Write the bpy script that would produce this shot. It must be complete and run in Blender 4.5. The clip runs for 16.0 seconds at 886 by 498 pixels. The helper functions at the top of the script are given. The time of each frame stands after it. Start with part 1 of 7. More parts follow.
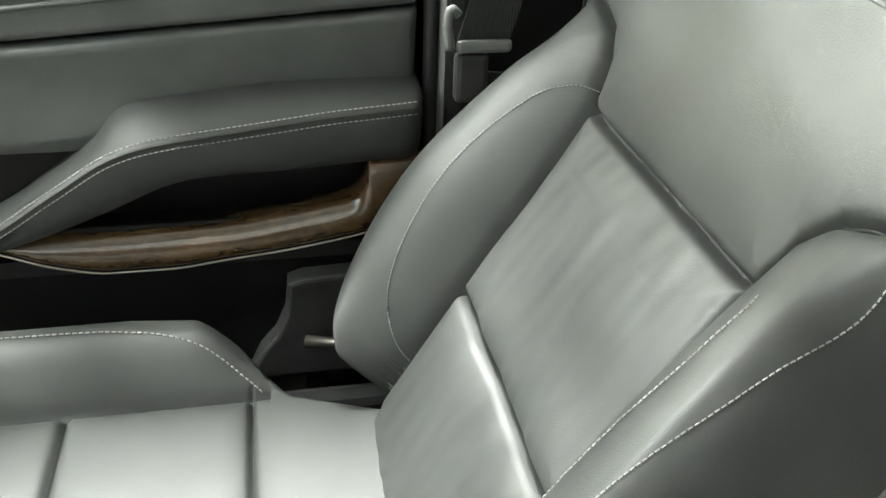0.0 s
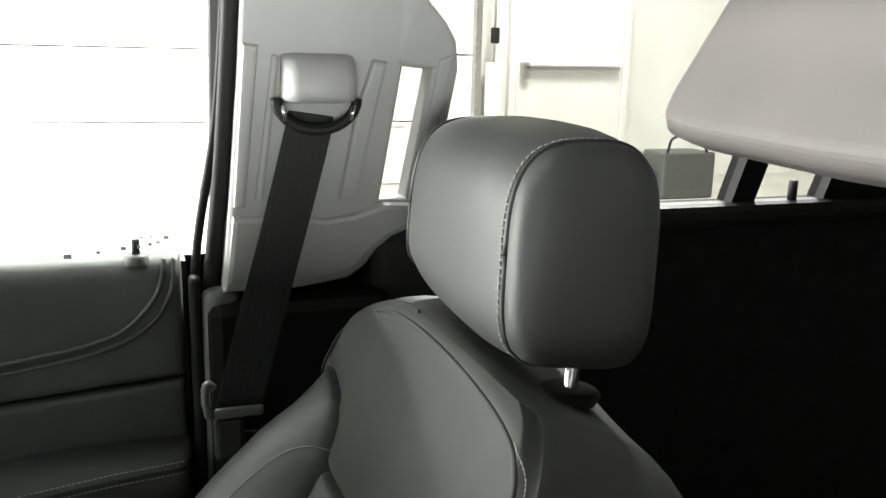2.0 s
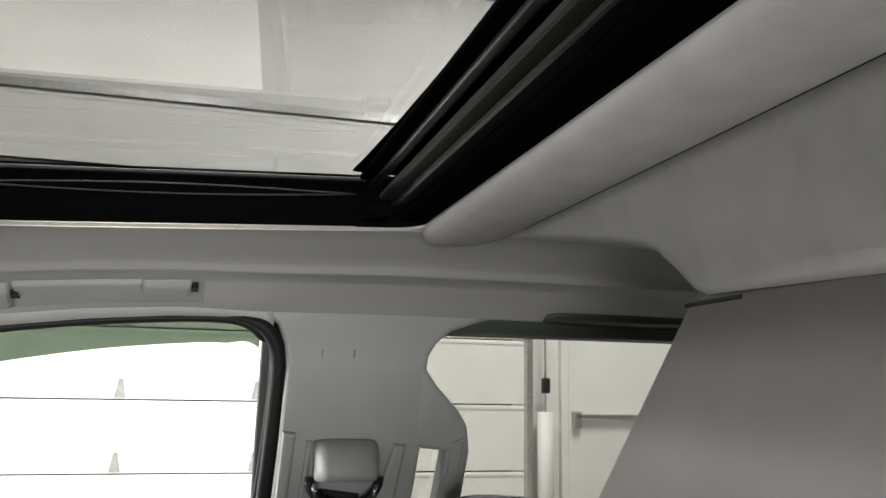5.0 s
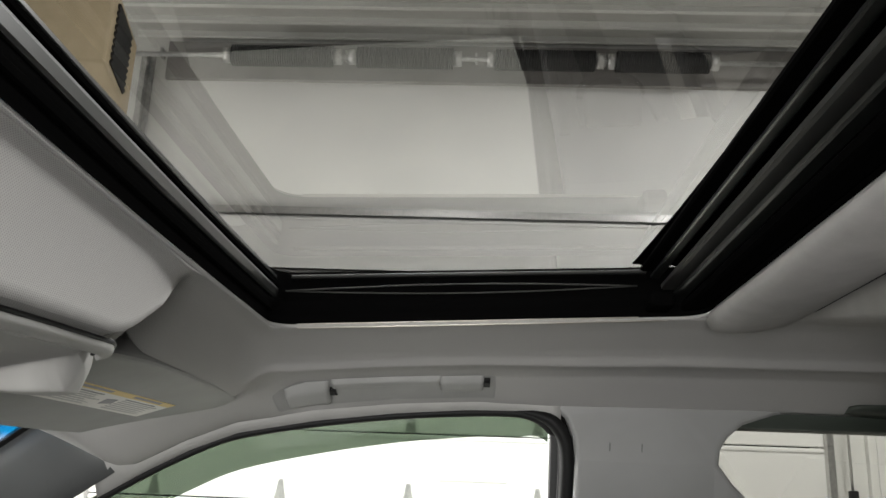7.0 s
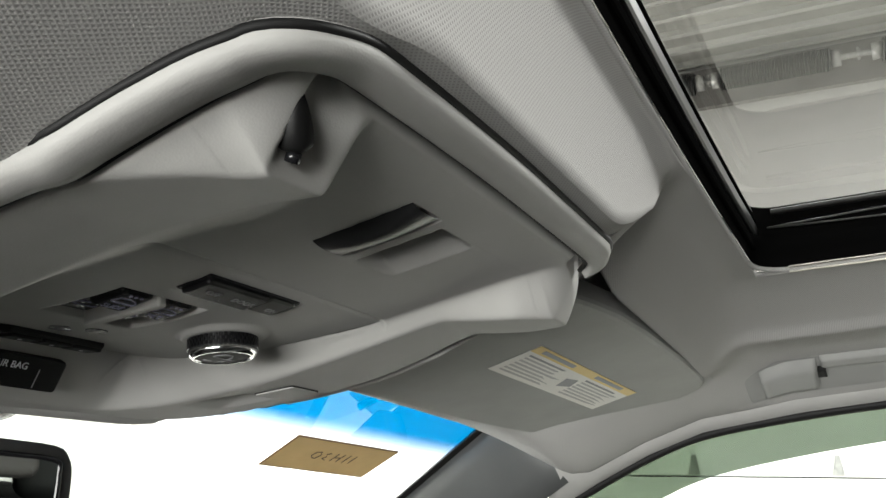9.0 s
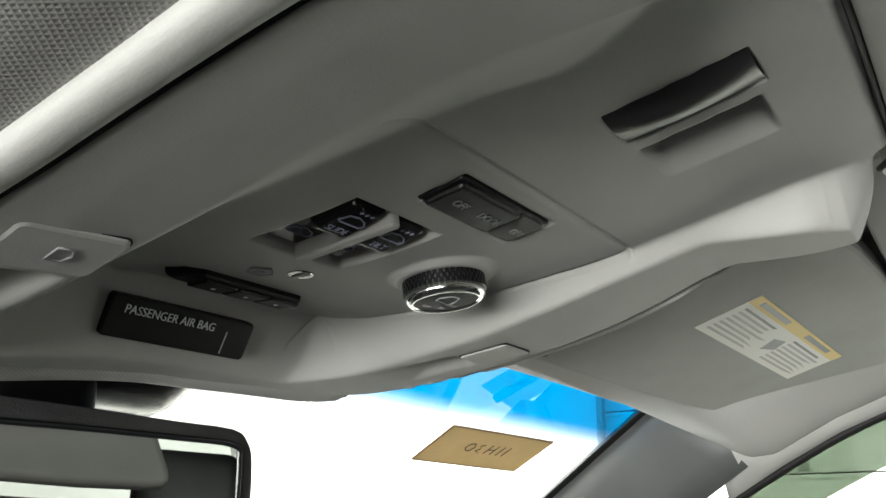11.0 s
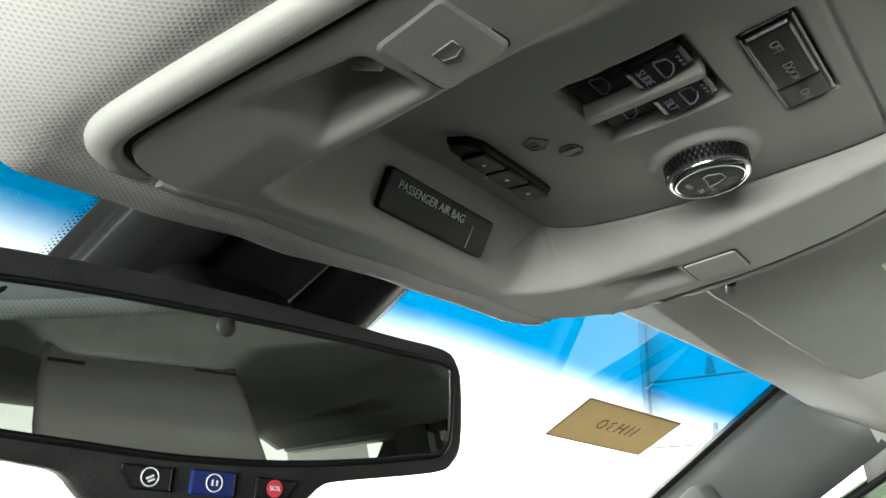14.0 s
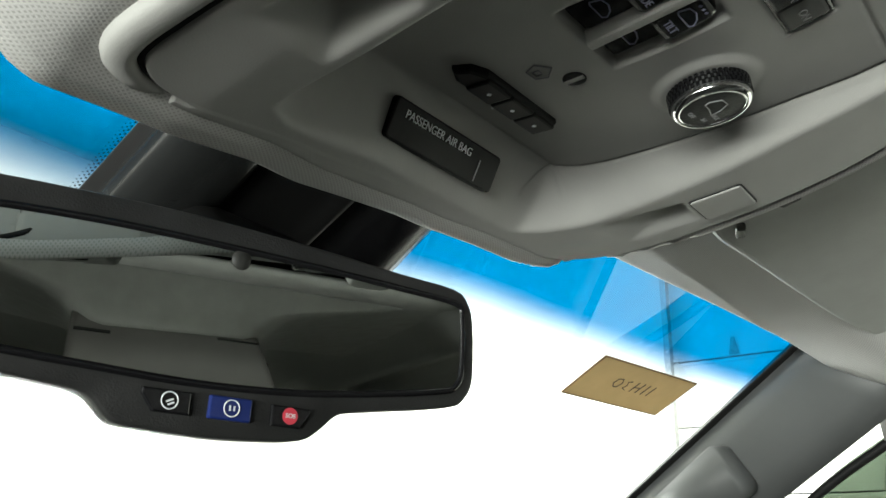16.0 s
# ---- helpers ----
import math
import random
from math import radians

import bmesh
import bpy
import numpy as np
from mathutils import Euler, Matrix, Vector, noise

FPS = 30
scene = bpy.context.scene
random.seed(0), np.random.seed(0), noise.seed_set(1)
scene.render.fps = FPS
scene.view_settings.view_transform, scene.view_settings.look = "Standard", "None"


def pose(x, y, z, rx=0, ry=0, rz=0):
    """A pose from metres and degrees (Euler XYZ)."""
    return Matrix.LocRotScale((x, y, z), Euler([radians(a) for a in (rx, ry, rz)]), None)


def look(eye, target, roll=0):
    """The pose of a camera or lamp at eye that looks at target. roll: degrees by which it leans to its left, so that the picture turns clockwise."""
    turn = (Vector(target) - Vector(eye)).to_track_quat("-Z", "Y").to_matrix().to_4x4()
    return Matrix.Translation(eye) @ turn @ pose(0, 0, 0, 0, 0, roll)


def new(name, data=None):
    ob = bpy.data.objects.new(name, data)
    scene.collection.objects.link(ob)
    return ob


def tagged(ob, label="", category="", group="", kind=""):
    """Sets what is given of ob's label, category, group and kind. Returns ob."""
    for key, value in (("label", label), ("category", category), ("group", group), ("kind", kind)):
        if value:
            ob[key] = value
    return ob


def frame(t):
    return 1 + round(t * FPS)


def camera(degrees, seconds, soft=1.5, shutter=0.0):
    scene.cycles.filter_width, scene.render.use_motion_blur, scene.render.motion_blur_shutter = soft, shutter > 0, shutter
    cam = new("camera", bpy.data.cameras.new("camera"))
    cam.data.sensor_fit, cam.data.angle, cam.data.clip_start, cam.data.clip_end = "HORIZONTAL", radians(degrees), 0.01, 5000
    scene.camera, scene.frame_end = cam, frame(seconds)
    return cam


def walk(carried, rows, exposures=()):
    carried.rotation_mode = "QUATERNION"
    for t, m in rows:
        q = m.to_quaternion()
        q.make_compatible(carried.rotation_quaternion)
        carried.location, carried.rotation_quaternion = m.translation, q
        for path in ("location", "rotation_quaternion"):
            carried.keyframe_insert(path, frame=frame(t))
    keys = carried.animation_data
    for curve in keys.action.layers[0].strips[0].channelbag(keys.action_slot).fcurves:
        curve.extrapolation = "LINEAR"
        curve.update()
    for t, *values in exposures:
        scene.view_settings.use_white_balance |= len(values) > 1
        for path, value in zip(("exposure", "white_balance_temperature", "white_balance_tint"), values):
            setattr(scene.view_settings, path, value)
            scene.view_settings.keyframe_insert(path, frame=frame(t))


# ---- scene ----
cam = camera(53.8, 16.0)
PATH = [
    (0, (-0.051, 0.104, 0.994), (1.629, -0.254, -0.03), 2.1),
    (0.5, (-0.068, 0.052, 1.023), (1.665, -0.379, 0.123), 1.0),
    (1, (-0.098, 0.037, 1.046), (1.663, -0.512, 0.273), 1.5),
    (1.5, (-0.137, 0.034, 1.074), (1.662, -0.589, 0.461), 1.7),
    (2, (-0.173, 0.009, 1.119), (1.662, -0.652, 0.675), 1.4),
    (2.5, (-0.23, -0.028, 1.143), (1.632, -0.72, 0.911), 0.3),
    (3, (-0.265, -0.047, 1.161), (1.603, -0.762, 1.163), 0.4),
    (3.2, (-0.274, -0.056, 1.164), (1.591, -0.772, 1.245), 0.2),
    (5.5, (-0.319, 0.013, 1.161), (1.588, -0.427, 1.573), 0.9),
    (6, (-0.327, 0.011, 1.157), (1.605, -0.237, 1.614), 1.4),
    (6.5, (-0.34, 0.014, 1.151), (1.593, -0.065, 1.659), 1.9),
    (7, (-0.347, 0.02, 1.144), (1.575, 0.105, 1.693), 2.2),
    (7.5, (-0.32, 0.049, 1.13), (1.574, 0.321, 1.714), 2.8),
    (8, (-0.274, 0.076, 1.113), (1.567, 0.566, 1.721), 2.2),
    (8.5, (-0.226, 0.093, 1.105), (1.532, 0.814, 1.729), 2.5),
    (9, (-0.215, 0.12, 1.1), (1.464, 1.009, 1.727), 2.7),
    (9.5, (-0.199, 0.154, 1.091), (1.447, 1.104, 1.714), 1.3),
    (10, (-0.183, 0.192, 1.088), (1.444, 1.174, 1.711), 0.7),
    (10.2, (-0.177, 0.201, 1.088), (1.446, 1.19, 1.71), 0.6),
    (12.3, (-0.191, 0.236, 1.052), (1.322, 1.336, 1.759), 1.7),
    (12.5, (-0.189, 0.248, 1.041), (1.322, 1.343, 1.761), 1.6),
    (13, (-0.198, 0.267, 1.034), (1.309, 1.352, 1.778), 1.4),
    (13.5, (-0.207, 0.288, 1.03), (1.305, 1.368, 1.771), 1.2),
    (14, (-0.21, 0.293, 1.031), (1.303, 1.379, 1.761), 1.2),
    (14.5, (-0.211, 0.298, 1.026), (1.297, 1.398, 1.744), 1.1),
    (15, (-0.216, 0.3, 1.023), (1.287, 1.414, 1.73), 1.1),
    (15.5, (-0.218, 0.296, 1.022), (1.281, 1.42, 1.724), 1.2),
    (16, (-0.207, 0.288, 1.009), (1.287, 1.422, 1.705), 1.3),
]
EXPOSURES = [(0, 3.25, 6500, 2), (1.0, 2.75, 6500, 2), (1.5, 2.2, 6500, 3), (2.0, 1.45, 6500, 6), (2.5, 0.55, 6500, 9), (3.2, 0.3, 6500, 9), (6.0, 0.03, 6500, 10), (7.5, -0.13, 6500, 9), (9.0, 0.35, 6500, 7), (10.0, 0.58, 6500, 5), (12.5, 0.74, 6500, 3), (14.0, 0.72, 6500, 0), (16.0, 0.5, 6500, 0)]
walk(cam, [(t, look(e, g, r)) for t, e, g, r in PATH], EXPOSURES)

# ---- light ----
XC = 0.04                      # centre line of the car
world = bpy.data.worlds.new("world")
scene.world = world
world.use_nodes = True
world.node_tree.nodes["Background"].inputs[0].default_value = (0.9, 0.95, 1.0, 1)
world.node_tree.nodes["Background"].inputs[1].default_value = 0.03


def area_lamp(name, at, size_x, size_y, watts, target):
    data = bpy.data.lights.new(name, "AREA")
    data.shape, data.size, data.size_y, data.energy = "RECTANGLE", size_x, size_y, watts
    data.color = (1.0, 0.99, 0.97)
    ob = new(name, data)
    ob.matrix_world = look(at, target)
    return tagged(ob, "added rectangular white light panel", "lamp")


for lx, ly, watts in ((3.4, 0.4, 270), (4.3, -3.0, 800), (-3.2, -5.0, 70)):
    area_lamp("ceiling_lamp", (lx, ly, 5.40), 2.4, 1.0, watts, (lx, ly, 0))
area_lamp("ceiling_lamp", (-0.3, 2.8, 5.40), 0.45, 0.45, 60, (-0.3, 2.8, 0))
area_lamp("ceiling_lamp", (1.9, 6.4, 5.40), 2.8, 0.5, 290, (1.9, 6.4, 0))
# added fill from the driver's side; the wall behind it has no opening
area_lamp("side_daylight", (-4.7, 0.0, 0.50), 4.0, 0.9, 330, (0, 0.0, 1.20))
# panels added to light the cabin from ahead; the wall behind is closed
area_lamp("bay_daylight", (3.2, 9.3, 1.22), 5.4, 0.36, 1450, (0.3, 0, 1.22))
area_lamp("bay_daylight", (4.9, 9.3, 1.85), 1.2, 0.16, 330, (0.05, 0, 1.17))


# ---- materials ----
def material(name, colour, rough=0.5, metal=0.0, coat=0.0, spec=0.5):
    m = bpy.data.materials.new(name)
    m.use_nodes = True
    b = m.node_tree.nodes["Principled BSDF"]
    b.inputs["Base Color"].default_value = (*colour, 1)
    b.inputs["Roughness"].default_value = rough
    b.inputs["Metallic"].default_value = metal
    b.inputs["Coat Weight"].default_value = coat
    b.inputs["Specular IOR Level"].default_value = spec
    return m


def node(m, kind, **values):
    n = m.node_tree.nodes.new(kind)
    for key, value in values.items():
        n.inputs[key.replace("_", " ")].default_value = value
    return n


def wire(m, a, b):
    m.node_tree.links.new(a, b)


def coords(m):
    return node(m, "ShaderNodeTexCoord").outputs["Object"]


def vary(m, scale, low, high, detail=4.0):
    """Colour that wanders between two tones."""
    n = node(m, "ShaderNodeTexNoise", Scale=scale, Detail=detail)
    wire(m, coords(m), n.inputs["Vector"])
    r = node(m, "ShaderNodeValToRGB")
    r.color_ramp.elements[0].position, r.color_ramp.elements[1].position = 0.3, 0.7
    r.color_ramp.elements[0].color, r.color_ramp.elements[1].color = (*low, 1), (*high, 1)
    wire(m, n.outputs["Fac"], r.inputs["Fac"])
    wire(m, r.outputs["Color"], m.node_tree.nodes["Principled BSDF"].inputs["Base Color"])
    return m


def relief(m, height, strength, distance):
    b = node(m, "ShaderNodeBump", Strength=strength, Distance=distance)
    wire(m, height, b.inputs["Height"])
    wire(m, b.outputs["Normal"], m.node_tree.nodes["Principled BSDF"].inputs["Normal"])
    return m


def grained(m, scale, strength, distance=0.0006):
    """Fine cellular grain of leather or moulded plastic."""
    v = node(m, "ShaderNodeTexVoronoi", Scale=scale)
    wire(m, coords(m), v.inputs["Vector"])
    return relief(m, v.outputs["Distance"], strength, distance)


def rough_by(m, scale, low, high):
    n = node(m, "ShaderNodeTexNoise", Scale=scale, Detail=3.0)
    wire(m, coords(m), n.inputs["Vector"])
    r = node(m, "ShaderNodeMapRange")
    r.inputs["To Min"].default_value, r.inputs["To Max"].default_value = low, high
    wire(m, n.outputs["Fac"], r.inputs["Value"])
    wire(m, r.outputs["Result"], m.node_tree.nodes["Principled BSDF"].inputs["Roughness"])
    return m


def woven(name, low, high, pitch):
    """Knitted headliner cloth: small raised cells in rows."""
    m = material(name, high, 0.9, spec=0.15)
    w = []
    # the rows follow the cloth down steep parts: height counts against length
    sep, sub, com = node(m, "ShaderNodeSeparateXYZ"), node(m, "ShaderNodeMath"), node(m, "ShaderNodeCombineXYZ")
    sub.operation = "SUBTRACT"
    wire(m, coords(m), sep.inputs[0])
    wire(m, sep.outputs["Y"], sub.inputs[0])
    wire(m, sep.outputs["Z"], sub.inputs[1])
    wire(m, sep.outputs["X"], com.inputs["X"])
    wire(m, sub.outputs[0], com.inputs["Y"])
    for turn in (0.0, 90.0):
        mp = node(m, "ShaderNodeMapping")
        mp.inputs["Rotation"].default_value = (0, 0, radians(turn + 50))
        wire(m, com.outputs[0], mp.inputs["Vector"])
        wave = node(m, "ShaderNodeTexWave", Scale=0.314 / pitch, Distortion=0.6, Detail=1.0)
        wave.inputs["Detail Scale"].default_value = 3.0
        wire(m, mp.outputs["Vector"], wave.inputs["Vector"])
        w.append(wave.outputs["Fac"])
    mul = node(m, "ShaderNodeMath")
    mul.operation = "MAXIMUM"
    wire(m, w[0], mul.inputs[0])
    wire(m, w[1], mul.inputs[1])
    r = node(m, "ShaderNodeValToRGB")
    r.color_ramp.elements[0].color, r.color_ramp.elements[1].color = (*low, 1), (*high, 1)
    r.color_ramp.elements[0].position, r.color_ramp.elements[1].position = 0.10, 0.75
    wire(m, mul.outputs[0], r.inputs["Fac"])
    wire(m, r.outputs["Color"], m.node_tree.nodes["Principled BSDF"].inputs["Base Color"])
    return relief(m, mul.outputs[0], 0.2, 0.0005)


def pane_material(name, tint, gloss=0.045, band=None):
    """Thin glass: lets light through by its tint and mirrors by angle. band: a colour that fades in over heights z0..z1."""
    m = bpy.data.materials.new(name)
    m.use_nodes = True
    t = m.node_tree
    t.nodes.remove(t.nodes["Principled BSDF"])
    out = t.nodes["Material Output"]
    clear, mirror, mix = node(m, "ShaderNodeBsdfTransparent"), node(m, "ShaderNodeBsdfGlossy", Roughness=0.0), node(m, "ShaderNodeMixShader")
    clear.inputs["Color"].default_value = (*tint, 1)
    mirror.inputs["Color"].default_value = (1, 1, 1, 1)
    face = node(m, "ShaderNodeLayerWeight", Blend=0.5)
    power = node(m, "ShaderNodeMath")
    power.operation = "POWER"
    power.inputs[1].default_value = 5.0
    wire(m, face.outputs["Facing"], power.inputs[0])
    gain = node(m, "ShaderNodeMapRange")
    gain.inputs["To Min"].default_value, gain.inputs["To Max"].default_value = gloss, 0.9
    wire(m, power.outputs[0], gain.inputs["Value"])
    wire(m, gain.outputs["Result"], mix.inputs[0])
    wire(m, clear.outputs[0], mix.inputs[1])
    wire(m, mirror.outputs[0], mix.inputs[2])
    wire(m, mix.outputs[0], out.inputs["Surface"])
    if band:
        colour, z0, z1 = band
        sep = node(m, "ShaderNodeSeparateXYZ")
        wire(m, coords(m), sep.inputs[0])
        r = node(m, "ShaderNodeMapRange")
        r.interpolation_type = "SMOOTHSTEP"
        r.inputs["From Min"].default_value, r.inputs["From Max"].default_value = z0, z1
        # the band hangs lower towards the middle of the glass
        dip, add = node(m, "ShaderNodeMapRange"), node(m, "ShaderNodeMath")
        dip.interpolation_type = "SMOOTHSTEP"
        for key, value in (("From Min", -0.06), ("From Max", 0.30), ("To Min", 0.014), ("To Max", 0.0)):
            dip.inputs[key].default_value = value
        wire(m, sep.outputs["X"], dip.inputs["Value"])
        wire(m, sep.outputs["Z"], add.inputs[0])
        wire(m, dip.outputs["Result"], add.inputs[1])
        wire(m, add.outputs[0], r.inputs["Value"])
        c = node(m, "ShaderNodeMix")
        c.data_type = "RGBA"
        c.inputs[6].default_value, c.inputs[7].default_value = (*tint, 1), (*colour, 1)
        wire(m, r.outputs["Result"], c.inputs[0])
        wire(m, c.outputs[2], clear.inputs["Color"])
    return m


LEATHER = rough_by(grained(vary(material("black_leather", (0.03, 0.03, 0.03), 0.42), 9, (0.0275, 0.029, 0.0282), (0.0395, 0.0412, 0.0402)), 900, 0.16, 0.0005), 25, 0.48, 0.60)
THREAD = material("pale_thread", (0.30, 0.30, 0.285), 0.7)
PIPING = material("black_piping", (0.012, 0.012, 0.012), 0.5)
CLOTH = woven("grey_headliner_cloth", (0.30, 0.295, 0.285), (0.43, 0.422, 0.41), 0.0014)
CLOTH_PLAIN = grained(vary(material("grey_cloth", (0.4, 0.39, 0.38), 0.85, spec=0.15), 40, (0.36, 0.352, 0.34), (0.41, 0.40, 0.39)), 900, 0.2, 0.0004)
GREY = grained(vary(material("grey_moulded_plastic", (0.4, 0.39, 0.37), 0.55, spec=0.35), 30, (0.355, 0.35, 0.335), (0.385, 0.38, 0.365)), 1400, 0.12, 0.0003)
VISOR = grained(vary(material("visor_plastic", (0.3, 0.3, 0.29), 0.6, spec=0.3), 30, (0.285, 0.285, 0.275), (0.315, 0.315, 0.305)), 1400, 0.15, 0.0003)
PILLAR = grained(vary(material("pillar_plastic", (0.2, 0.2, 0.2), 0.5, spec=0.4), 12, (0.085, 0.088, 0.088), (0.10, 0.103, 0.103)), 1200, 0.12, 0.0003)
PALE = grained(vary(material("pale_grey_plastic", (0.5, 0.5, 0.5), 0.5, spec=0.4), 14, (0.275, 0.275, 0.27), (0.305, 0.305, 0.30)), 1200, 0.12, 0.0003)
# coloured darker than the pale case, standing in for weaker light on it
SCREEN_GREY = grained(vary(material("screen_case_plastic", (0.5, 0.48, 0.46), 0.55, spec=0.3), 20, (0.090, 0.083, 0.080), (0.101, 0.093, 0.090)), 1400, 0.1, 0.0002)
DARK = grained(vary(material("black_moulded_plastic", (0.025, 0.025, 0.025), 0.5, spec=0.22), 40, (0.018, 0.018, 0.018), (0.03, 0.03, 0.03)), 1100, 0.3, 0.0004)
DOOR_DARK = grained(vary(material("charcoal_door_skin", (0.03, 0.03, 0.03), 0.5), 20, (0.072, 0.076, 0.074), (0.090, 0.094, 0.091)), 800, 0.25, 0.0004)
RUBBER = material("black_rubber", (0.008, 0.008, 0.008), 0.6, spec=0.25)
GLOSS_BLACK = material("gloss_black", (0.008, 0.008, 0.009), 0.22, spec=0.35)
MATT_BLACK = material("matt_black", (0.006, 0.006, 0.006), 0.45, spec=0.15)
SMOKED = material("smoked_lens", (0.02, 0.02, 0.021), 0.32)
STRIP = material("dark_grey_strip", (0.03, 0.03, 0.028), 0.5, spec=0.3)
RAIL_BLACK = material("black_rail", (0.003, 0.003, 0.003), 0.9, spec=0.0)
SEAL_GLOSS = material("satin_black_seal", (0.012, 0.013, 0.012), 0.28, spec=0.5)
COVER_GREY = grained(material("satin_cover_plastic", (0.020, 0.021, 0.021), 0.20, spec=0.6), 1200, 0.1, 0.0002)
CHROME = material("chrome", (0.8, 0.8, 0.8), 0.12, 1.0)
ALU = material("brushed_aluminium", (0.75, 0.75, 0.76), 0.3, 1.0)
MIRROR = material("mirror_glass", (0.40, 0.43, 0.41), 0.01, 1.0)
WHITE_INK = material("white_print", (0.75, 0.77, 0.8), 0.5)
LILAC_INK = material("pale_lilac_print", (0.32, 0.32, 0.46), 0.5)
DIM_INK = material("dim_grey_print", (0.13, 0.13, 0.135), 0.5)
GREY_INK = material("grey_print", (0.22, 0.22, 0.23), 0.5)
BLUE = material("blue_button", (0.012, 0.025, 0.14), 0.3)
RED = material("red_print", (0.6, 0.05, 0.08), 0.5)
PAPER = material("label_paper", (0.78, 0.76, 0.72), 0.6)
YELLOW = material("label_yellow", (0.72, 0.55, 0.22), 0.6)
TAN = vary(material("tan_paper", (0.5, 0.38, 0.2), 0.8), 60, (0.46, 0.35, 0.18), (0.55, 0.42, 0.22))
_t, _m = node(TAN, "ShaderNodeBsdfTranslucent"), node(TAN, "ShaderNodeMixShader")
_t.inputs["Color"].default_value = (0.50, 0.42, 0.29, 1)
_m.inputs[0].default_value = 0.5
wire(TAN, TAN.node_tree.nodes["Principled BSDF"].outputs[0], _m.inputs[1])
wire(TAN, _t.outputs[0], _m.inputs[2])
wire(TAN, _m.outputs[0], TAN.node_tree.nodes["Material Output"].inputs["Surface"])
TAN_EDGE = material("tan_paper_edge", (0.22, 0.14, 0.08), 0.8)
PEN = material("pen_ink", (0.06, 0.05, 0.05), 0.7)
WEB = material("belt_webbing", (0.014, 0.015, 0.015), 0.7, spec=0.3)
_w = node(WEB, "ShaderNodeTexWave", Scale=120.0, Distortion=0.0)
_w.bands_direction = "Y"
wire(WEB, coords(WEB), _w.inputs["Vector"])
relief(WEB, _w.outputs["Fac"], 0.5, 0.0008)


def wood_material():
    m = material("burl_wood", (0.1, 0.06, 0.03), 0.2, coat=1.0)
    n = node(m, "ShaderNodeTexNoise", Scale=45.0, Detail=5.0, Distortion=1.6)
    wire(m, coords(m), n.inputs["Vector"])
    r = node(m, "ShaderNodeValToRGB")
    r.color_ramp.elements[0].position, r.color_ramp.elements[1].position = 0.35, 0.68
    r.color_ramp.elements[0].color, r.color_ramp.elements[1].color = (0.048, 0.028, 0.013, 1), (0.080, 0.047, 0.021, 1)
    wire(m, n.outputs["Fac"], r.inputs["Fac"])
    wire(m, r.outputs["Color"], m.node_tree.nodes["Principled BSDF"].inputs["Base Color"])
    return m


WOOD = wood_material()
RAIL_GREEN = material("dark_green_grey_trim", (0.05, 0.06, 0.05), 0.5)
SATIN = material("satin_grey_metal", (0.4, 0.38, 0.34), 0.35, 1.0)
CLEAR = pane_material("clear_glass", (0.74, 0.77, 0.745))
DEEP_TINT = pane_material("deep_tinted_glass", (0.06, 0.06, 0.055))
PRIVACY = pane_material("privacy_glass", (0.22, 0.22, 0.205))
ROOF_GLASS = pane_material("tinted_roof_glass", (0.183, 0.182, 0.178), 0.028)
SHADE_GLASS = pane_material("windshield_glass", (0.93, 0.96, 0.96), band=((0.0, 0.125, 0.31), 1.170, 1.200))
GREEN_TINT = pane_material("green_window_guard", (0.11, 0.14, 0.105), 0.003)
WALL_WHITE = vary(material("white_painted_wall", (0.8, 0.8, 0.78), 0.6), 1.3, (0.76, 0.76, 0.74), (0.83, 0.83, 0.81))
DOOR_WHITE = vary(material("white_steel_door", (0.8, 0.8, 0.8), 0.4), 2, (0.78, 0.78, 0.77), (0.84, 0.84, 0.83))
UNSEEN_WALL_DARK = vary(material("dark_unseen_wall", (0.2, 0.2, 0.2), 0.7), 1.5, (0.07, 0.07, 0.07), (0.095, 0.095, 0.093))
CONCRETE = vary(material("sealed_concrete", (0.52, 0.5, 0.47), 0.45), 2.2, (0.46, 0.445, 0.42), (0.58, 0.565, 0.53))
ROOF_STEEL = vary(material("corrugated_white_steel", (0.6, 0.6, 0.57), 0.45), 3, (0.50, 0.50, 0.475), (0.57, 0.57, 0.545))
GALV = vary(material("galvanised_steel", (0.5, 0.5, 0.49), 0.4, 0.8), 30, (0.42, 0.42, 0.42), (0.6, 0.6, 0.59))
SPRING_BLACK = material("black_spring_steel", (0.03, 0.03, 0.03), 0.55)
HEADER_GREY = vary(material("grey_header_plate", (0.3, 0.29, 0.28), 0.5), 4, (0.26, 0.25, 0.24), (0.33, 0.32, 0.31))
BEIGE = vary(material("beige_enamel", (0.5, 0.4, 0.25), 0.5), 8, (0.48, 0.39, 0.25), (0.55, 0.45, 0.3))


# ---- mesh helpers ----
def mesh_of(name, verts, faces, smooth=True):
    me = bpy.data.meshes.new(name)
    me.from_pydata([tuple(map(float, v)) for v in verts], [], faces)
    if smooth:
        me.polygons.foreach_set("use_smooth", [True] * len(me.polygons))
    me.update()
    return me


def place(name, me, mat, parent=None, label=""):
    ob = new(name, me)
    if not me.materials:
        me.materials.append(mat)
    if parent:
        ob.parent = parent
    return tagged(ob, label)


def part(name, bm, mat, parent=None, label="", smooth=False):
    me = bpy.data.meshes.new(name)
    bmesh.ops.recalc_face_normals(bm, faces=bm.faces)
    bm.to_mesh(me)
    bm.free()
    if smooth:
        me.polygons.foreach_set("use_smooth", [True] * len(me.polygons))
    return place(name, me, mat, parent, label)


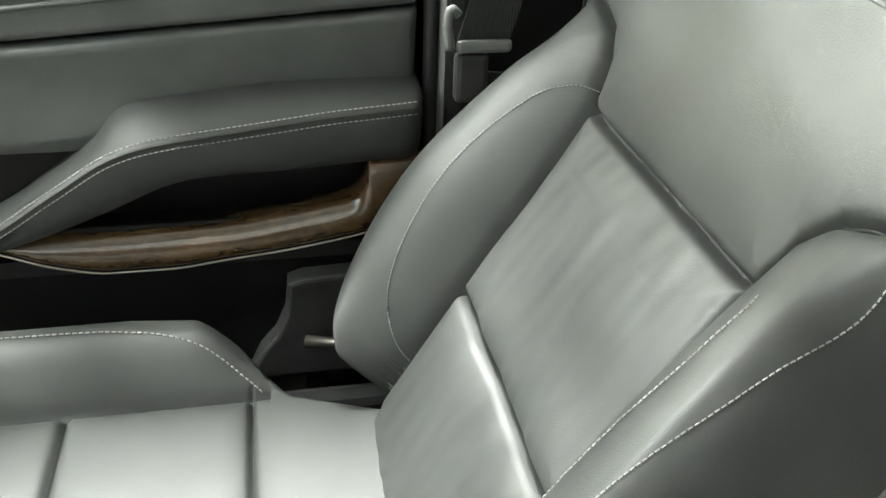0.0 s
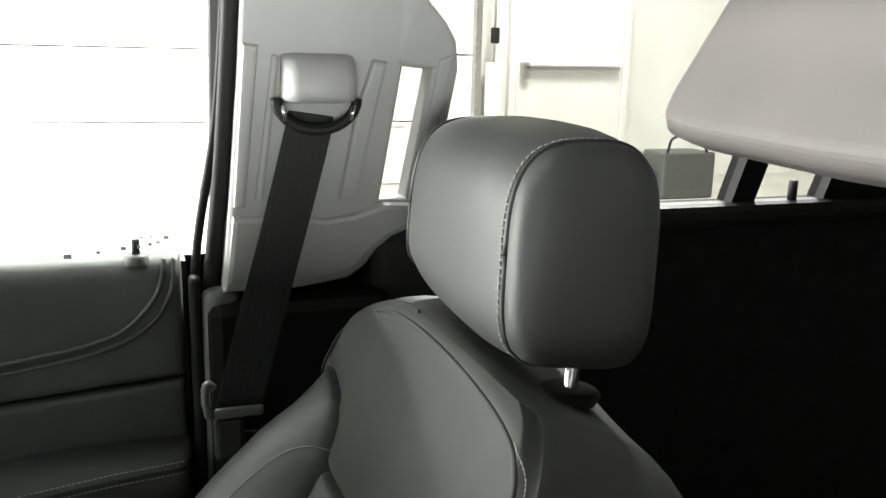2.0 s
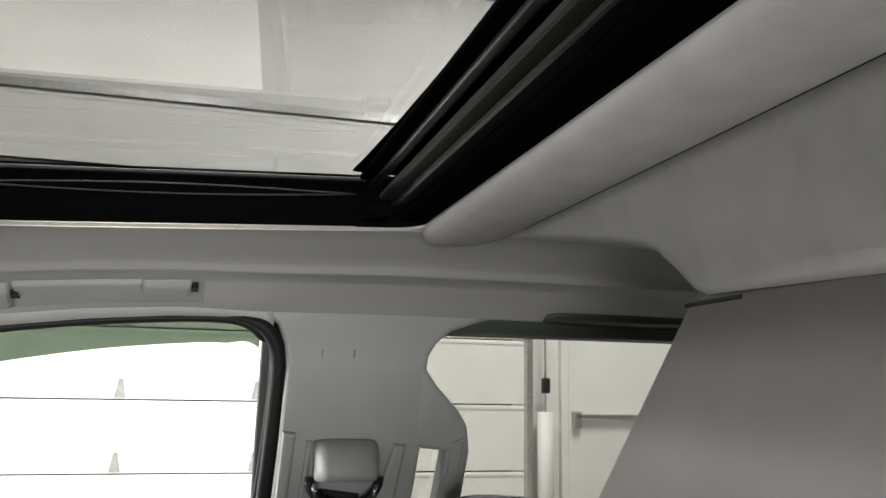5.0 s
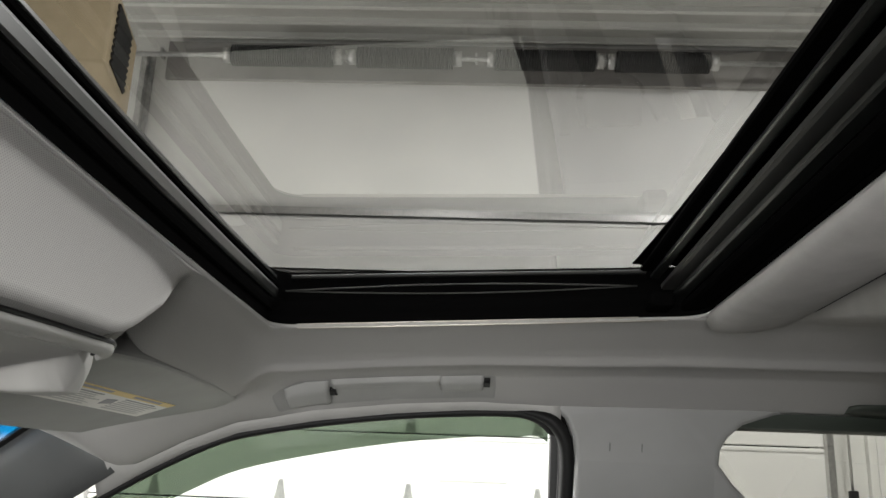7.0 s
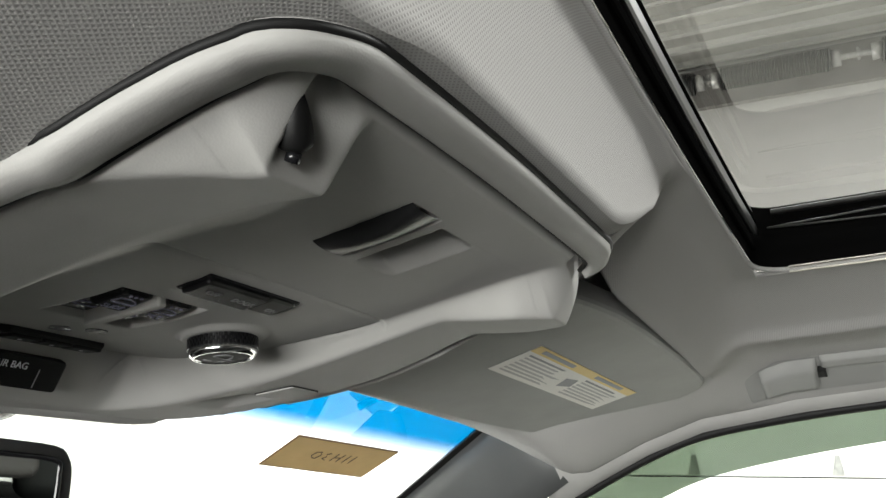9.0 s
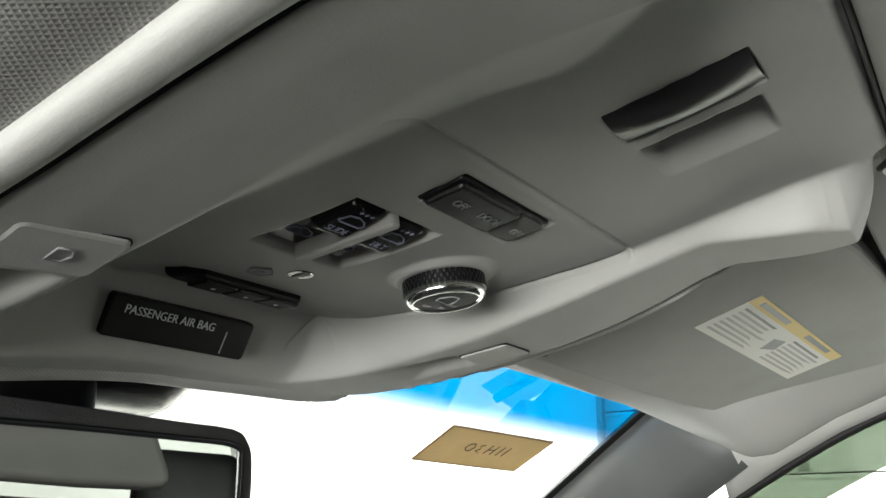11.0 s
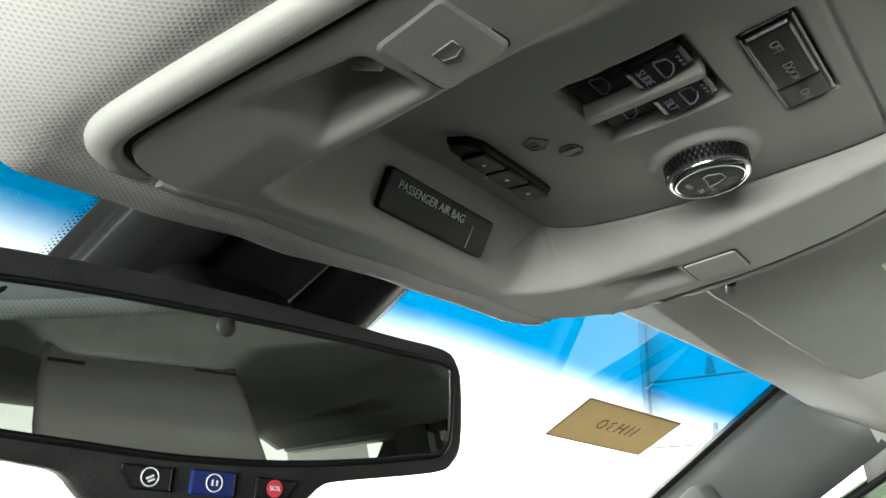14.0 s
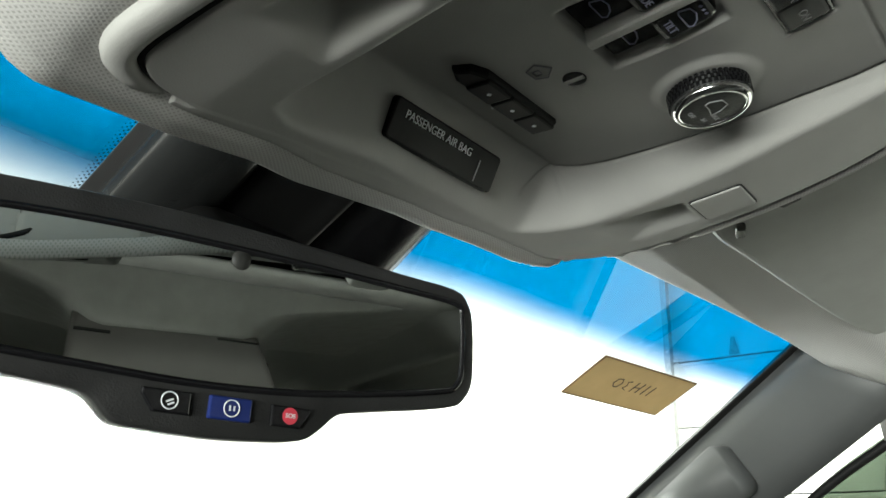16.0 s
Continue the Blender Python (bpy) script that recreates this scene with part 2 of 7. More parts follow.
def thing(name, label, category, group="", kind="", at=(0, 0, 0)):
    ob = new(name)
    ob.location = at
    ob.empty_display_size = 0.02
    return tagged(ob, label, category, group, kind)


def box(sx, sy, sz, m=Matrix(), bevel=0.0, segments=2, bm=None):
    bm = bm or bmesh.new()
    made = bmesh.ops.create_cube(bm, size=1)["verts"]
    bmesh.ops.scale(bm, vec=(sx, sy, sz), verts=made)
    if bevel:
        edges = list({e for v in made for e in v.link_edges})
        out = bmesh.ops.bevel(bm, geom=edges, offset=bevel, segments=segments, profile=0.5, affect="EDGES")
        made = list({v for f in out["faces"] for v in f.verts} | {v for v in made if v.is_valid})
    bmesh.ops.transform(bm, matrix=m, verts=made)
    return bm


def at(x, y, z, rx=0, ry=0, rz=0):
    return pose(x, y, z, rx, ry, rz)


def loft(rings, closed=True, cap_a=False, cap_b=False):
    """Rings of points of equal number into verts and faces."""
    n = len(rings[0])
    verts = [p for r in rings for p in r]
    faces = []
    for i in range(len(rings) - 1):
        for j in range(n if closed else n - 1):
            k = (j + 1) % n
            faces.append((i * n + j, i * n + k, (i + 1) * n + k, (i + 1) * n + j))
    if cap_a:
        faces.append(tuple(reversed(range(n))))
    if cap_b:
        faces.append(tuple(range((len(rings) - 1) * n, len(rings) * n)))
    return verts, faces


def smooth_path(points, steps=8):
    """Points on a Catmull-Rom curve through the given ones."""
    p = [np.array(q, float) for q in points]
    p = [2 * p[0] - p[1], *p, 2 * p[-1] - p[-2]]
    out = []
    for i in range(1, len(p) - 2):
        for s in range(steps):
            t = s / steps
            out.append(0.5 * (2 * p[i] + (p[i + 1] - p[i - 1]) * t + (2 * p[i - 1] - 5 * p[i] + 4 * p[i + 1] - p[i + 2]) * t**2 + (3 * p[i] - p[i - 1] - 3 * p[i + 1] + p[i + 2]) * t**3))
    out.append(p[-2])
    return out


def tube(points, r, n=10, squash=1.0):
    """A tube of radius r along a path."""
    pts = [Vector(p) for p in points]
    rings = []
    up = Vector((0, 0, 1))
    for i, p in enumerate(pts):
        d = (pts[min(i + 1, len(pts) - 1)] - pts[max(i - 1, 0)]).normalized()
        a = d.cross(up)
        a = a.normalized() if a.length > 1e-4 else Vector((1, 0, 0))
        b = d.cross(a).normalized()
        q = r if isinstance(r, float) else r[i]
        rings.append([p + q * (math.cos(k * math.tau / n) * a + squash * math.sin(k * math.tau / n) * b) for k in range(n)])
    return loft(rings, True, True, True)


def prism(outline, m, depth, bevel=0.0, segments=2):
    """A flat shape (list of 2D points) given thickness along local -z, its edges rounded."""
    bm = bmesh.new()
    top = [bm.verts.new((x, y, 0)) for x, y in outline]
    low = [bm.verts.new((x, y, -depth)) for x, y in outline]
    n = len(outline)
    f = bm.faces.new(top)
    bm.faces.new(list(reversed(low)))
    for i in range(n):
        bm.faces.new((top[i], low[i], low[(i + 1) % n], top[(i + 1) % n]))
    bmesh.ops.recalc_face_normals(bm, faces=bm.faces)
    if bevel:
        bmesh.ops.bevel(bm, geom=list(f.edges), offset=bevel, segments=segments, profile=0.5, affect="EDGES")
    bmesh.ops.transform(bm, matrix=m, verts=bm.verts)
    return bm


def rounded(x0, y0, x1, y1, r, n=5):
    out = []
    for cx, cy, a0 in ((x1 - r, y1 - r, 0), (x0 + r, y1 - r, 90), (x0 + r, y0 + r, 180), (x1 - r, y0 + r, 270)):
        for k in range(n + 1):
            a = radians(a0 + 90 * k / n)
            out.append((cx + r * math.cos(a), cy + r * math.sin(a)))
    return out


def frame_on(origin, u, v):
    """A pose whose local x and y run along u and v."""
    u, v = Vector(u).normalized(), Vector(v)
    w = u.cross(v).normalized()
    v = w.cross(u).normalized()
    m = Matrix((u, v, w)).transposed().to_4x4()
    m.translation = Vector(origin)
    return m


def step(a, b, x):
    t = np.clip((x - a) / (b - a), 0, 1)
    return t * t * (3 - 2 * t)


def lettering(words, size, m, mat, parent, name="lettering", align="CENTER"):
    c = bpy.data.curves.new(name, "FONT")
    c.body, c.size, c.extrude, c.align_x, c.align_y = words, size, 0.00012, align, "CENTER"
    ob = new(name, c)
    bpy.context.view_layer.update()
    me = bpy.data.meshes.new_from_object(ob.evaluated_get(bpy.context.evaluated_depsgraph_get()))
    bpy.data.objects.remove(ob)
    me.transform(m)
    me.materials.clear()
    return place(name, me, mat, parent)


def dashes(points, length, gap, r, mat, parent, normal=None, name="stitching"):
    """A row of thread stitches along a path, as one part."""
    p = [np.array(q, float) for q in points]
    d = np.r_[0, np.cumsum([np.linalg.norm(b - a) for a, b in zip(p, p[1:])])]
    arr = np.array(p)
    verts, faces = [], []
    s = 0.0
    while s + length < d[-1]:
        ends = [np.array([np.interp(q, d, arr[:, k]) for k in range(3)]) for q in (s, s + length / 2, s + length)]
        if normal is not None:
            ends[1] = ends[1] + np.array(normal) * r * 0.6
        v, f = tube([tuple(e) for e in ends], r, 5)
        faces += [tuple(i + len(verts) for i in q) for q in f]
        verts += v
        s += length + gap
    ob = place(name, mesh_of(name, verts, faces), mat, parent, "pale thread stitching")
    return tagged(ob, kind="stuff")

# ---- workshop ----
GZ = -0.09                     # workshop floor
WX = 7.5                       # wall with the large door

ground = part("ground", box(16, 26, 0.2, at(1.0, 0, GZ - 0.1)), CONCRETE)
tagged(ground, "sealed grey concrete workshop floor", "floor", kind="structure")
# wall_west stays out of view, coloured dark to cut bounce onto the seat
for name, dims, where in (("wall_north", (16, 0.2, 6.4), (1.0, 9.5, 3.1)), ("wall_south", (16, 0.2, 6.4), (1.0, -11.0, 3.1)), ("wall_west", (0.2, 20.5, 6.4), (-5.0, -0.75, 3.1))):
    tagged(part(name, box(*dims, at(*where)), UNSEEN_WALL_DARK if name == "wall_west" else WALL_WHITE), "unseen dark wall that cuts bounced light" if name == "wall_west" else "plain white painted workshop wall", "wall", kind="structure")
DOOR_Y0, DOOR_Y1, DOOR_TOP = -2.95, 3.35, 3.66
bm = box(0.2, 11.0 + DOOR_Y0, 6.4, at(WX + 0.1, (DOOR_Y0 - 11.0) / 2, 3.1))
box(0.2, 9.5 - DOOR_Y1, 6.4, at(WX + 0.1, (DOOR_Y1 + 9.5) / 2, 3.1), bm=bm)
box(0.2, DOOR_Y1 - DOOR_Y0, 6.3 - DOOR_TOP, at(WX + 0.1, (DOOR_Y0 + DOOR_Y1) / 2, (6.3 + DOOR_TOP) / 2), bm=bm)
tagged(part("wall_east", bm, WALL_WHITE), "white painted wall round the large door", "wall", kind="structure")


def corrugated_ceiling():
    """Flat steel pans between narrow standing seams that run along the building."""
    pan = box(12.7, 20.5, 0.05, at(1.3, -0.75, 5.575))
    ob = tagged(part("ceiling", pan, ROOF_STEEL), "ribbed white steel workshop ceiling", "ceiling", kind="structure")
    bm = bmesh.new()
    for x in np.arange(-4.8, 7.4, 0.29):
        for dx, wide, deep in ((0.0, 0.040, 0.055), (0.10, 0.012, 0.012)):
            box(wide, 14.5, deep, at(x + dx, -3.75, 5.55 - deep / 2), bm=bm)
    # seams take the paler wall white, standing in for light that catches them
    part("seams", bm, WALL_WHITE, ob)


corrugated_ceiling()


def sectional_door():
    """The large door in sections, with hinges, tracks and a spring shaft above."""
    door = thing("door_1", "closed white sectional workshop door with steel hinges", "door", kind="structure", at=(WX, 0, GZ))
    heights = [GZ, 0.48, 1.08, 1.68, 2.28, 2.88]
    tops = heights[1:] + [DOOR_TOP]
    width = DOOR_Y1 - DOOR_Y0 + 0.1
    for z0, z1 in zip(heights, tops):
        bm = box(0.05, width, z1 - z0 - 0.012, at(WX - 0.03, (DOOR_Y0 + DOOR_Y1) / 2, (z0 + z1) / 2), 0.006, 1)
        box(0.012, width, 0.02, at(WX - 0.06, (DOOR_Y0 + DOOR_Y1) / 2, z1 - 0.03), bm=bm)
        panel = part("door_section", bm, DOOR_WHITE, door)
        for y in np.arange(DOOR_Y1 - 0.545, DOOR_Y0 + 0.5, -1.11):
            tip = [(-0.05, -0.07), (0.05, -0.07), (0.028, 0.02), (0.018, 0.09), (-0.018, 0.09), (-0.028, 0.02)]
            part("hinge", prism(tip, frame_on((WX - 0.062, y, z0 + 0.085), (0, -1, 0), (0, 0, 1)), 0.012), GALV, panel)
    for y in (DOOR_Y0 - 0.05, DOOR_Y1 + 0.05):
        bm = box(0.09, 0.05, 5.4, at(WX - 0.09, y, GZ + 2.7))
        box(0.02, 0.14, 5.4, at(WX - 0.03, y, GZ + 2.7), bm=bm)
        part("track", bm, GALV, door)
    part("window_pane", box(0.012, 0.59, 0.29, at(WX - 0.062, 0.025, 1.435), 0.004, 1), WALL_WHITE, door)
    part("top_seal", box(0.05, width, 0.07, at(WX - 0.05, 0.2, DOOR_TOP + 0.05)), GALV, door)


def spring_shaft():
    z, x = 5.17, WX - 0.35
    shaft = thing("spring_shaft", "steel shaft with black torsion springs above the large door", "door spring", at=(x, 0, z))
    v, f = tube([(x, -3.3, z), (x, 3.6, z)], 0.025, 10)
    place("shaft", mesh_of("shaft", v, f), GALV, shaft)
    for y0, y1 in ((-2.09, -1.22), (-1.02, -0.08), (0.32, 1.24), (1.47, 2.45)):
        coil = []
        turns = int((y1 - y0) / 0.022)
        for k in range(turns * 8 + 1):
            a = k / 8 * math.tau
            coil.append((x + 0.100 * math.cos(a), y0 + (y1 - y0) * k / (turns * 8), z + 0.100 * math.sin(a)))
        v, f = tube(coil, 0.0105, 4)
        place("spring", mesh_of("spring", v, f), SPRING_BLACK, shaft, "black torsion spring")
        for y in (y0 - 0.04, y1 + 0.04):
            v, f = tube([(x, y - 0.04, z), (x, y + 0.04, z)], 0.075, 14)
            place("cone", mesh_of("cone", v, f), GALV, shaft)
    for y in (-3.1, -1.12, 0.10, 1.35, 3.15):
        part("bracket", box(0.10, 0.03, 0.09, at(WX - 0.31, y, z + 0.03), 0.01), GALV, shaft)
    part("header_board", box(0.06, 6.2, 0.40, at(WX - 0.03, 0.10, 5.27)), HEADER_GREY, shaft, "grey steel header plate")


def side_door():
    """The plain exit door beside the large one."""
    door = thing("door_2", "white steel exit door with a push bar", "door", kind="structure", at=(WX, -4.3, GZ))
    y0, y1, top = -4.55, -3.42, 2.15
    part("leaf", box(0.05, y1 - y0, top - GZ, at(WX - 0.03, (y0 + y1) / 2, (top + GZ) / 2), 0.006, 1), DOOR_WHITE, door)
    bm = box(0.07, 0.07, top - GZ + 0.07, at(WX - 0.035, y0 - 0.04, (top + GZ) / 2 + 0.03), 0.005, 1)
    box(0.07, 0.07, top - GZ + 0.07, at(WX - 0.035, y1 + 0.04, (top + GZ) / 2 + 0.03), 0.005, 1, bm=bm)
    box(0.07, y1 - y0, 0.07, at(WX - 0.035, (y0 + y1) / 2, top + 0.04), 0.005, 1, bm=bm)
    part("frame", bm, WALL_WHITE, door)
    part("push_bar", box(0.06, y1 - y0 - 0.12, 0.05, at(WX - 0.10, (y0 + y1) / 2, 0.98), 0.012), ALU, door)
    part("latch_box", box(0.08, 0.08, 0.16, at(WX - 0.09, y1 - 0.07, 0.95), 0.012), GALV, door)
    part("kick_plate", box(0.01, y1 - y0 - 0.04, 0.26, at(WX - 0.06, (y0 + y1) / 2, GZ + 0.14)), GALV, door)


sectional_door()
spring_shaft()
side_door()
pipe = thing("down_pipe", "white vertical pipe with a cable and dark clip", "pipe", at=(WX - 0.15, -3.12, GZ))
v, f = tube([(WX - 0.15, -3.15, GZ), (WX - 0.15, -3.15, 1.02)], 0.075, 16)
place("pipe", mesh_of("pipe", v, f), WALL_WHITE, pipe)
v, f = tube([(WX - 0.15, -3.15, 1.0), (WX - 0.15, -3.15, 3.6)], 0.012, 8)
place("cable", mesh_of("cable", v, f), GALV, pipe)
part("clip", box(0.06, 0.07, 0.14, at(WX - 0.16, -3.15, 1.26), 0.01), DARK, pipe)
crate = thing("storage_case", "dark green box standing on the workshop floor", "box", at=(6.3, -4.5, GZ))
part("case", box(0.35, 0.52, 0.40, at(6.35, -4.52, GZ + 0.2), 0.02), DOOR_DARK, crate)
v, f = tube(smooth_path([(6.2, -4.3, GZ + 0.40), (6.2, -4.36, GZ + 0.53), (6.2, -4.62, GZ + 0.53), (6.2, -4.7, GZ + 0.40)], 6), 0.012, 8)
place("handle", mesh_of("handle", v, f), DARK, crate)
rag = thing("cardboard_pile", "flattened brown cardboard lying on the floor", "cardboard", at=(6.7, -4.0, GZ))
part("sheet", box(0.5, 0.7, 0.05, at(6.75, -3.95, GZ + 0.03, 0, 3, 12), 0.008), TAN, rag)
part("blue_strap", box(0.05, 0.08, 0.25, at(6.3, -4.2, GZ + 0.125), 0.01), material("blue_plastic", (0.05, 0.25, 0.5), 0.4), rag, "blue plastic strap")
tagged(rag, kind="")


def wall_heater():
    h = thing("wall_heater", "beige unit heater with a dark grille fixed high up", "heater", at=(5.3, 3.0, 3.9))
    c = (5.35, 3.02, 4.24)
    part("casing", box(0.9, 0.62, 0.62, at(*c, 0, 0, 12), 0.02), BEIGE, h)
    bm = bmesh.new()
    for k in range(9):
        box(0.5, 0.02, 0.03, at(c[0] - 0.02, c[1] - 0.33, c[2] - 0.24 + k * 0.055, 25, 0, 12), bm=bm)
    part("grille", bm, DARK, h, "dark louvred grille")
    part("label", box(0.3, 0.012, 0.12, at(c[0] - 0.12, c[1] - 0.30, c[2] + 0.24, 0, 0, 12)), PAPER, h)
    for dx in (-0.3, 0.3):
        v, f = tube([(c[0] + dx, c[1], c[2] + 0.3), (c[0] + dx, c[1], 5.52)], 0.012, 8)
        place("hanger", mesh_of("hanger", v, f), GALV, h)


wall_heater()

# ---- car shell ----
SIDE_X = 0.645                 # roof edge


def roof_edge(y):
    """Height of the top of the door opening."""
    return np.interp(y, [-2.5, -0.3, -0.06, 0.02, 0.11, 0.20, 0.288, 0.344, 0.398, 0.42, 0.45, 0.497, 0.56], [1.240, 1.248, 1.246, 1.248, 1.243, 1.233, 1.218, 1.196, 1.168, 1.166, 1.180, 1.203, 1.217])


def rise(points):
    """A smooth, never overshooting function through (y, value) pairs."""
    ky, kv = np.array([p[0] for p in points], float), np.array([p[1] for p in points], float)
    h, d = np.diff(ky), np.diff(kv) / np.diff(ky)
    m = np.zeros(len(ky))
    m[0], m[-1] = d[0], d[-1]
    for i in range(1, len(ky) - 1):
        if d[i - 1] * d[i] > 0:
            a, b = 2 * h[i] + h[i - 1], h[i] + 2 * h[i - 1]
            m[i] = (a + b) / (a / d[i - 1] + b / d[i])
    fine, value = [], []
    for i in range(len(h)):
        for t in np.linspace(0, 1, 12, endpoint=False):
            fine.append(ky[i] + t * h[i])
            value.append((1 + 2 * t) * (1 - t) ** 2 * kv[i] + t * (1 - t) ** 2 * h[i] * m[i] + t * t * (3 - 2 * t) * kv[i + 1] + t * t * (t - 1) * h[i] * m[i + 1])
    fine, value = np.array(fine + [ky[-1]]), np.array(value + [kv[-1]])
    return lambda y: np.interp(y, fine, value)


CENTRE = rise([(0.20, 1.2165), (0.2334, 1.2095), (0.26, 1.203), (0.30, 1.194), (0.35, 1.183), (0.40, 1.1767), (0.44, 1.1755), (0.467, 1.178), (0.49, 1.180)])
WING_INNER_R = rise([(0.250, 0.140), (0.265, 0.1265), (0.285, 0.124), (0.32, 0.1235), (0.357, 0.1240), (0.40, 0.1285), (0.435, 0.1305), (0.457, 0.127), (0.470, 0.119), (0.477, 0.112), (0.49, 0.09)])
TROUGH_R = rise([(0.233, 0.122), (0.27, 0.117), (0.325, 0.117), (0.37, 0.113), (0.42, 0.112), (0.45, 0.110), (0.4666, 0.103), (0.49, 0.08)])
WING_INNER_L = rise([(0.2336, -0.0426), (0.247, -0.0420), (0.2575, -0.0445), (0.2737, -0.0475), (0.29, -0.0500), (0.33, -0.0500), (0.366, -0.0505), (0.405, -0.0535), (0.43, -0.0540), (0.456, -0.0565), (0.49, -0.058)])
TROUGH_L = rise([(0.2336, -0.0400), (0.25, -0.034), (0.27, -0.020), (0.289, -0.014), (0.309, -0.020), (0.3315, -0.025), (0.40, -0.030), (0.46, -0.034)])
FRONT_LOW = rise([(-0.055, 0.4665), (-0.0415, 0.472), (0.0, 0.4765), (0.034, 0.4815), (0.0966, 0.484), (0.12, 0.477)])
SHUT_L = rise([(0.2334, -0.0700), (0.2355, -0.0755), (0.24, -0.0795), (0.25, -0.0838), (0.27, -0.0882), (0.29, -0.0908), (0.33, -0.0908), (0.367, -0.0915), (0.40, -0.0950), (0.43, -0.0985), (0.457, -0.1012), (0.464, -0.1015), (0.4685, -0.0995), (0.472, -0.0955), (0.4745, -0.0890), (0.476, -0.0800), (0.478, -0.074)])
OUTER_R = rise([(0.2334, 0.124), (0.2387, 0.128), (0.243, 0.150), (0.247, 0.159), (0.2556, 0.164), (0.29, 0.1650), (0.31, 0.169), (0.335, 0.178), (0.36, 0.183), (0.39, 0.186), (0.43, 0.1875), (0.445, 0.1865), (0.46, 0.182), (0.47, 0.1765), (0.48, 0.168), (0.488, 0.155), (0.494, 0.138), (0.4975, 0.118), (0.4990, 0.095), (0.500, 0.07)])
LEFT_SKIN = rise([(0.215, 1.2065), (0.2334, 1.2020), (0.24, 1.196), (0.25, 1.190), (0.27, 1.179), (0.29, 1.1692), (0.31, 1.1645)])
WING_L = rise([(0.247, 1.1815), (0.26, 1.1810), (0.28, 1.1780), (0.30, 1.1750), (0.33, 1.1690), (0.366, 1.160), (0.40, 1.1505), (0.44, 1.1415), (0.46, 1.1370), (0.50, 1.1290)])
WING_R = rise([(0.251, 1.1930), (0.27, 1.1915), (0.285, 1.1918), (0.297, 1.1925), (0.307, 1.1905), (0.32, 1.1870), (0.335, 1.1830), (0.36, 1.1765), (0.40, 1.1685), (0.435, 1.1635), (0.477, 1.1560), (0.50, 1.1520)])
SIDE_CREASE = rise([(0.2334, -0.0700), (0.240, -0.0672), (0.25, -0.0662), (0.2545, -0.0680), (0.2604, -0.0745), (0.2693, -0.0825), (0.2778, -0.0895), (0.281, -0.092)])


CON_FRONT = rise([(-0.12, 0.4840), (-0.09, 0.4850), (-0.045, 0.4890), (-0.01, 0.4970), (0.03, 0.5010), (0.06, 0.5015), (0.10, 0.4985), (0.2, 0.4975)])


def con_front(x):
    return CON_FRONT(x)


def bezel_z(x, y):
    """Plane of the rear rim."""
    return 1.2095 - 0.235 * (y - 0.2334) + 0.055 * (x - 0.04)


def wing_z(x, y):
    left = WING_L(y) + 0.10 * (x + 0.047)
    right = WING_R(y) + 0.05 * (x - 0.13)
    return left + (right - left) * (0.5 * step(-0.08, 0.05, x) + 0.5 * np.clip((x + 0.075) / 0.12, 0, 1))


def bow(x):
    """Forward curve of the front edge of the roof opening."""
    return 0.005 * max(0.0, 1 - ((x - XC) / 0.345) ** 2)


def visor_z(y):
    """Plane of the stowed sun visor."""
    return 1.222 - 0.26 * (y - 0.31)


def roof_lip(y):
    """Height of the edge of the roof opening, lower at the front."""
    return 1.298 - 0.019 * np.clip((y + 0.175) / 0.372, 0, 1)


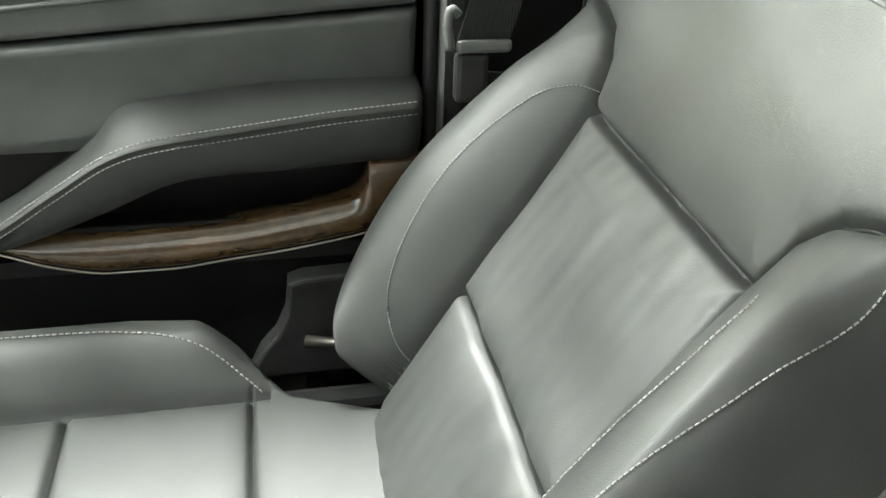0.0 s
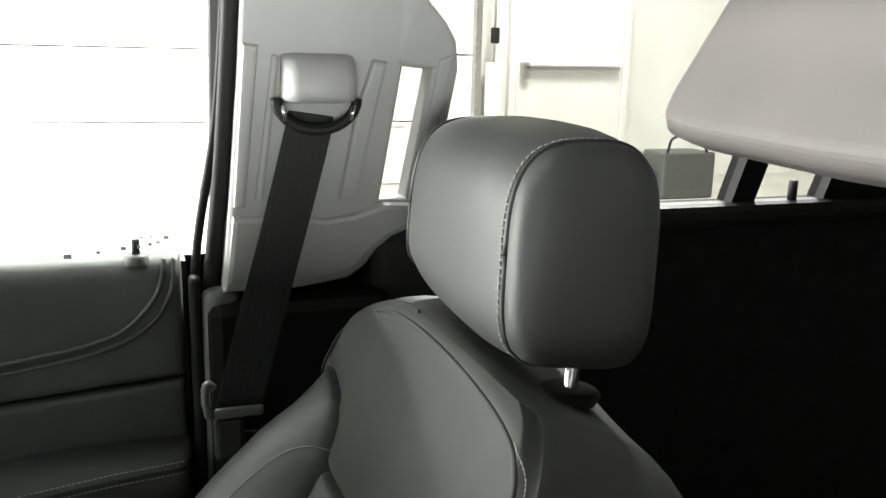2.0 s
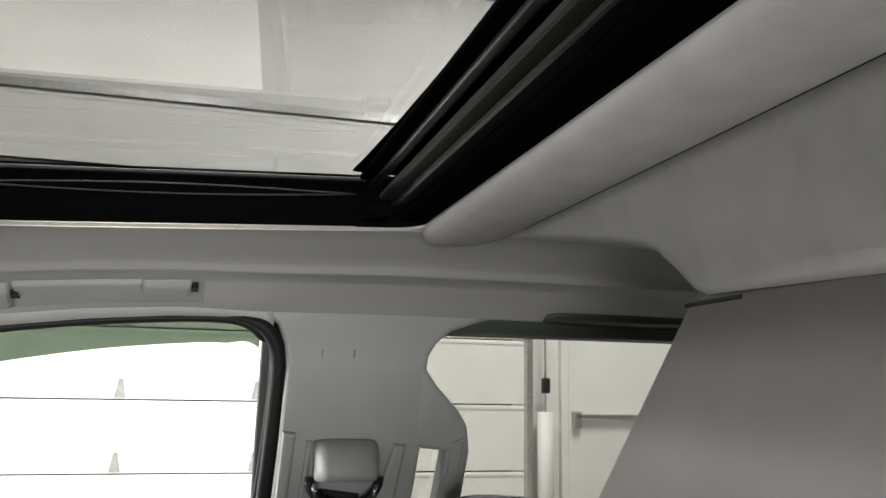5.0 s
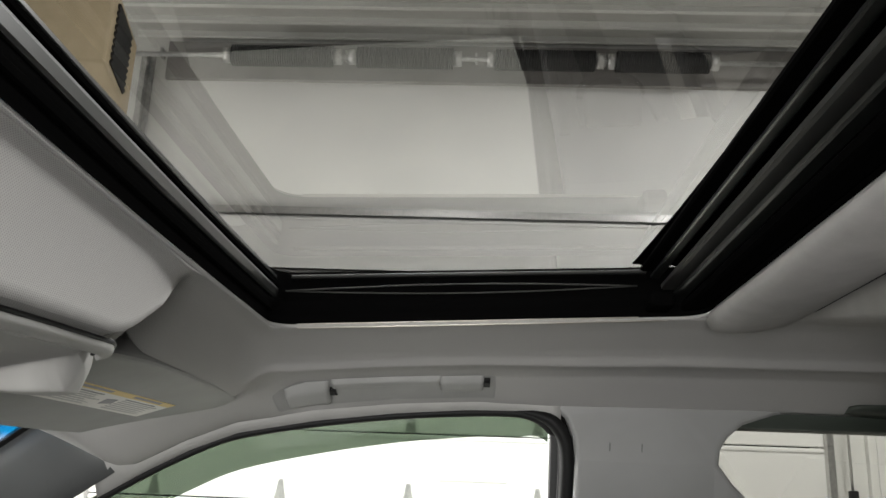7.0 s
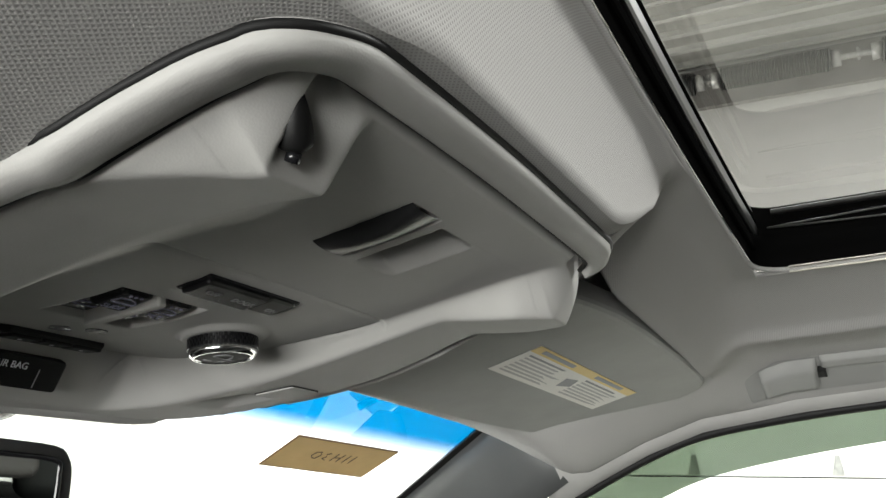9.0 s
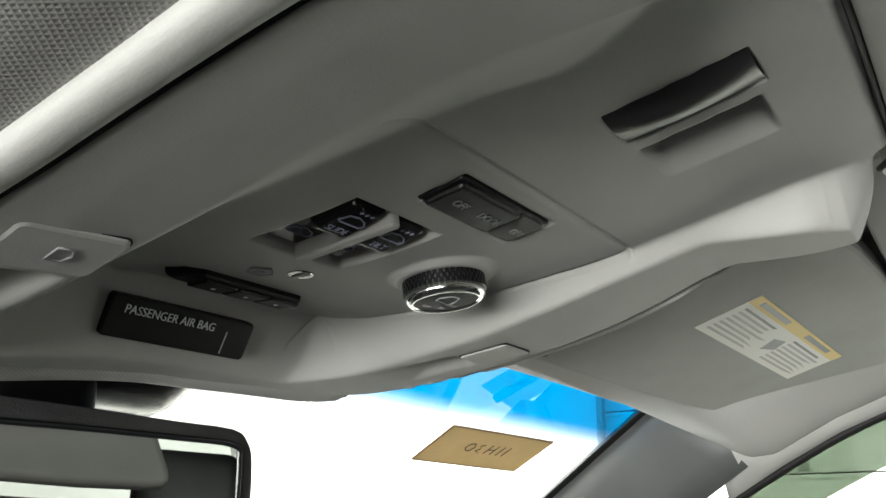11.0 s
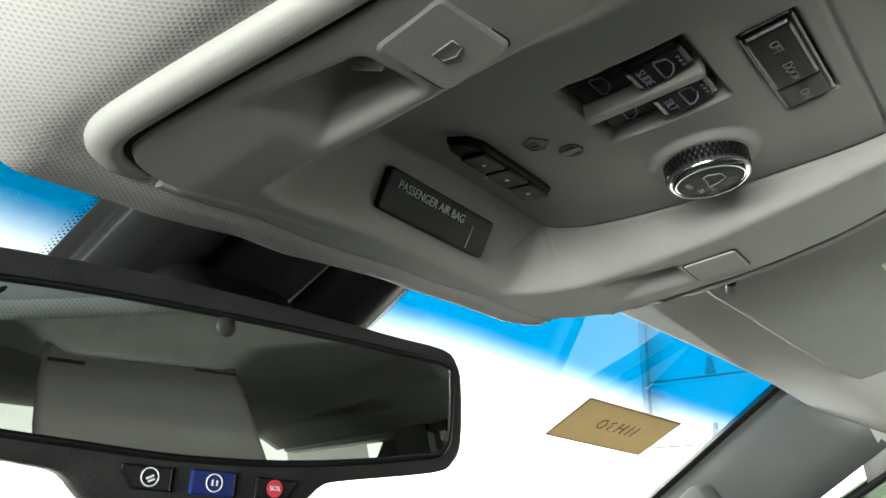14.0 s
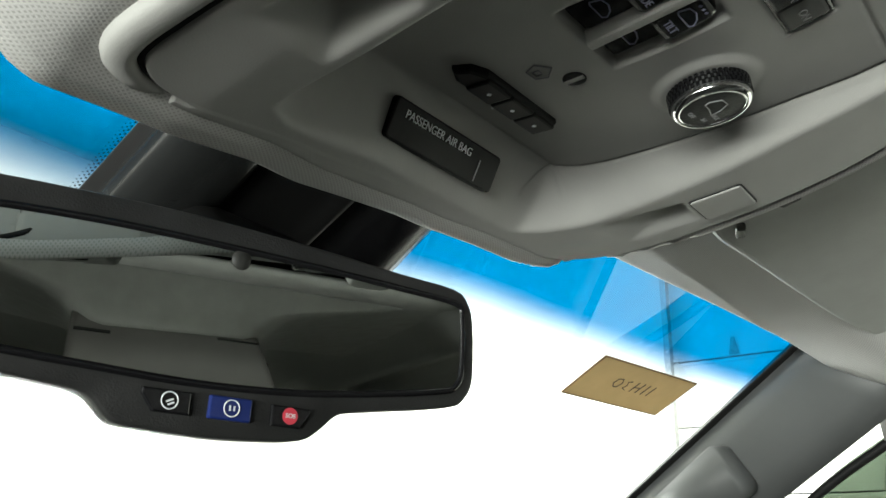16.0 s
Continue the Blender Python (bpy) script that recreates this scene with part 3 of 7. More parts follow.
def liner(x, y):
    """Height of the underside of the headliner."""
    a = abs(x - XC)
    # the header stops level with the stowed visor's rear edge and then steps up behind it
    dip = step(0.205, 0.256, y) * (1 - step(0.2580, 0.2600, y)) * step(0.165, 0.27, x) * (1 - step(0.50, 0.56, x))
    header = np.interp(y, [0.19, 0.233, 0.27, 0.31, 0.36, 0.44, 0.50, 0.56], [1.279, 1.270, 1.257, 1.246, 1.230, 1.209, 1.207, 1.219])
    header += (visor_z(y) - 0.001 - header) * dip + 0.012 * step(0.2580, 0.2600, y) * (1 - step(0.40, 0.44, y)) * step(0.165, 0.27, x) * (1 - step(0.50, 0.56, x))
    # round the overhead console it lies level with the console's rim
    rear = bezel_z(x, y) + (LEFT_SKIN(y) - bezel_z(x, y)) * step(-0.05, -0.08, x)
    tray = rear + (wing_z(max(-0.13, min(0.19, x)), y) - rear) * step(0.27, 0.31, y) + 0.0042
    # a narrow padded edge shows ahead of and beyond the console
    tray -= 0.0055 * step(con_front(x) - 0.012, con_front(x) - 0.002, y)
    tray += 0.009 * min(1.0, max(0.0, (y - con_front(x) - 0.0035) / 0.003)) ** 2
    if y > 0.29:
        tray -= 0.0035 * math.exp(-(((x - OUTER_R(min(y, 0.47)) - 0.002) / 0.0055) ** 2)) * step(0.29, 0.33, y) * step(0.49, 0.46, y)
    if x > XC:
        front = tray + (header - tray) * step(0.128 + 0.022 * step(0.27, 0.36, y), 0.170 + 0.018 * step(0.27, 0.36, y), a)
        if x > 0.11:
            past = y - np.interp(x, [0.11, 0.118, 0.138, 0.155, 0.168, 0.1765, 0.182, 0.1865, 0.20], [0.499, 0.4975, 0.494, 0.488, 0.480, 0.470, 0.460, 0.445, 0.40])
            front += (header - front) * step(0.006, 0.018, past)
    else:
        front = tray + (header - 0.01 - tray) * step(0.17, 0.46, a)
    if x < -0.115:
        front += 0.13 * min(1.0, (-0.115 - x) / 0.09) ** 1.6 * step(0.30, 0.46, y)
    # a rounded roll drops from the roof opening to the console, a gentle slope beyond it
    u = min(1.0, max(0.0, (y - 0.1975 - bow(x)) / (0.0152 + 0.007 * step(-0.04, -0.085, x) - bow(x))))
    roll = 1 - math.sqrt(max(0.0, 1 - u * u))
    slope = step(0.190, 0.262, y)
    k = step(0.095, 0.215, x - 0.2 * max(0.0, 0.23 - y)) + step(-0.15, -0.40, x)
    zc = roof_lip(y) + (front - roof_lip(y)) * (roll + (slope - roll) * k)
    edge = roof_edge(y)
    t = np.interp(a, [0.355, 0.375, 0.40, 0.425, 0.44, 0.452, 0.465, 0.49, 0.52, 0.545, 0.57, 0.605, 0.7], [0.0, 0.05, 0.15, 0.25, 0.345, 0.52, 0.36, 0.29, 0.33, 0.43, 0.66, 1.0, 1.0])
    t = t * (1 - step(0.20, 0.27, y)) + step(0.36, 0.605, a) ** 1.5 * step(0.20, 0.27, y)
    return zc + (edge - zc) * t


OPEN = (XC - 0.345, -0.175, 0.388, 0.197)     # roof opening x0 y0 x1 y1


def headliner():
    xs = sorted(set(np.round(np.r_[np.linspace(XC - 0.605, OPEN[0], 22), np.linspace(OPEN[0], -0.15, 14), np.linspace(-0.15, 0.24, 105), np.linspace(0.24, OPEN[2], 14), np.linspace(OPEN[2], SIDE_X, 60)], 5)))
    ys = sorted(set(np.round(np.r_[np.linspace(-2.4, -0.6, 20), np.linspace(-0.6, OPEN[1], 24), np.linspace(OPEN[1], OPEN[3], 20), np.linspace(OPEN[3], 0.222, 34), [0.2110, 0.2116, 0.2121, 0.2124, 0.2126, 0.2127, 0.2131], np.linspace(0.222, 0.30, 26), [0.2572, 0.2582, 0.2590, 0.2598, 0.2606], np.linspace(0.30, 0.48, 30), np.linspace(0.48, 0.506, 16), np.linspace(0.506, 0.565, 16)], 5)))
    def front_line(x, y):
        # the front edge follows the console and the glass
        if 0.12 < y < 0.2255:
            extra = 0.007 * step(-0.04, -0.085, x)
            if y <= 0.1975:
                return y + bow(x) * step(0.12, 0.1965, y)
            if y <= 0.2127:
                return 0.1975 + bow(x) + (y - 0.1975) / 0.0152 * (0.0152 + extra - bow(x))
            return y + extra * (0.2255 - y) / 0.0128
        end = con_front(x) + 0.0065
        end -= 0.030 * min(1.0, max(0.0, (-0.118 - x) / 0.04)) ** 2
        end = end + (0.535 - 0.16 * (x - 0.30) - end) * step(0.125, 0.24, x)
        return 0.48 + (y - 0.48) * (end - 0.48) / 0.026 if y > 0.48 else y
    verts = [(x, front_line(x, y), liner(x, front_line(x, y))) for y in ys for x in xs]
    n = len(xs)
    faces = []
    for j in range(len(ys) - 1):
        for i in range(n - 1):
            cx, cy = (xs[i] + xs[i + 1]) / 2, (ys[j] + ys[j + 1]) / 2
            if OPEN[0] - 0.002 < cx < OPEN[2] + 0.002 and OPEN[1] - 0.05 < cy < OPEN[3] + 0.0001:
                continue
            # the overhead console sits in a cut-out
            if -0.068 < cx < 0.150 and 0.2255 < cy < 0.474 or -0.090 < cx < 0.150 and 0.245 < cy < 0.474 or -0.070 < cx < 0.120 and 0.23 < cy < (0.485 if cx > -0.02 else 0.478) or -0.090 < cx < 0.176 and 0.30 < cy < 0.468:
                continue
            # the front edge ends over the windshield
            if cy > 0.506:
                continue
            faces.append((j * n + i, (j + 1) * n + i, (j + 1) * n + i + 1, j * n + i + 1))
    ob = place("ceiling", mesh_of("ceiling", verts, faces), CLOTH)
    s = ob.modifiers.new("thickness", "SOLIDIFY")
    s.thickness, s.offset = 0.0025, -1.0
    return tagged(ob, "grey woven cloth headliner with a roof opening", "headliner", kind="structure")


headliner()
# outer roof skin, with the same opening
bm = bmesh.new()
for x0, x1, y0, y1 in ((-0.70, -0.39, -2.5, 0.56), (0.47, 0.78, -2.5, 0.56), (-0.39, 0.47, -2.5, -0.20), (-0.39, 0.47, 0.25, 0.56)):
    box(x1 - x0, y1 - y0, 0.002, at((x0 + x1) / 2, (y0 + y1) / 2, 1.3535), bm=bm)
tagged(part("roof_skin", bm, GLOSS_BLACK), "dark painted outer roof panel", "roof", kind="structure")


def ring(x0, y0, x1, y1, r, z, n=6):
    """A rounded rectangle with points along its straight sides too."""
    out, pts = [], rounded(x0, y0, x1, y1, r, n)
    for i, (x, y) in enumerate(pts):
        out.append((x, y, z))
        if i % (n + 1) == n:
            u, v = pts[(i + 1) % len(pts)]
            out += [(x + (u - x) * k / 24, y + (v - y) * k / 24, z) for k in range(1, 24)]
    return out


def roof_top(y):
    """Height of the roof glass, which falls towards the front."""
    return 1.3455 - 0.044 * (y + 0.115)


def roof_window():
    """Frame, seals, glass and sunshade of the roof opening."""
    w = thing("window_1", "closed tinted glass sunroof in a black frame", "sunroof", kind="structure", at=(XC, 0, 1.3))
    x0, y0, x1, y1 = OPEN
    lip = [[(x, y, z - 1.298 + roof_lip(y)) for x, y, z in ring(x0 - a, y0 - a, x1 + a, y1 + a, 0.028 + a, z, 10)] for a, z in ((0.010, 1.3015), (0.004, 1.3008), (0.0015, 1.2988), (0.0010, 1.2978), (0.0, 1.2976), (-0.0010, 1.2988), (-0.0010, 1.3005))]
    v, f = loft(lip)
    place("lip", mesh_of("lip", v, f), CLOTH, w, "grey cloth wrapped edge")
    # dark side walls in steps, each following the fall of the glass
    levels = [(0.0045, 0.000), (0.0045, 0.20), (0.006, 0.22), (0.005, 0.42), (-0.002, 0.46), (-0.004, 0.66), (-0.008, 0.70), (-0.011, 0.94), (-0.0135, 1.0)]
    rings = []
    for a, k in levels:
        rings.append([(x, y, roof_lip(y) + 0.002 + (roof_top(y) - roof_lip(y) - 0.002) * k) for x, y, _ in ring(x0 + a, y0 + a, x1 - a, y1 - 0.4 * a, 0.022, 0)])
    v, f = loft(rings)
    place("frame", mesh_of("frame", v, f), RAIL_BLACK, w, "black inner frame")

    def bar(name, pts, wide, high, mat, label=""):
        """A bevelled bar along a line, following the glass."""
        sec = [(-1, -0.6), (-0.7, -1), (0.7, -1), (1, -0.6), (1, 0.6), (0.7, 1), (-0.7, 1), (-1, 0.6)]
        rings = []
        for i, p in enumerate(pts):
            d = (Vector(pts[min(i + 1, len(pts) - 1)]) - Vector(pts[max(i - 1, 0)])).normalized()
            n = d.cross(Vector((0, 0, 1))).normalized()
            rings.append([Vector(p) + n * a * wide / 2 + Vector((0, 0, b * high / 2)) for a, b in sec])
        return place(name, mesh_of(name, *loft(rings, True, True, True), False), mat, w, label)

    def across(y, drop):
        return [(x, y + bow(x) * step(0.12, 0.20, y), roof_top(y) - drop) for x in np.linspace(x0 + 0.004, x1 - 0.004, 15)]

    for y, drop, wide, high, mat in ((y1 - 0.0010, 0.0385, 0.006, 0.006, RAIL_BLACK), (y1 - 0.0015, 0.0235, 0.005, 0.0105, SEAL_GLOSS), (y1 - 0.0005, 0.0145, 0.006, 0.004, RAIL_BLACK), (y1 + 0.001, 0.0080, 0.0045, 0.0035, SEAL_GLOSS)):
        bar("front_rail", across(y, drop), wide, high, mat)
    # the middle bar's paler grey stands in for a highlight along the rail
    for y, drop, wide, high, mat in ((y0 + 0.014, 0.040, 0.020, 0.008, RAIL_BLACK), (y0 + 0.026, 0.031, 0.012, 0.005, SEAL_GLOSS), (y0 + 0.033, 0.022, 0.014, 0.006, STRIP), (y0 + 0.045, 0.013, 0.008, 0.0035, SEAL_GLOSS), (y0 + 0.051, 0.006, 0.012, 0.004, RAIL_BLACK)):
        bar("rear_rail", across(y, drop), wide, high, mat)
    bar("rear_apron", [(x, y0 + 0.028 - 0.010 * (1 - ((x - XC) / 0.35) ** 2), roof_top(y0 + 0.03) + 0.001) for x in np.linspace(x0 - 0.01, x1 + 0.01, 15)], 0.066, 0.002, RAIL_BLACK)
    side = np.linspace(y0 + 0.05, y1 - 0.012, 12)
    bar("side_rail", [(x1 + 0.008, y, roof_top(y) - 0.0055) for y in side], 0.005, 0.0030, STRIP)
    # bright strips along the passenger side
    for dx, dz, start in ((0.0016, -0.0006, 0.035), (0.0048, 0.0020, 0.060)):
        bar("bright_strip", [(x1 - dx, y, roof_lip(y) + dz) for y in np.linspace(y0 + start, y1 - 0.022, 10)], 0.0014, 0.0012, SATIN, "thin bright metal strip")
    # arc-shaped deflector wires along the side
    for sag in (0.004, -0.004):
        pts = [(x1 - 0.004, yy, roof_top(yy) - 0.021 + sag * math.sin(math.pi * (yy - y0 - 0.06) / (y1 - y0 - 0.07))) for yy in np.linspace(y0 + 0.06, y1 - 0.01, 14)]
        v, f = tube(pts, 0.0007, 6)
        place("guide_wire", mesh_of("guide_wire", v, f), STRIP, w)
    part("end_block", box(0.03, 0.02, 0.012, at(x1 - 0.02, y0 + 0.045, 1.307), 0.003), RAIL_BLACK, w)
    me = mesh_of("glass", [(x0 - 0.08, y0 - 0.025, roof_top(y0) + 0.006), (x1 + 0.075, y0 - 0.025, roof_top(y0) + 0.006), (x1 + 0.075, y1 + 0.04, roof_top(y1) + 0.006), (x0 - 0.08, y1 + 0.04, roof_top(y1) + 0.006)], [(0, 1, 2, 3)], False)
    g = place("glass", me, ROOF_GLASS, w, "dark tinted glass")
    g.visible_shadow = False
    # rolled front edge of the sunshade behind the opening
    prof = [(-0.002, 1.3035), (0.004, 1.299), (0.006, 1.293), (0.003, 1.286), (-0.006, 1.281), (-0.022, 1.279), (-0.045, 1.281), (-0.066, 1.285), (-0.074, 1.289), (-0.076, 1.294), (-0.06, 1.302)]
    rings = []
    for x, k in [(x0 + 0.005, 0.84), (x1 - 0.05, 0.84), (x1 - 0.030, 0.80), (x1 - 0.018, 0.70), (x1 - 0.009, 0.54), (x1 - 0.003, 0.34)]:
        rings.append([(x, y0 + 0.006 + (dy + 0.012) * k - 0.012, 1.292 + (z - 1.292) * k) for dy, z in prof])
    v, f = loft(rings, True, True, True)
    place("sunshade", mesh_of("sunshade", v, f), CLOTH_PLAIN, w, "grey cloth sunshade edge")
    place("shade_slot", mesh_of("shade_slot", *tube([(x0, y0 - 0.0610, 1.2925), (x1 - 0.08, y0 - 0.0610, 1.2925), (x1 - 0.05, y0 - 0.0585, 1.2932), (x1 - 0.022, y0 - 0.043, 1.2958), (x1 - 0.006, y0 - 0.022, 1.2968)], [0.0020, 0.0020, 0.0019, 0.0017, 0.0014], 8)), RUBBER, w, "dark slot behind the sunshade")
    for ob in w.children:
        if ob.name.split(".")[0] in ("lip", "frame"):
            for v in ob.data.vertices:
                v.co.y += bow(v.co.x) * step(0.12, 0.20, v.co.y)


roof_window()


def glass_y(x, z):
    return 0.64 - 0.043 * ((x - XC) / 0.55) ** 2 - (z - 1.182) * 1.8


def windshield():
    w = thing("window_2", "raked windshield with a blue shade band", "windshield", kind="structure", at=(XC, 0.9, 1.0))
    zs = np.linspace(1.31, 0.86, 20)
    verts, faces = [], []
    for z in zs:
        for t in np.linspace(-1, 1, 30):
            half = 0.625 + (1.22 - z) * 0.62
            x = XC + t * half
            verts.append((x, glass_y(x, z), z))
    for j in range(19):
        for i in range(29):
            faces.append((j * 30 + i, j * 30 + i + 1, (j + 1) * 30 + i + 1, (j + 1) * 30 + i))
    g = place("glass", mesh_of("glass", verts, faces), SHADE_GLASS, w, "clear glass, blue along the top")
    g.visible_shadow = False
    # black border along both sides
    for s in (-1, 1):
        rings = []
        for z in np.linspace(1.232, 0.87, 16):
            half = 0.625 + (1.22 - z) * 0.62
            a, b = XC + s * (half - 0.017), XC + s * (half + 0.02)
            rings.append([(a, glass_y(a, z) - 0.004, z), (b, glass_y(b, z) - 0.004, z), (b, glass_y(b, z) - 0.010, z), (a, glass_y(a, z) - 0.008, z)])
        v, f = loft(rings, True, True, True)
        place("border", mesh_of("border", v, f), RUBBER, w, "black ceramic border")
    # black sensor patch with a dotted edge behind the mirror
    rings = []
    for z in np.linspace(1.232, 1.155, 8):
        a, b = -0.012, 0.178
        rings.append([(x, glass_y(x, z) - dy, z) for x, dy in ((a, 0.003), (b, 0.003), (b, 0.006), (a, 0.006))])
    v, f = loft(rings, True, True, True)
    place("border_patch", mesh_of("border_patch", v, f), RUBBER, w, "black patch round the mirror foot")
    bm = bmesh.new()
    for k in range(62):
        z = 1.232 - 0.077 * k / 62
        for c in range(3):
            x = -0.0132 - 0.0016 * c
            bmesh.ops.create_circle(bm, cap_ends=True, radius=0.00062 - 0.00012 * c, segments=6, matrix=frame_on((x, glass_y(x, z + 0.0006 * (c % 2)) - 0.004, z + 0.0006 * (c % 2)), (1, 0, 0), (0, -1.8, 1)))
    tagged(part("dot", bm, RUBBER, w), kind="stuff")


windshield()


def a_pillar():
    """Trim between windshield and door window."""
    w = thing("trim_1", "smooth grey windshield pillar trim", "pillar trim", kind="structure", at=(0.68, 0.5, 1.1))
    rings = []
    for k, t in enumerate(np.linspace(0, 1, 14)):
        z = 1.222 - 0.25 * t
        half = 0.625 + (1.22 - z) * 0.62
        gx = XC + half - 0.006
        g = Vector((gx, glass_y(gx, z) - 0.008, z))
        wz = 1.172 - 0.27 * t
        wy = 0.405 + 0.46 * t ** 1.0
        wx = 0.648 + 0.16 * t
        e = Vector((wx, wy, wz))
        mid = g.lerp(e, 0.16) + Vector((-0.020, -0.022, -0.002))
        rings.append([g + Vector((0.02, 0.012, 0.01)), g, g.lerp(mid, 0.35) + Vector((-0.006, -0.004, 0)), mid, mid.lerp(e, 0.6) + Vector((-0.007, -0.006, 0)), e, e + Vector((0.03, 0.01, 0.004))])
    v, f = loft(rings, False)
    ob = place("cover", mesh_of("cover", v, f), PILLAR, w)
    s = ob.modifiers.new("thickness", "SOLIDIFY")
    s.thickness, s.offset = 0.004, 0.0
    # moulded end of the grab handle low on the pillar
    m = frame_on((0.690, 0.608, 1.103), (0.30, 0.78, -0.48), (0.0, 0.40, 0.72))
    base = part("grab_handle", prism(rounded(-0.030, -0.030, 0.14, 0.026, 0.010), m @ pose(0, 0, 0.008), 0.03, 0.007, 3), PILLAR, w, "grey grab handle end", smooth=True)
    part("end_cap", prism(rounded(-0.020, -0.016, 0.022, 0.018, 0.006), m @ pose(0, 0, 0.0092), 0.003, 0.0012), PILLAR, base)
    part("grip", prism(rounded(0.030, -0.020, 0.135, 0.020, 0.012), m @ pose(0, 0, 0.013), 0.010, 0.005, 3), PILLAR, base, smooth=True)


a_pillar()


def wall_x(z):
    """Inner face of the side of the car."""
    return np.interp(z, [0.0, 0.5, 0.86, 0.90, 1.235, 1.26], [0.735, 0.75, 0.752, 0.748, 0.648, 0.642])


def side_window(name, outline, mat, label, inset=0.012):
    """A side pane whose outline is given as (y, z)."""
    me = mesh_of(name, [(wall_x(z) + inset, y, z) for y, z in outline], [tuple(range(len(outline)))], False)
    me.materials.append(mat)
    return me


WIN_TOP = [(0.60, 1.02), (0.52, 1.085), (0.45, 1.128), (0.398, 1.157), (0.344, 1.184), (0.288, 1.205), (0.2, 1.221), (0.11, 1.232), (0.03, 1.238), (-0.02, 1.239), (-0.046, 1.2345), (-0.063, 1.222)]


def front_window():
    w = thing("window_3", "clear front door window with a green tinted guard", "car window", kind="structure", at=(0.7, 0.2, 0.9))
    ring_ = [(y, z) for y, z in WIN_TOP] + [(-0.068, 1.0), (-0.055, 0.86), (0.75, 0.86)]
    g = place("glass", side_window("glass", ring_, CLEAR, ""), CLEAR, w)
    g.visible_shadow = False
    # tinted guard along the top, outside the glass
    rings = []
    for y, z, _ in smooth_path([(y, z, 0) for y, z in WIN_TOP], 4):
        drop = np.interp(y, [-0.06, -0.03, 0.1, 0.35, 0.6], [0.012, 0.024, 0.028, 0.040, 0.045])
        x = wall_x(z) + 0.022
        rings.append([(x, y, z + 0.012), (x + 0.006, y, z - drop)])
    v, f = loft(rings, False)
    b = place("guard", mesh_of("guard", v, f), GREEN_TINT, w, "green tinted rain guard")
    b.visible_shadow = False
    # rubber seal round the opening
    path = smooth_path([(wall_x(z) + 0.002, y, z) for y, z in WIN_TOP] + [(wall_x(1.19) + 0.002, -0.078, 1.20), (wall_x(1.05) + 0.002, -0.070, 1.05), (wall_x(0.9) + 0.004, -0.048, 0.89), (0.752, -0.045, 0.70), (0.75, -0.045, 0.40)], 6)
    v, f = tube(path, 0.0048, 8)
    place("inner_seal", mesh_of("inner_seal", v, f), RUBBER, w, "black rubber seal")
    line = smooth_path([(-0.024, 1.2400, 0.0008), (-0.036, 1.2395, 0.0022), (-0.048, 1.2375, 0.0045), (-0.0650, 1.2310, 0.0075), (-0.0775, 1.2160, 0.0086), (-0.0830, 1.195, 0.0088), (-0.0825, 1.15, 0.0088), (-0.0790, 1.08, 0.0088), (-0.0735, 0.99, 0.0088), (-0.0665, 0.91, 0.0088), (-0.0620, 0.84, 0.0085), (-0.0600, 0.70, 0.008), (-0.0600, 0.40, 0.008)], 6)
    v, f = tube([(wall_x(p[1]) - 0.004, p[0], p[1]) for p in line], [float(p[2]) for p in line], 10)
    place("outer_seal", mesh_of("outer_seal", v, f), RUBBER, w, "black rubber seal")
    # maker's marks on the lower corner of the pane
    for y, z, s in ((0.075, 0.908, 0.005), (0.046, 0.911, 0.003), (0.022, 0.914, 0.004), (0.008, 0.915, 0.004), (-0.004, 0.917, 0.003), (-0.012, 0.919, 0.003), (-0.020, 0.924, 0.004), (0.004, 0.925, 0.002), (-0.006, 0.926, 0.002)):
        part("pane_mark", box(0.0006, s * 1.4, s, at(wall_x(z) + 0.010, y, z)), GREY_INK, w)


front_window()


def roof_rail():
    """Trim that closes the gap between headliner and door openings."""
    top = sorted(WIN_TOP[2:])
    rings = []
    for y in np.linspace(-0.075, 0.45, 50):
        z = np.interp(y, [q[0] for q in top], [q[1] for q in top])
        x = wall_x(z)
        e = roof_edge(y)
        rings.append([(SIDE_X - 0.004, y, e + 0.003), (x - 0.003, y, z + 0.002), (x + 0.030, y, z + 0.004), (x + 0.04, y, e + 0.05), (SIDE_X, y, e + 0.05)])
    v, f = loft(rings, True, True, True)
    tagged(place("trim_roof_rail", mesh_of("trim_roof_rail", v, f), GREY), "grey roof rail trim above the door", "roof trim", kind="structure")
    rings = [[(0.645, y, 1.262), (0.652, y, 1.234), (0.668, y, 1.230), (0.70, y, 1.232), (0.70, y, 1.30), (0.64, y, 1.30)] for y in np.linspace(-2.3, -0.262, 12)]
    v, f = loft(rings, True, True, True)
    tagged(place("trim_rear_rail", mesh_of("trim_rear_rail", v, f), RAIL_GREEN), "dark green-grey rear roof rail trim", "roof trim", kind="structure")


roof_rail()
# dark solid body standing in for a recess above the rear door
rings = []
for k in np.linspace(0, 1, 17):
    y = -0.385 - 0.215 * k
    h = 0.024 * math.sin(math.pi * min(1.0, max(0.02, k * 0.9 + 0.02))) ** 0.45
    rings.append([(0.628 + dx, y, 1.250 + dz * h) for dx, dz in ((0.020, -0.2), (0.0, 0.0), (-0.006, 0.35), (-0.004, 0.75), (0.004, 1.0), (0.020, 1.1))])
tagged(place("trim_rear_recess", mesh_of("trim_rear_recess", *loft(rings, True, True, True)), RAIL_GREEN), "dark solid body standing in for a recess in the rear roof rail", "roof trim", kind="structure")


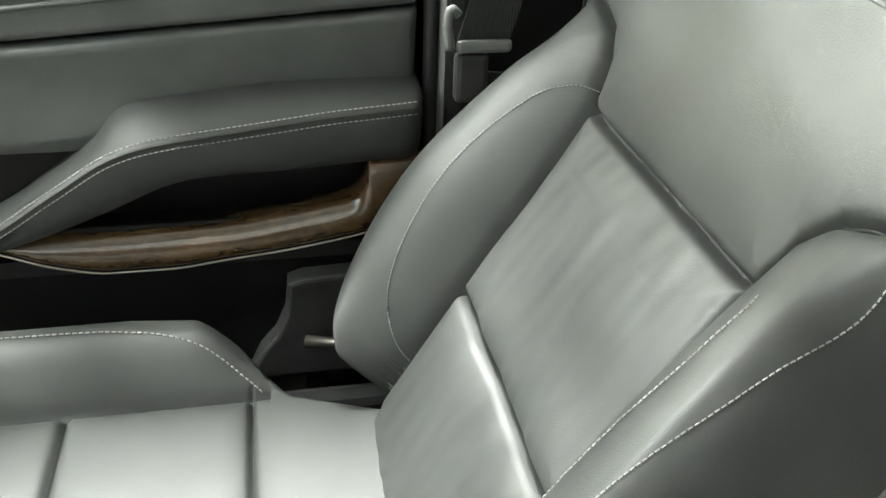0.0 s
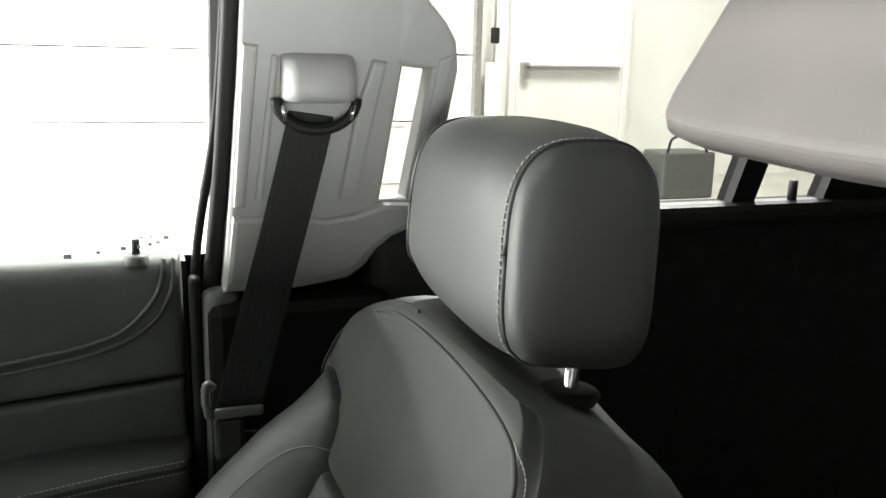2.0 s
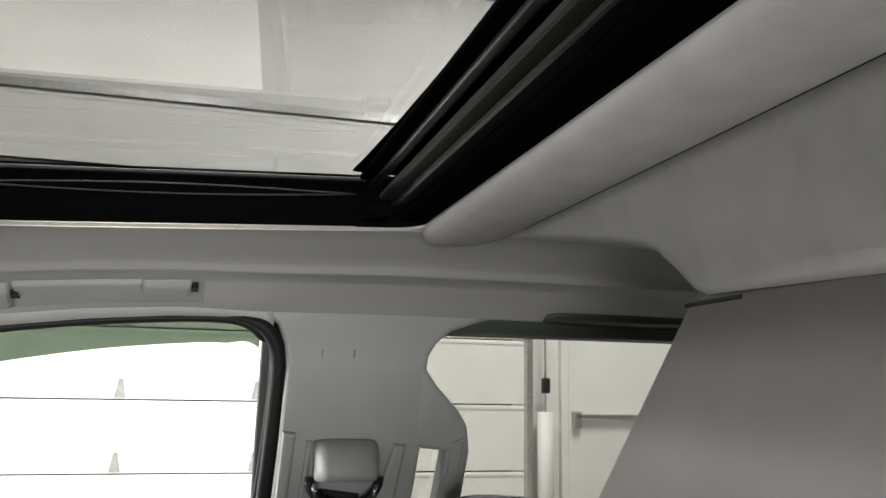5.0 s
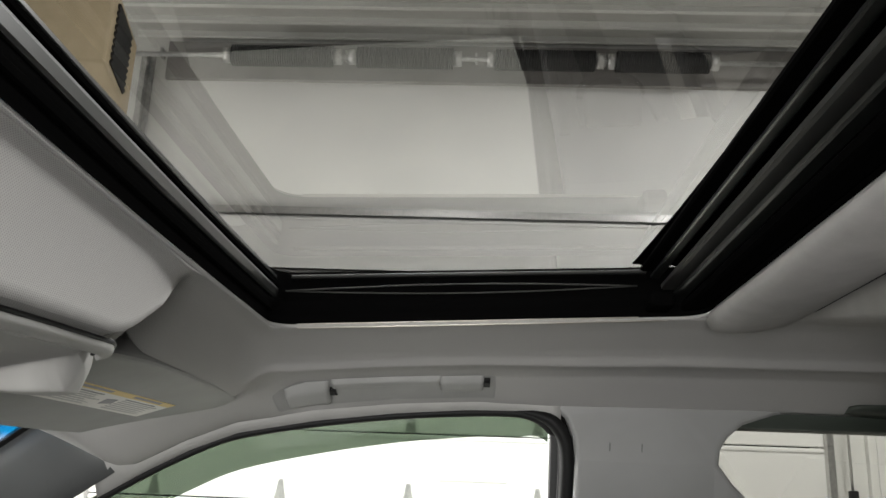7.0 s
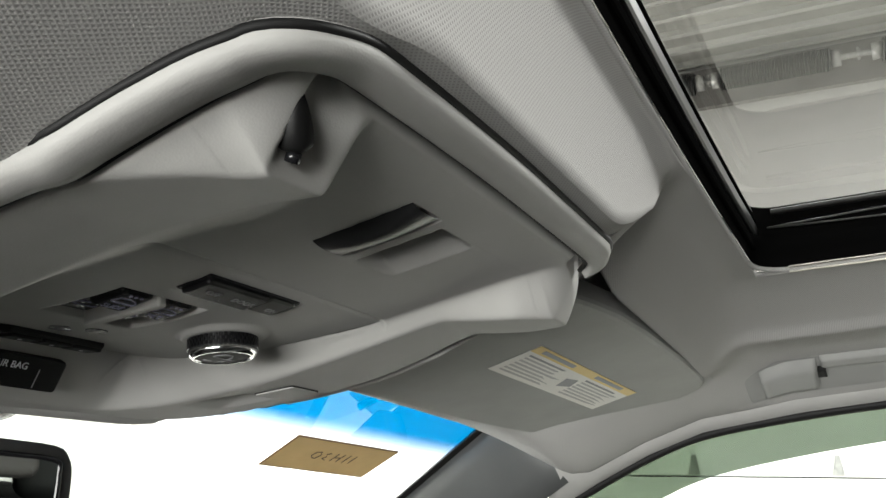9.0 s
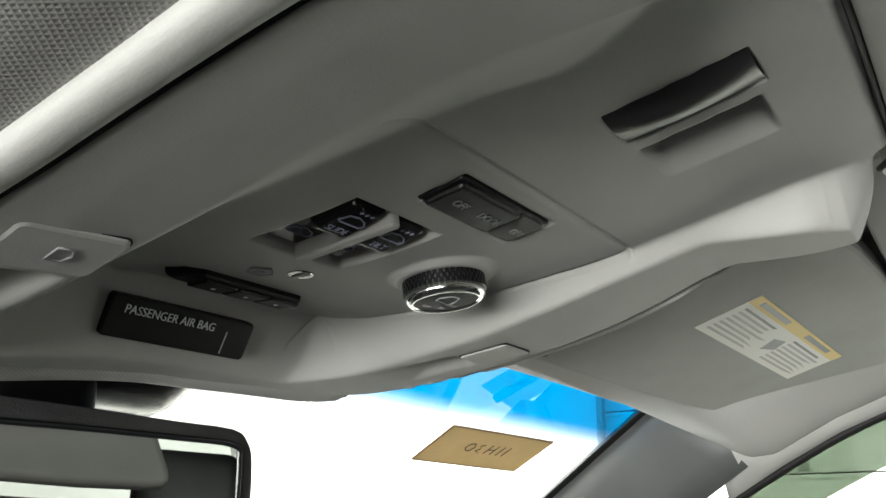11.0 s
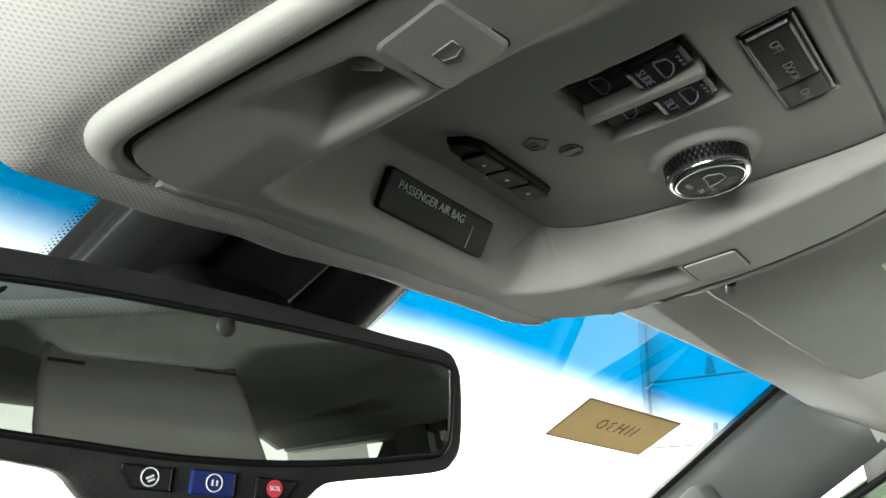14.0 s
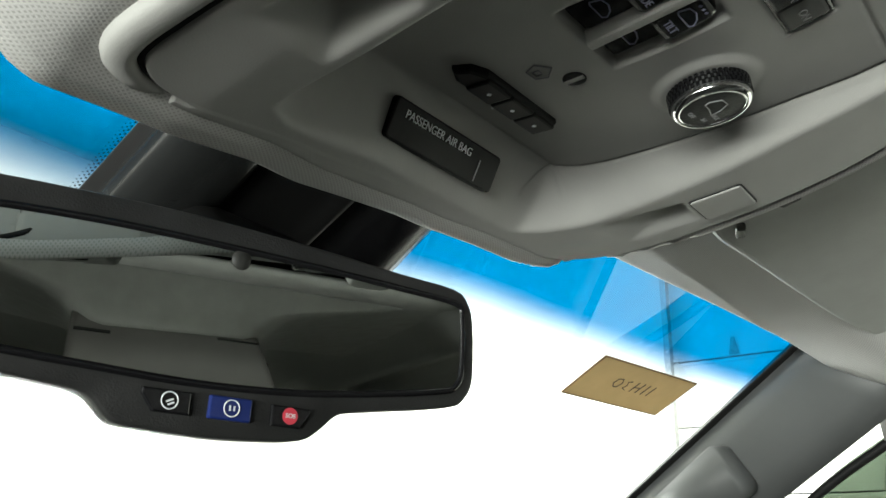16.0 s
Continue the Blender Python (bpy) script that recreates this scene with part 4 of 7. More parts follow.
def b_pillar():
    w = thing("trim_2", "pale grey centre pillar trim above a black lower cover", "pillar trim", kind="structure", at=(0.72, -0.17, 0.4))
    outer = [(-0.073, 0.868), (-0.15, 0.868), (-0.205, 0.876), (-0.224, 0.890), (-0.236, 0.908), (-0.252, 0.922), (-0.283, 0.935), (-0.295, 1.00), (-0.303, 1.10), (-0.298, 1.128), (-0.286, 1.146), (-0.260, 1.172), (-0.247, 1.190), (-0.249, 1.206), (-0.258, 1.220), (-0.275, 1.234), (-0.31, 1.246), (-0.36, 1.254), (-0.20, 1.258), (-0.05, 1.258), (-0.064, 1.249), (-0.080, 1.235), (-0.0875, 1.215), (-0.0905, 1.19), (-0.0875, 1.10), (-0.081, 0.98)]
    hole = [(-0.234, 0.966), (-0.262, 0.966), (-0.275, 1.100), (-0.245, 1.103)]
    bm = bmesh.new()
    vo = [bm.verts.new((0, y, z)) for y, z in outer]
    vh = [bm.verts.new((0, y, z)) for y, z in hole]
    edges = [bm.edges.new((vo[i], vo[(i + 1) % len(vo)])) for i in range(len(vo))] + [bm.edges.new((vh[i], vh[(i + 1) % 4])) for i in range(4)]
    bmesh.ops.triangle_fill(bm, edges=edges, use_beauty=True)
    out = bmesh.ops.extrude_face_region(bm, geom=list(bm.faces))
    back = [e for e in out["geom"] if isinstance(e, bmesh.types.BMVert)]
    def thick(z):
        return np.interp(z, [1.12, 1.17, 1.21, 1.235, 1.26], [0.030, 0.025, 0.015, 0.006, 0.001])
    for v in bm.verts:
        v.co.x = wall_x(v.co.z) - thick(v.co.z)
    for v in back:
        v.co.x = wall_x(v.co.z) + 0.002
    edges = [e for e in bm.edges if len(e.link_faces) == 2 and all(abs(q.co.x - (wall_x(q.co.z) - thick(q.co.z))) < 1e-5 for q in e.verts) and abs(e.link_faces[0].normal.dot(e.link_faces[1].normal)) < 0.7]
    bmesh.ops.recalc_face_normals(bm, faces=bm.faces)
    bmesh.ops.bevel(bm, geom=edges, offset=0.006, segments=3, profile=0.5, affect="EDGES")
    part("upper_cover", bm, PALE, w)
    # raised belt housing frame with ribs
    def panel(pts, lift, thick, bevel, mat, name):
        zc = sum(z for _, z in pts) / len(pts)
        yc = sum(y for y, _ in pts) / len(pts)
        m = frame_on((wall_x(zc) - 0.030 - lift, yc, zc), (0, -1, 0), (-0.29 * (1 if zc > 0.9 else 0), 0, 1))
        return part(name, prism([(-(y - yc), z - zc) for y, z in pts], m, thick, bevel), mat, w)
    panel([(-0.0830, 0.958), (-0.0940, 0.957), (-0.1045, 1.121), (-0.0905, 1.123)], 0.006, 0.014, 0.004, PALE, "edge_rib")
    panel([(-0.1040, 0.966), (-0.1120, 0.966), (-0.1240, 1.112), (-0.1170, 1.114)], 0.004, 0.010, 0.003, PALE, "rib")
    panel([(-0.1890, 0.962), (-0.2060, 0.962), (-0.2270, 1.108), (-0.2130, 1.110), (-0.2000, 1.060)], 0.008, 0.014, 0.004, PALE, "rib")
    panel([(-0.2660, 0.972), (-0.2780, 0.970), (-0.2960, 1.118), (-0.2810, 1.112)], 0.004, 0.012, 0.003, PALE, "rib")
    low = [(-0.075, 0.872), (-0.136, 0.8705), (-0.196, 0.878), (-0.216, 0.888), (-0.226, 0.905), (-0.247, 0.923), (-0.275, 0.936), (-0.283, 0.960), (-0.237, 0.962), (-0.205, 0.951), (-0.176, 0.947), (-0.150, 0.952), (-0.082, 0.953)]
    panel([(y, z) for y, z in low], 0.007, 0.016, 0.006, PALE, "lower_step")
    for y in (-0.128, -0.163):
        part("clip_mark", box(0.0008, 0.0009, 0.009, at(wall_x(1.205) - 0.0168, y, 1.205, 0, -16)), PILLAR, w)
    # black lower cover
    part("lower_cover", box(0.05, 0.20, 0.80, at(0.737, -0.155, 0.46), 0.015), MATT_BLACK, w)
    part("edge_cover", box(0.034, 0.040, 0.80, at(0.737, -0.071, 0.472), 0.015, 4), PILLAR, w, "grey pillar edge cover", smooth=True)
    part("door_seal", box(0.02, 0.012, 0.85, at(0.738, -0.0455, 0.46), 0.005, 3), RUBBER, w, "black rubber door seal", smooth=True)


b_pillar()


def outer_side():
    bm = box(0.03, 1.25, 0.90, at(0.800, 0.33, 0.44))
    box(0.03, 0.60, 0.90, at(0.800, -0.34, 0.44), bm=bm)
    tagged(part("outer_panel", bm, GLOSS_BLACK), "dark painted outer body side", "car body", kind="structure")
    rings = []
    for z in np.linspace(0.86, 1.30, 8):
        x = wall_x(z) + 0.010
        rings.append([(x, -0.066, z), (x, -0.232 - 0.01 * (z > 1.12), z), (x + 0.03, -0.232, z), (x + 0.03, -0.066, z)])
    v, f = loft(rings, True, True, True)
    tagged(place("pillar_core", mesh_of("pillar_core", v, f), RUBBER), "black painted steel centre pillar", "car body", kind="structure")


outer_side()


def rear_side():
    w = thing("window_4", "tinted rear door window with a black divider", "car window", kind="structure", at=(0.72, -0.6, 0.9))
    ring_ = [(-0.24, 1.238), (-1.0, 1.238), (-1.02, 0.92), (-0.24, 0.92)]
    g = place("glass", side_window("glass", ring_, PRIVACY, ""), PRIVACY, w)
    g.visible_shadow = False
    for y0, y1 in ((-0.70, -0.735), (-0.845, -1.05)):
        pts = [(y0, 0.90), (y1, 0.90), (y1 - 0.03, 1.25), (y0 - 0.03, 1.25)]
        bm = bmesh.new()
        for z0, z1 in ((0.90, 1.25),):
            a = [(wall_x(z0) - 0.004, y0, z0), (wall_x(z0) - 0.004, y1, z0), (wall_x(z1) - 0.004, y1 - 0.03, z1), (wall_x(z1) - 0.004, y0 - 0.03, z1)]
            va = [bm.verts.new(p) for p in a]
            vb = [bm.verts.new((p[0] + 0.03, p[1], p[2])) for p in a]
            bm.faces.new(va), bm.faces.new(vb)
            for i in range(4):
                bm.faces.new((va[i], va[(i + 1) % 4], vb[(i + 1) % 4], vb[i]))
        part("divider", bm, RUBBER, w, "black divider")
    tagged(part("rear_door", box(0.06, 0.86, 0.92, at(0.765, -0.66, 0.47), 0.02), DARK), "black rear door panel", "car door", kind="structure")
    part("sill", box(0.05, 0.82, 0.03, at(0.745, -0.64, 0.925), 0.01), DARK, w)
    for y in (-0.80,):
        v, f = tube([(0.735, y, 0.93), (0.735, y, 0.965)], 0.006, 8)
        place("lock_knob", mesh_of("lock_knob", v, f), DARK, w)
    # quarter panels, tail and far side close the cabin
    bm = box(0.06, 1.5, 0.95, at(0.765, -1.82, 0.46), 0.01)
    box(0.05, 0.35, 0.40, at(0.70, -1.22, 1.08, 0, 16), 0.01, bm=bm)
    tagged(part("wall_rear_quarter", bm, DARK), "dark rear quarter trim", "car trim", kind="structure")
    g = place("quarter_glass", mesh_of("quarter_glass", [(wall_x(z) + 0.012, y, z) for y, z in ((-1.35, 0.93), (-2.3, 0.93), (-2.3, 1.24), (-1.35, 1.24))], [(0, 1, 2, 3)], False), PRIVACY, w)
    g.visible_shadow = False
    bm = box(1.5, 0.06, 0.95, at(XC, -2.5, 0.46), 0.01)
    tagged(part("wall_tail", bm, DARK), "dark tailgate trim", "car trim", kind="structure")
    # far side, seen only by reflection
    bm = box(0.06, 2.4, 0.93, at(2 * XC - 0.765, -1.30, 0.46), 0.01)
    for y in (-0.17, -1.05, -1.30, -2.35):
        box(0.05, 0.16, 0.42, at(2 * XC - 0.70, y, 1.08, 0, -16), 0.01, bm=bm)
    # front door added out of view to keep light off the seat's near side
    box(0.06, 1.05, 0.90, at(2 * XC - 0.775, 0.42, 0.45), 0.01, bm=bm)
    tagged(part("wall_far_side", bm, DARK), "dark doors and pillars of the other side, blocking light from there", "car trim", kind="structure")
    # unseen pane, tinted far deeper than the near ones to block the side lamp
    g = place("far_glass", mesh_of("far_glass", [(2 * XC - wall_x(z) - 0.012, y, z) for y, z in ((-0.25, 0.93), (-2.3, 0.93), (-2.3, 1.24), (-0.25, 1.24))], [(0, 1, 2, 3)], False), DEEP_TINT, w)
    tagged(part("floor", box(1.5, 3.6, 0.08, at(XC, -0.7, 0.02)), DARK), "black carpet cabin floor", "car floor", kind="structure")
    tagged(part("dashboard", box(1.45, 0.5, 0.5, at(XC, 1.05, 0.62), 0.06, 4), DARK), "plain black padded dashboard top", "dashboard")


rear_side()


# ---- passenger door ----
def door_panel():
    d = thing("door_3", "closed passenger door with charcoal skin, armrest and wood trim", "car door", kind="structure", at=(0.75, 0.3, 0.2))
    y1 = -0.034
    def ledge(y):
        return 0.7755 - 0.072 * (y + 0.035)

    def run(section, mat, name, label="", start=y1):
        """A skin along the door whose section moves with the ledge; its rear end is rounded off."""
        rings = []
        for y in [start, start + 0.003, *np.linspace(start + 0.009, 0.85, 34)]:
            e = 0.012 if y == start else (0.003 if y == start + 0.003 else 0.0)
            rings.append([(x + e, y, z + k * (ledge(y) - 0.7755)) for x, z, k in section])
        ob = place(name, mesh_of(name, *loft(rings, False)), mat, d, label)
        q = ob.modifiers.new("thickness", "SOLIDIFY")
        q.thickness, q.offset = 0.003, 1.0
        return ob

    # upper skin with a rolled sill, tucked in above a dark joint
    run([(0.775, 0.905, 0), (0.760, 0.903, 0), (0.750, 0.896, 0), (0.744, 0.880, 0), (0.741, 0.85, 0.2), (0.7395, 0.815, 0.6), (0.7385, 0.792, 1), (0.7385, 0.784, 1), (0.7400, 0.7795, 1), (0.744, 0.7765, 1), (0.755, 0.7755, 1), (0.762, 0.7755, 1)], DOOR_DARK, "upper_skin")
    # middle panel with a rolled upper edge
    run([(0.762, 0.7715, 1), (0.750, 0.7715, 1), (0.7445, 0.7705, 1), (0.7415, 0.7680, 1), (0.7408, 0.7640, 1), (0.7425, 0.758, 1), (0.7455, 0.748, 1), (0.7490, 0.730, 1), (0.7520, 0.706, 1), (0.7540, 0.680, 1), (0.7550, 0.640, 0)], DOOR_DARK, "middle_panel")
    # double welt curving up to the sill
    for pts in ([(0.736, 0.60, 0.768), (0.7375, 0.30, 0.793), (0.738, 0.197, 0.800), (0.738, 0.10, 0.811), (0.738, 0.048, 0.822), (0.7385, 0.021, 0.834), (0.741, -0.005, 0.862), (0.745, -0.014, 0.884), (0.752, -0.017, 0.902)], [(0.736, 0.60, 0.757), (0.7370, 0.30, 0.782), (0.7375, 0.199, 0.790), (0.7375, 0.101, 0.801), (0.738, 0.033, 0.816), (0.7385, -0.003, 0.838), (0.741, -0.020, 0.864), (0.745, -0.025, 0.884), (0.752, -0.026, 0.902)]):
        v, f = tube(smooth_path(pts, 6), 0.0026, 8)
        place("welt", mesh_of("welt", v, f), DOOR_DARK, d)
    # padded armrest: top edge, seam and lower edge along the door
    TOP = rise([(-0.04, 0.697), (-0.03, 0.703), (0.04, 0.704), (0.10, 0.7025), (0.146, 0.699), (0.198, 0.693), (0.238, 0.686), (0.252, 0.677), (0.269, 0.656), (0.310, 0.624), (0.362, 0.588), (0.42, 0.560)])
    SEAM = rise([(-0.04, 0.695), (-0.006, 0.692), (0.046, 0.688), (0.097, 0.682), (0.147, 0.676), (0.197, 0.670), (0.22, 0.666), (0.247, 0.658), (0.30, 0.627), (0.351, 0.594), (0.42, 0.552)])
    LOW = rise([(-0.04, 0.634), (0.047, 0.629), (0.10, 0.6255), (0.153, 0.624), (0.18, 0.622), (0.205, 0.617), (0.258, 0.595), (0.312, 0.574), (0.36, 0.560), (0.42, 0.540)])
    rings, stations = [], [-0.036, -0.0345, -0.031, -0.026, *np.linspace(-0.018, 0.42, 62)]
    for k, y in enumerate(stations):
        g = (0.40, 0.72, 0.90, 0.975)[k] if k < 4 else 1.0
        t, m, l = TOP(y), SEAM(y), LOW(y)
        h = m - l
        sec = [(0.770, t + 0.001), (0.752, t), (0.738, t - 0.0005), (0.720, t + (m - t) * 0.45 + 0.0035), (0.707, t + (m - t) * 0.80 + 0.0035), (0.6995, m + 0.0030), (0.6960, m + 0.0010), (0.6950, m - 0.0012), (0.6958, m - 0.0035), (0.6955, m - 0.010), (0.6960, m - 0.30 * h), (0.6985, m - 0.55 * h), (0.7030, m - 0.78 * h), (0.7100, m - 0.92 * h), (0.7230, l - 0.002), (0.770, l - 0.003)]
        rings.append([(0.770 + (x - 0.770) * g, y, m + (z - m) * (0.6 + 0.4 * g)) for x, z in sec])
    v, f = loft(rings, True, True, True)
    arm = place("armrest", mesh_of("armrest", v, f), LEATHER, d, "padded black armrest with double stitching")
    along = [y for y in stations[3:] if y < 0.40]
    for x, dz in ((0.6972, 0.0046), (0.6950, -0.0068)):
        dashes([(x, y, SEAM(y) + dz) for y in along], 0.0034, 0.0016, 0.0005, THREAD, arm)
    v, f = tube([(0.6954, y, SEAM(y) - 0.0012) for y in along], 0.0010, 6)
    place("seam", mesh_of("seam", v, f), PIPING, arm)
    # pull pocket and wood trim below
    part("pocket_back", box(0.02, 0.95, 0.16, at(0.778, 0.42, 0.60), 0.004), MATT_BLACK, d)
    part("pocket_floor", box(0.05, 0.36, 0.010, at(0.752, 0.17, 0.563, 0, 8), 0.003), MATT_BLACK, d)
    W_TOP = rise([(-0.06, 0.636), (0.0155, 0.634), (0.018, 0.622), (0.022, 0.606), (0.029, 0.594), (0.040, 0.5885), (0.055, 0.585), (0.103, 0.577), (0.158, 0.570), (0.211, 0.568), (0.263, 0.567), (0.308, 0.569), (0.333, 0.571), (0.361, 0.577), (0.46, 0.600)])
    W_LOW = rise([(-0.06, 0.568), (0.019, 0.554), (0.048, 0.548), (0.105, 0.539), (0.161, 0.533), (0.216, 0.527), (0.270, 0.527), (0.320, 0.537), (0.367, 0.556), (0.46, 0.590)])
    rings = []
    for y in np.unique(np.r_[np.linspace(-0.06, 0.012, 5), np.linspace(0.012, 0.06, 26), np.linspace(0.06, 0.46, 44)]):
        t, l = W_TOP(y), W_LOW(y)
        h = t - l
        rings.append([(0.752, y, t - 0.003), (0.738, y, t), (0.729, y, t - 0.0005), (0.7205, y, t - 0.0035), (0.7140, y, t - 0.012 - 0.05 * h), (0.7115, y, t - 0.62 * h), (0.7130, y, l + 0.006), (0.7165, y, l + 0.0015), (0.722, y, l), (0.752, y, l - 0.001)])
    v, f = loft(rings, True, True, True)
    place("wood_trim", mesh_of("wood_trim", v, f), WOOD, d, "glossy dark burl wood trim")
    v, f = tube([(0.7165, y, W_LOW(y) - 0.0012) for y in np.linspace(-0.055, 0.45, 60)], 0.0011, 6)
    place("bright_line", mesh_of("bright_line", v, f), SATIN, d)
    part("lower_skin", box(0.05, 0.92, 0.36, at(0.758, 0.42, 0.358), 0.02), MATT_BLACK, d)
    part("map_pocket", box(0.07, 0.60, 0.16, at(0.735, 0.36, 0.30), 0.03, 3), MATT_BLACK, d)
    # lock knob on the sill
    knob = place("lock_knob", mesh_of("lock_knob", *tube([(0.757, 0.010, 0.898), (0.757, 0.010, 0.915), (0.757, 0.010, 0.922)], 0.0042, 10)), RUBBER, d, "black lock pin")
    v, f = loft([[(0.757 + r * math.cos(a), 0.010 + r * math.sin(a), z) for a in np.linspace(0, math.tau, 20)[:-1]] for r, z in ((0.013, 0.896), (0.012, 0.905), (0.007, 0.9075), (0.005, 0.9065))], True, False, True)
    place("lock_collar", mesh_of("lock_collar", v, f), DOOR_DARK, knob)


door_panel()

# ---- front passenger seat ----
SEAT_X = 0.44
_O, _V, _W = np.array([SEAT_X, 0.0, 0.494]), np.array([0, -0.53, 0.848]), np.array([0, 0.848, 0.53])


def on_back(u, v, w):
    """A point of the seat back: u across, v up along it, w out of it."""
    return _O + np.array([u, 0, 0]) + v * _V + w * _W


_KNOTS = [(-0.12, 0.10), (-0.05, 0.125), (-0.02, 0.165), (0.0, 0.205), (0.03, 0.236), (0.08, 0.255), (0.13, 0.257), (0.20, 0.249), (0.28, 0.234), (0.34, 0.2195), (0.37, 0.213), (0.395, 0.204), (0.416, 0.190), (0.434, 0.171), (0.447, 0.146), (0.455, 0.116)]
_CURVE = np.array([(p[0], p[1]) for p in smooth_path([(v, h, 0) for v, h in _KNOTS], 8)])


def back_half(v, side=-1.0):
    """Half width of the back; the door side has the squarer shoulder."""
    return np.interp(v, _CURVE[:, 0], _CURVE[:, 1]) + (0.026 * step(0.35, 0.425, v) if side > 0 else 0.0)


def notch(a):
    """Lower border of the shoulder panel."""
    return np.interp(a, [0, 0.112, 0.127, 0.1345, 0.1385, 0.143, 0.159, 0.185, 0.21, 0.26], [0.281, 0.281, 0.2825, 0.289, 0.302, 0.321, 0.340, 0.350, 0.356, 0.362])


NOTCH = [(0.0, 0.281), (0.06, 0.281), (0.112, 0.281), (0.127, 0.2825), (0.1345, 0.289), (0.1385, 0.302), (0.143, 0.321), (0.159, 0.340), (0.185, 0.350), (0.21, 0.356), (0.26, 0.362)]


def seg_dist(px, py, ax, ay, bx, by):
    dx, dy = bx - ax, by - ay
    t = max(0.0, min(1.0, ((px - ax) * dx + (py - ay) * dy) / (dx * dx + dy * dy)))
    return math.hypot(px - ax - t * dx, py - ay - t * dy)


def seam_dist(u, v):
    """Distance to the nearest seam."""
    a = abs(u)
    d = 1.0
    if v > 0.24:
        d = min(seg_dist(a, v, *p, *q) for p, q in zip(NOTCH, NOTCH[1:]))
    if v < 0.285:
        d = min(d, abs(a - insert_half(v)))
    if a < insert_half(v):
        d = min(d, abs(v - 0.091))
    return d


BORDER = smooth_path([(-0.217, 0.335, 0), (-0.211, 0.358, 0), (-0.200, 0.3875, 0), (-0.186, 0.412, 0), (-0.172, 0.426, 0), (-0.152, 0.4345, 0), (-0.122, 0.4395, 0), (-0.075, 0.4435, 0), (0.0, 0.4470, 0), (0.06, 0.4480, 0), (0.11, 0.4470, 0), (0.145, 0.4430, 0), (0.172, 0.434, 0), (0.192, 0.418, 0), (0.206, 0.40, 0), (0.222, 0.37, 0)], 6)
_BU, _BV = np.array([p[0] for p in BORDER]), np.array([p[1] for p in BORDER])
_FU = np.interp(np.linspace(0, len(_BU) - 1, 1200), np.arange(len(_BU)), _BU)
_FV = np.interp(np.linspace(0, len(_BV) - 1, 1200), np.arange(len(_BV)), _BV)


def past_border(u, v):
    """How far a point lies outside the sewn border of the shoulder panel."""
    if v < np.interp(u, _BU, _BV) or v < 0.34:
        return 0.0
    return float(np.min(np.hypot(_FU - u, _FV - v)))


def insert_half(v):
    return np.interp(v, [-0.1, 0.09, 0.2, 0.281], [0.125, 0.132, 0.130, 0.133])


def back_w(u, v):
    a, h = abs(u), back_half(v, u)
    up = step(0.26, 0.36, v)
    crest = 0.062 * (1 - 0.55 * step(0.12, 0.38, v))
    t = (a - insert_half(v)) / max(0.03, h - insert_half(v))
    bol = crest * math.sin(math.pi * 0.5 * min(max(t, 0) / 0.62, 1)) if t > 0 else 0.0
    upper = 0.022 * (a / 0.2) ** 2
    w = bol * (1 - up) + upper * up
    s = a / h
    w -= (0.040 if u > 0 else 0.085) * (1 - step(0.29, 0.36, v)) * max(0.0, (s - 0.84) / 0.16) ** 2
    e = past_border(u, v)
    w -= 0.2 * e + 20.0 * e * e
    d = seam_dist(u, v)
    w += (0.011 * (1 - math.exp(-d / 0.013)) - 0.010 * math.exp(-((d / 0.0036) ** 2))) * (1 - step(0.90, 1.0, s))
    if a < insert_half(v) - 0.01 and v < 0.281:
        w += 0.0024 * noise.noise((u * 24, v * 8, 1.7)) + 0.0012 * noise.noise((u * 60, v * 22, 4.1)) + 0.0025 * math.exp(-(((u - 0.06) / 0.02) ** 2 + ((v - 0.06) / 0.03) ** 2))
    return w


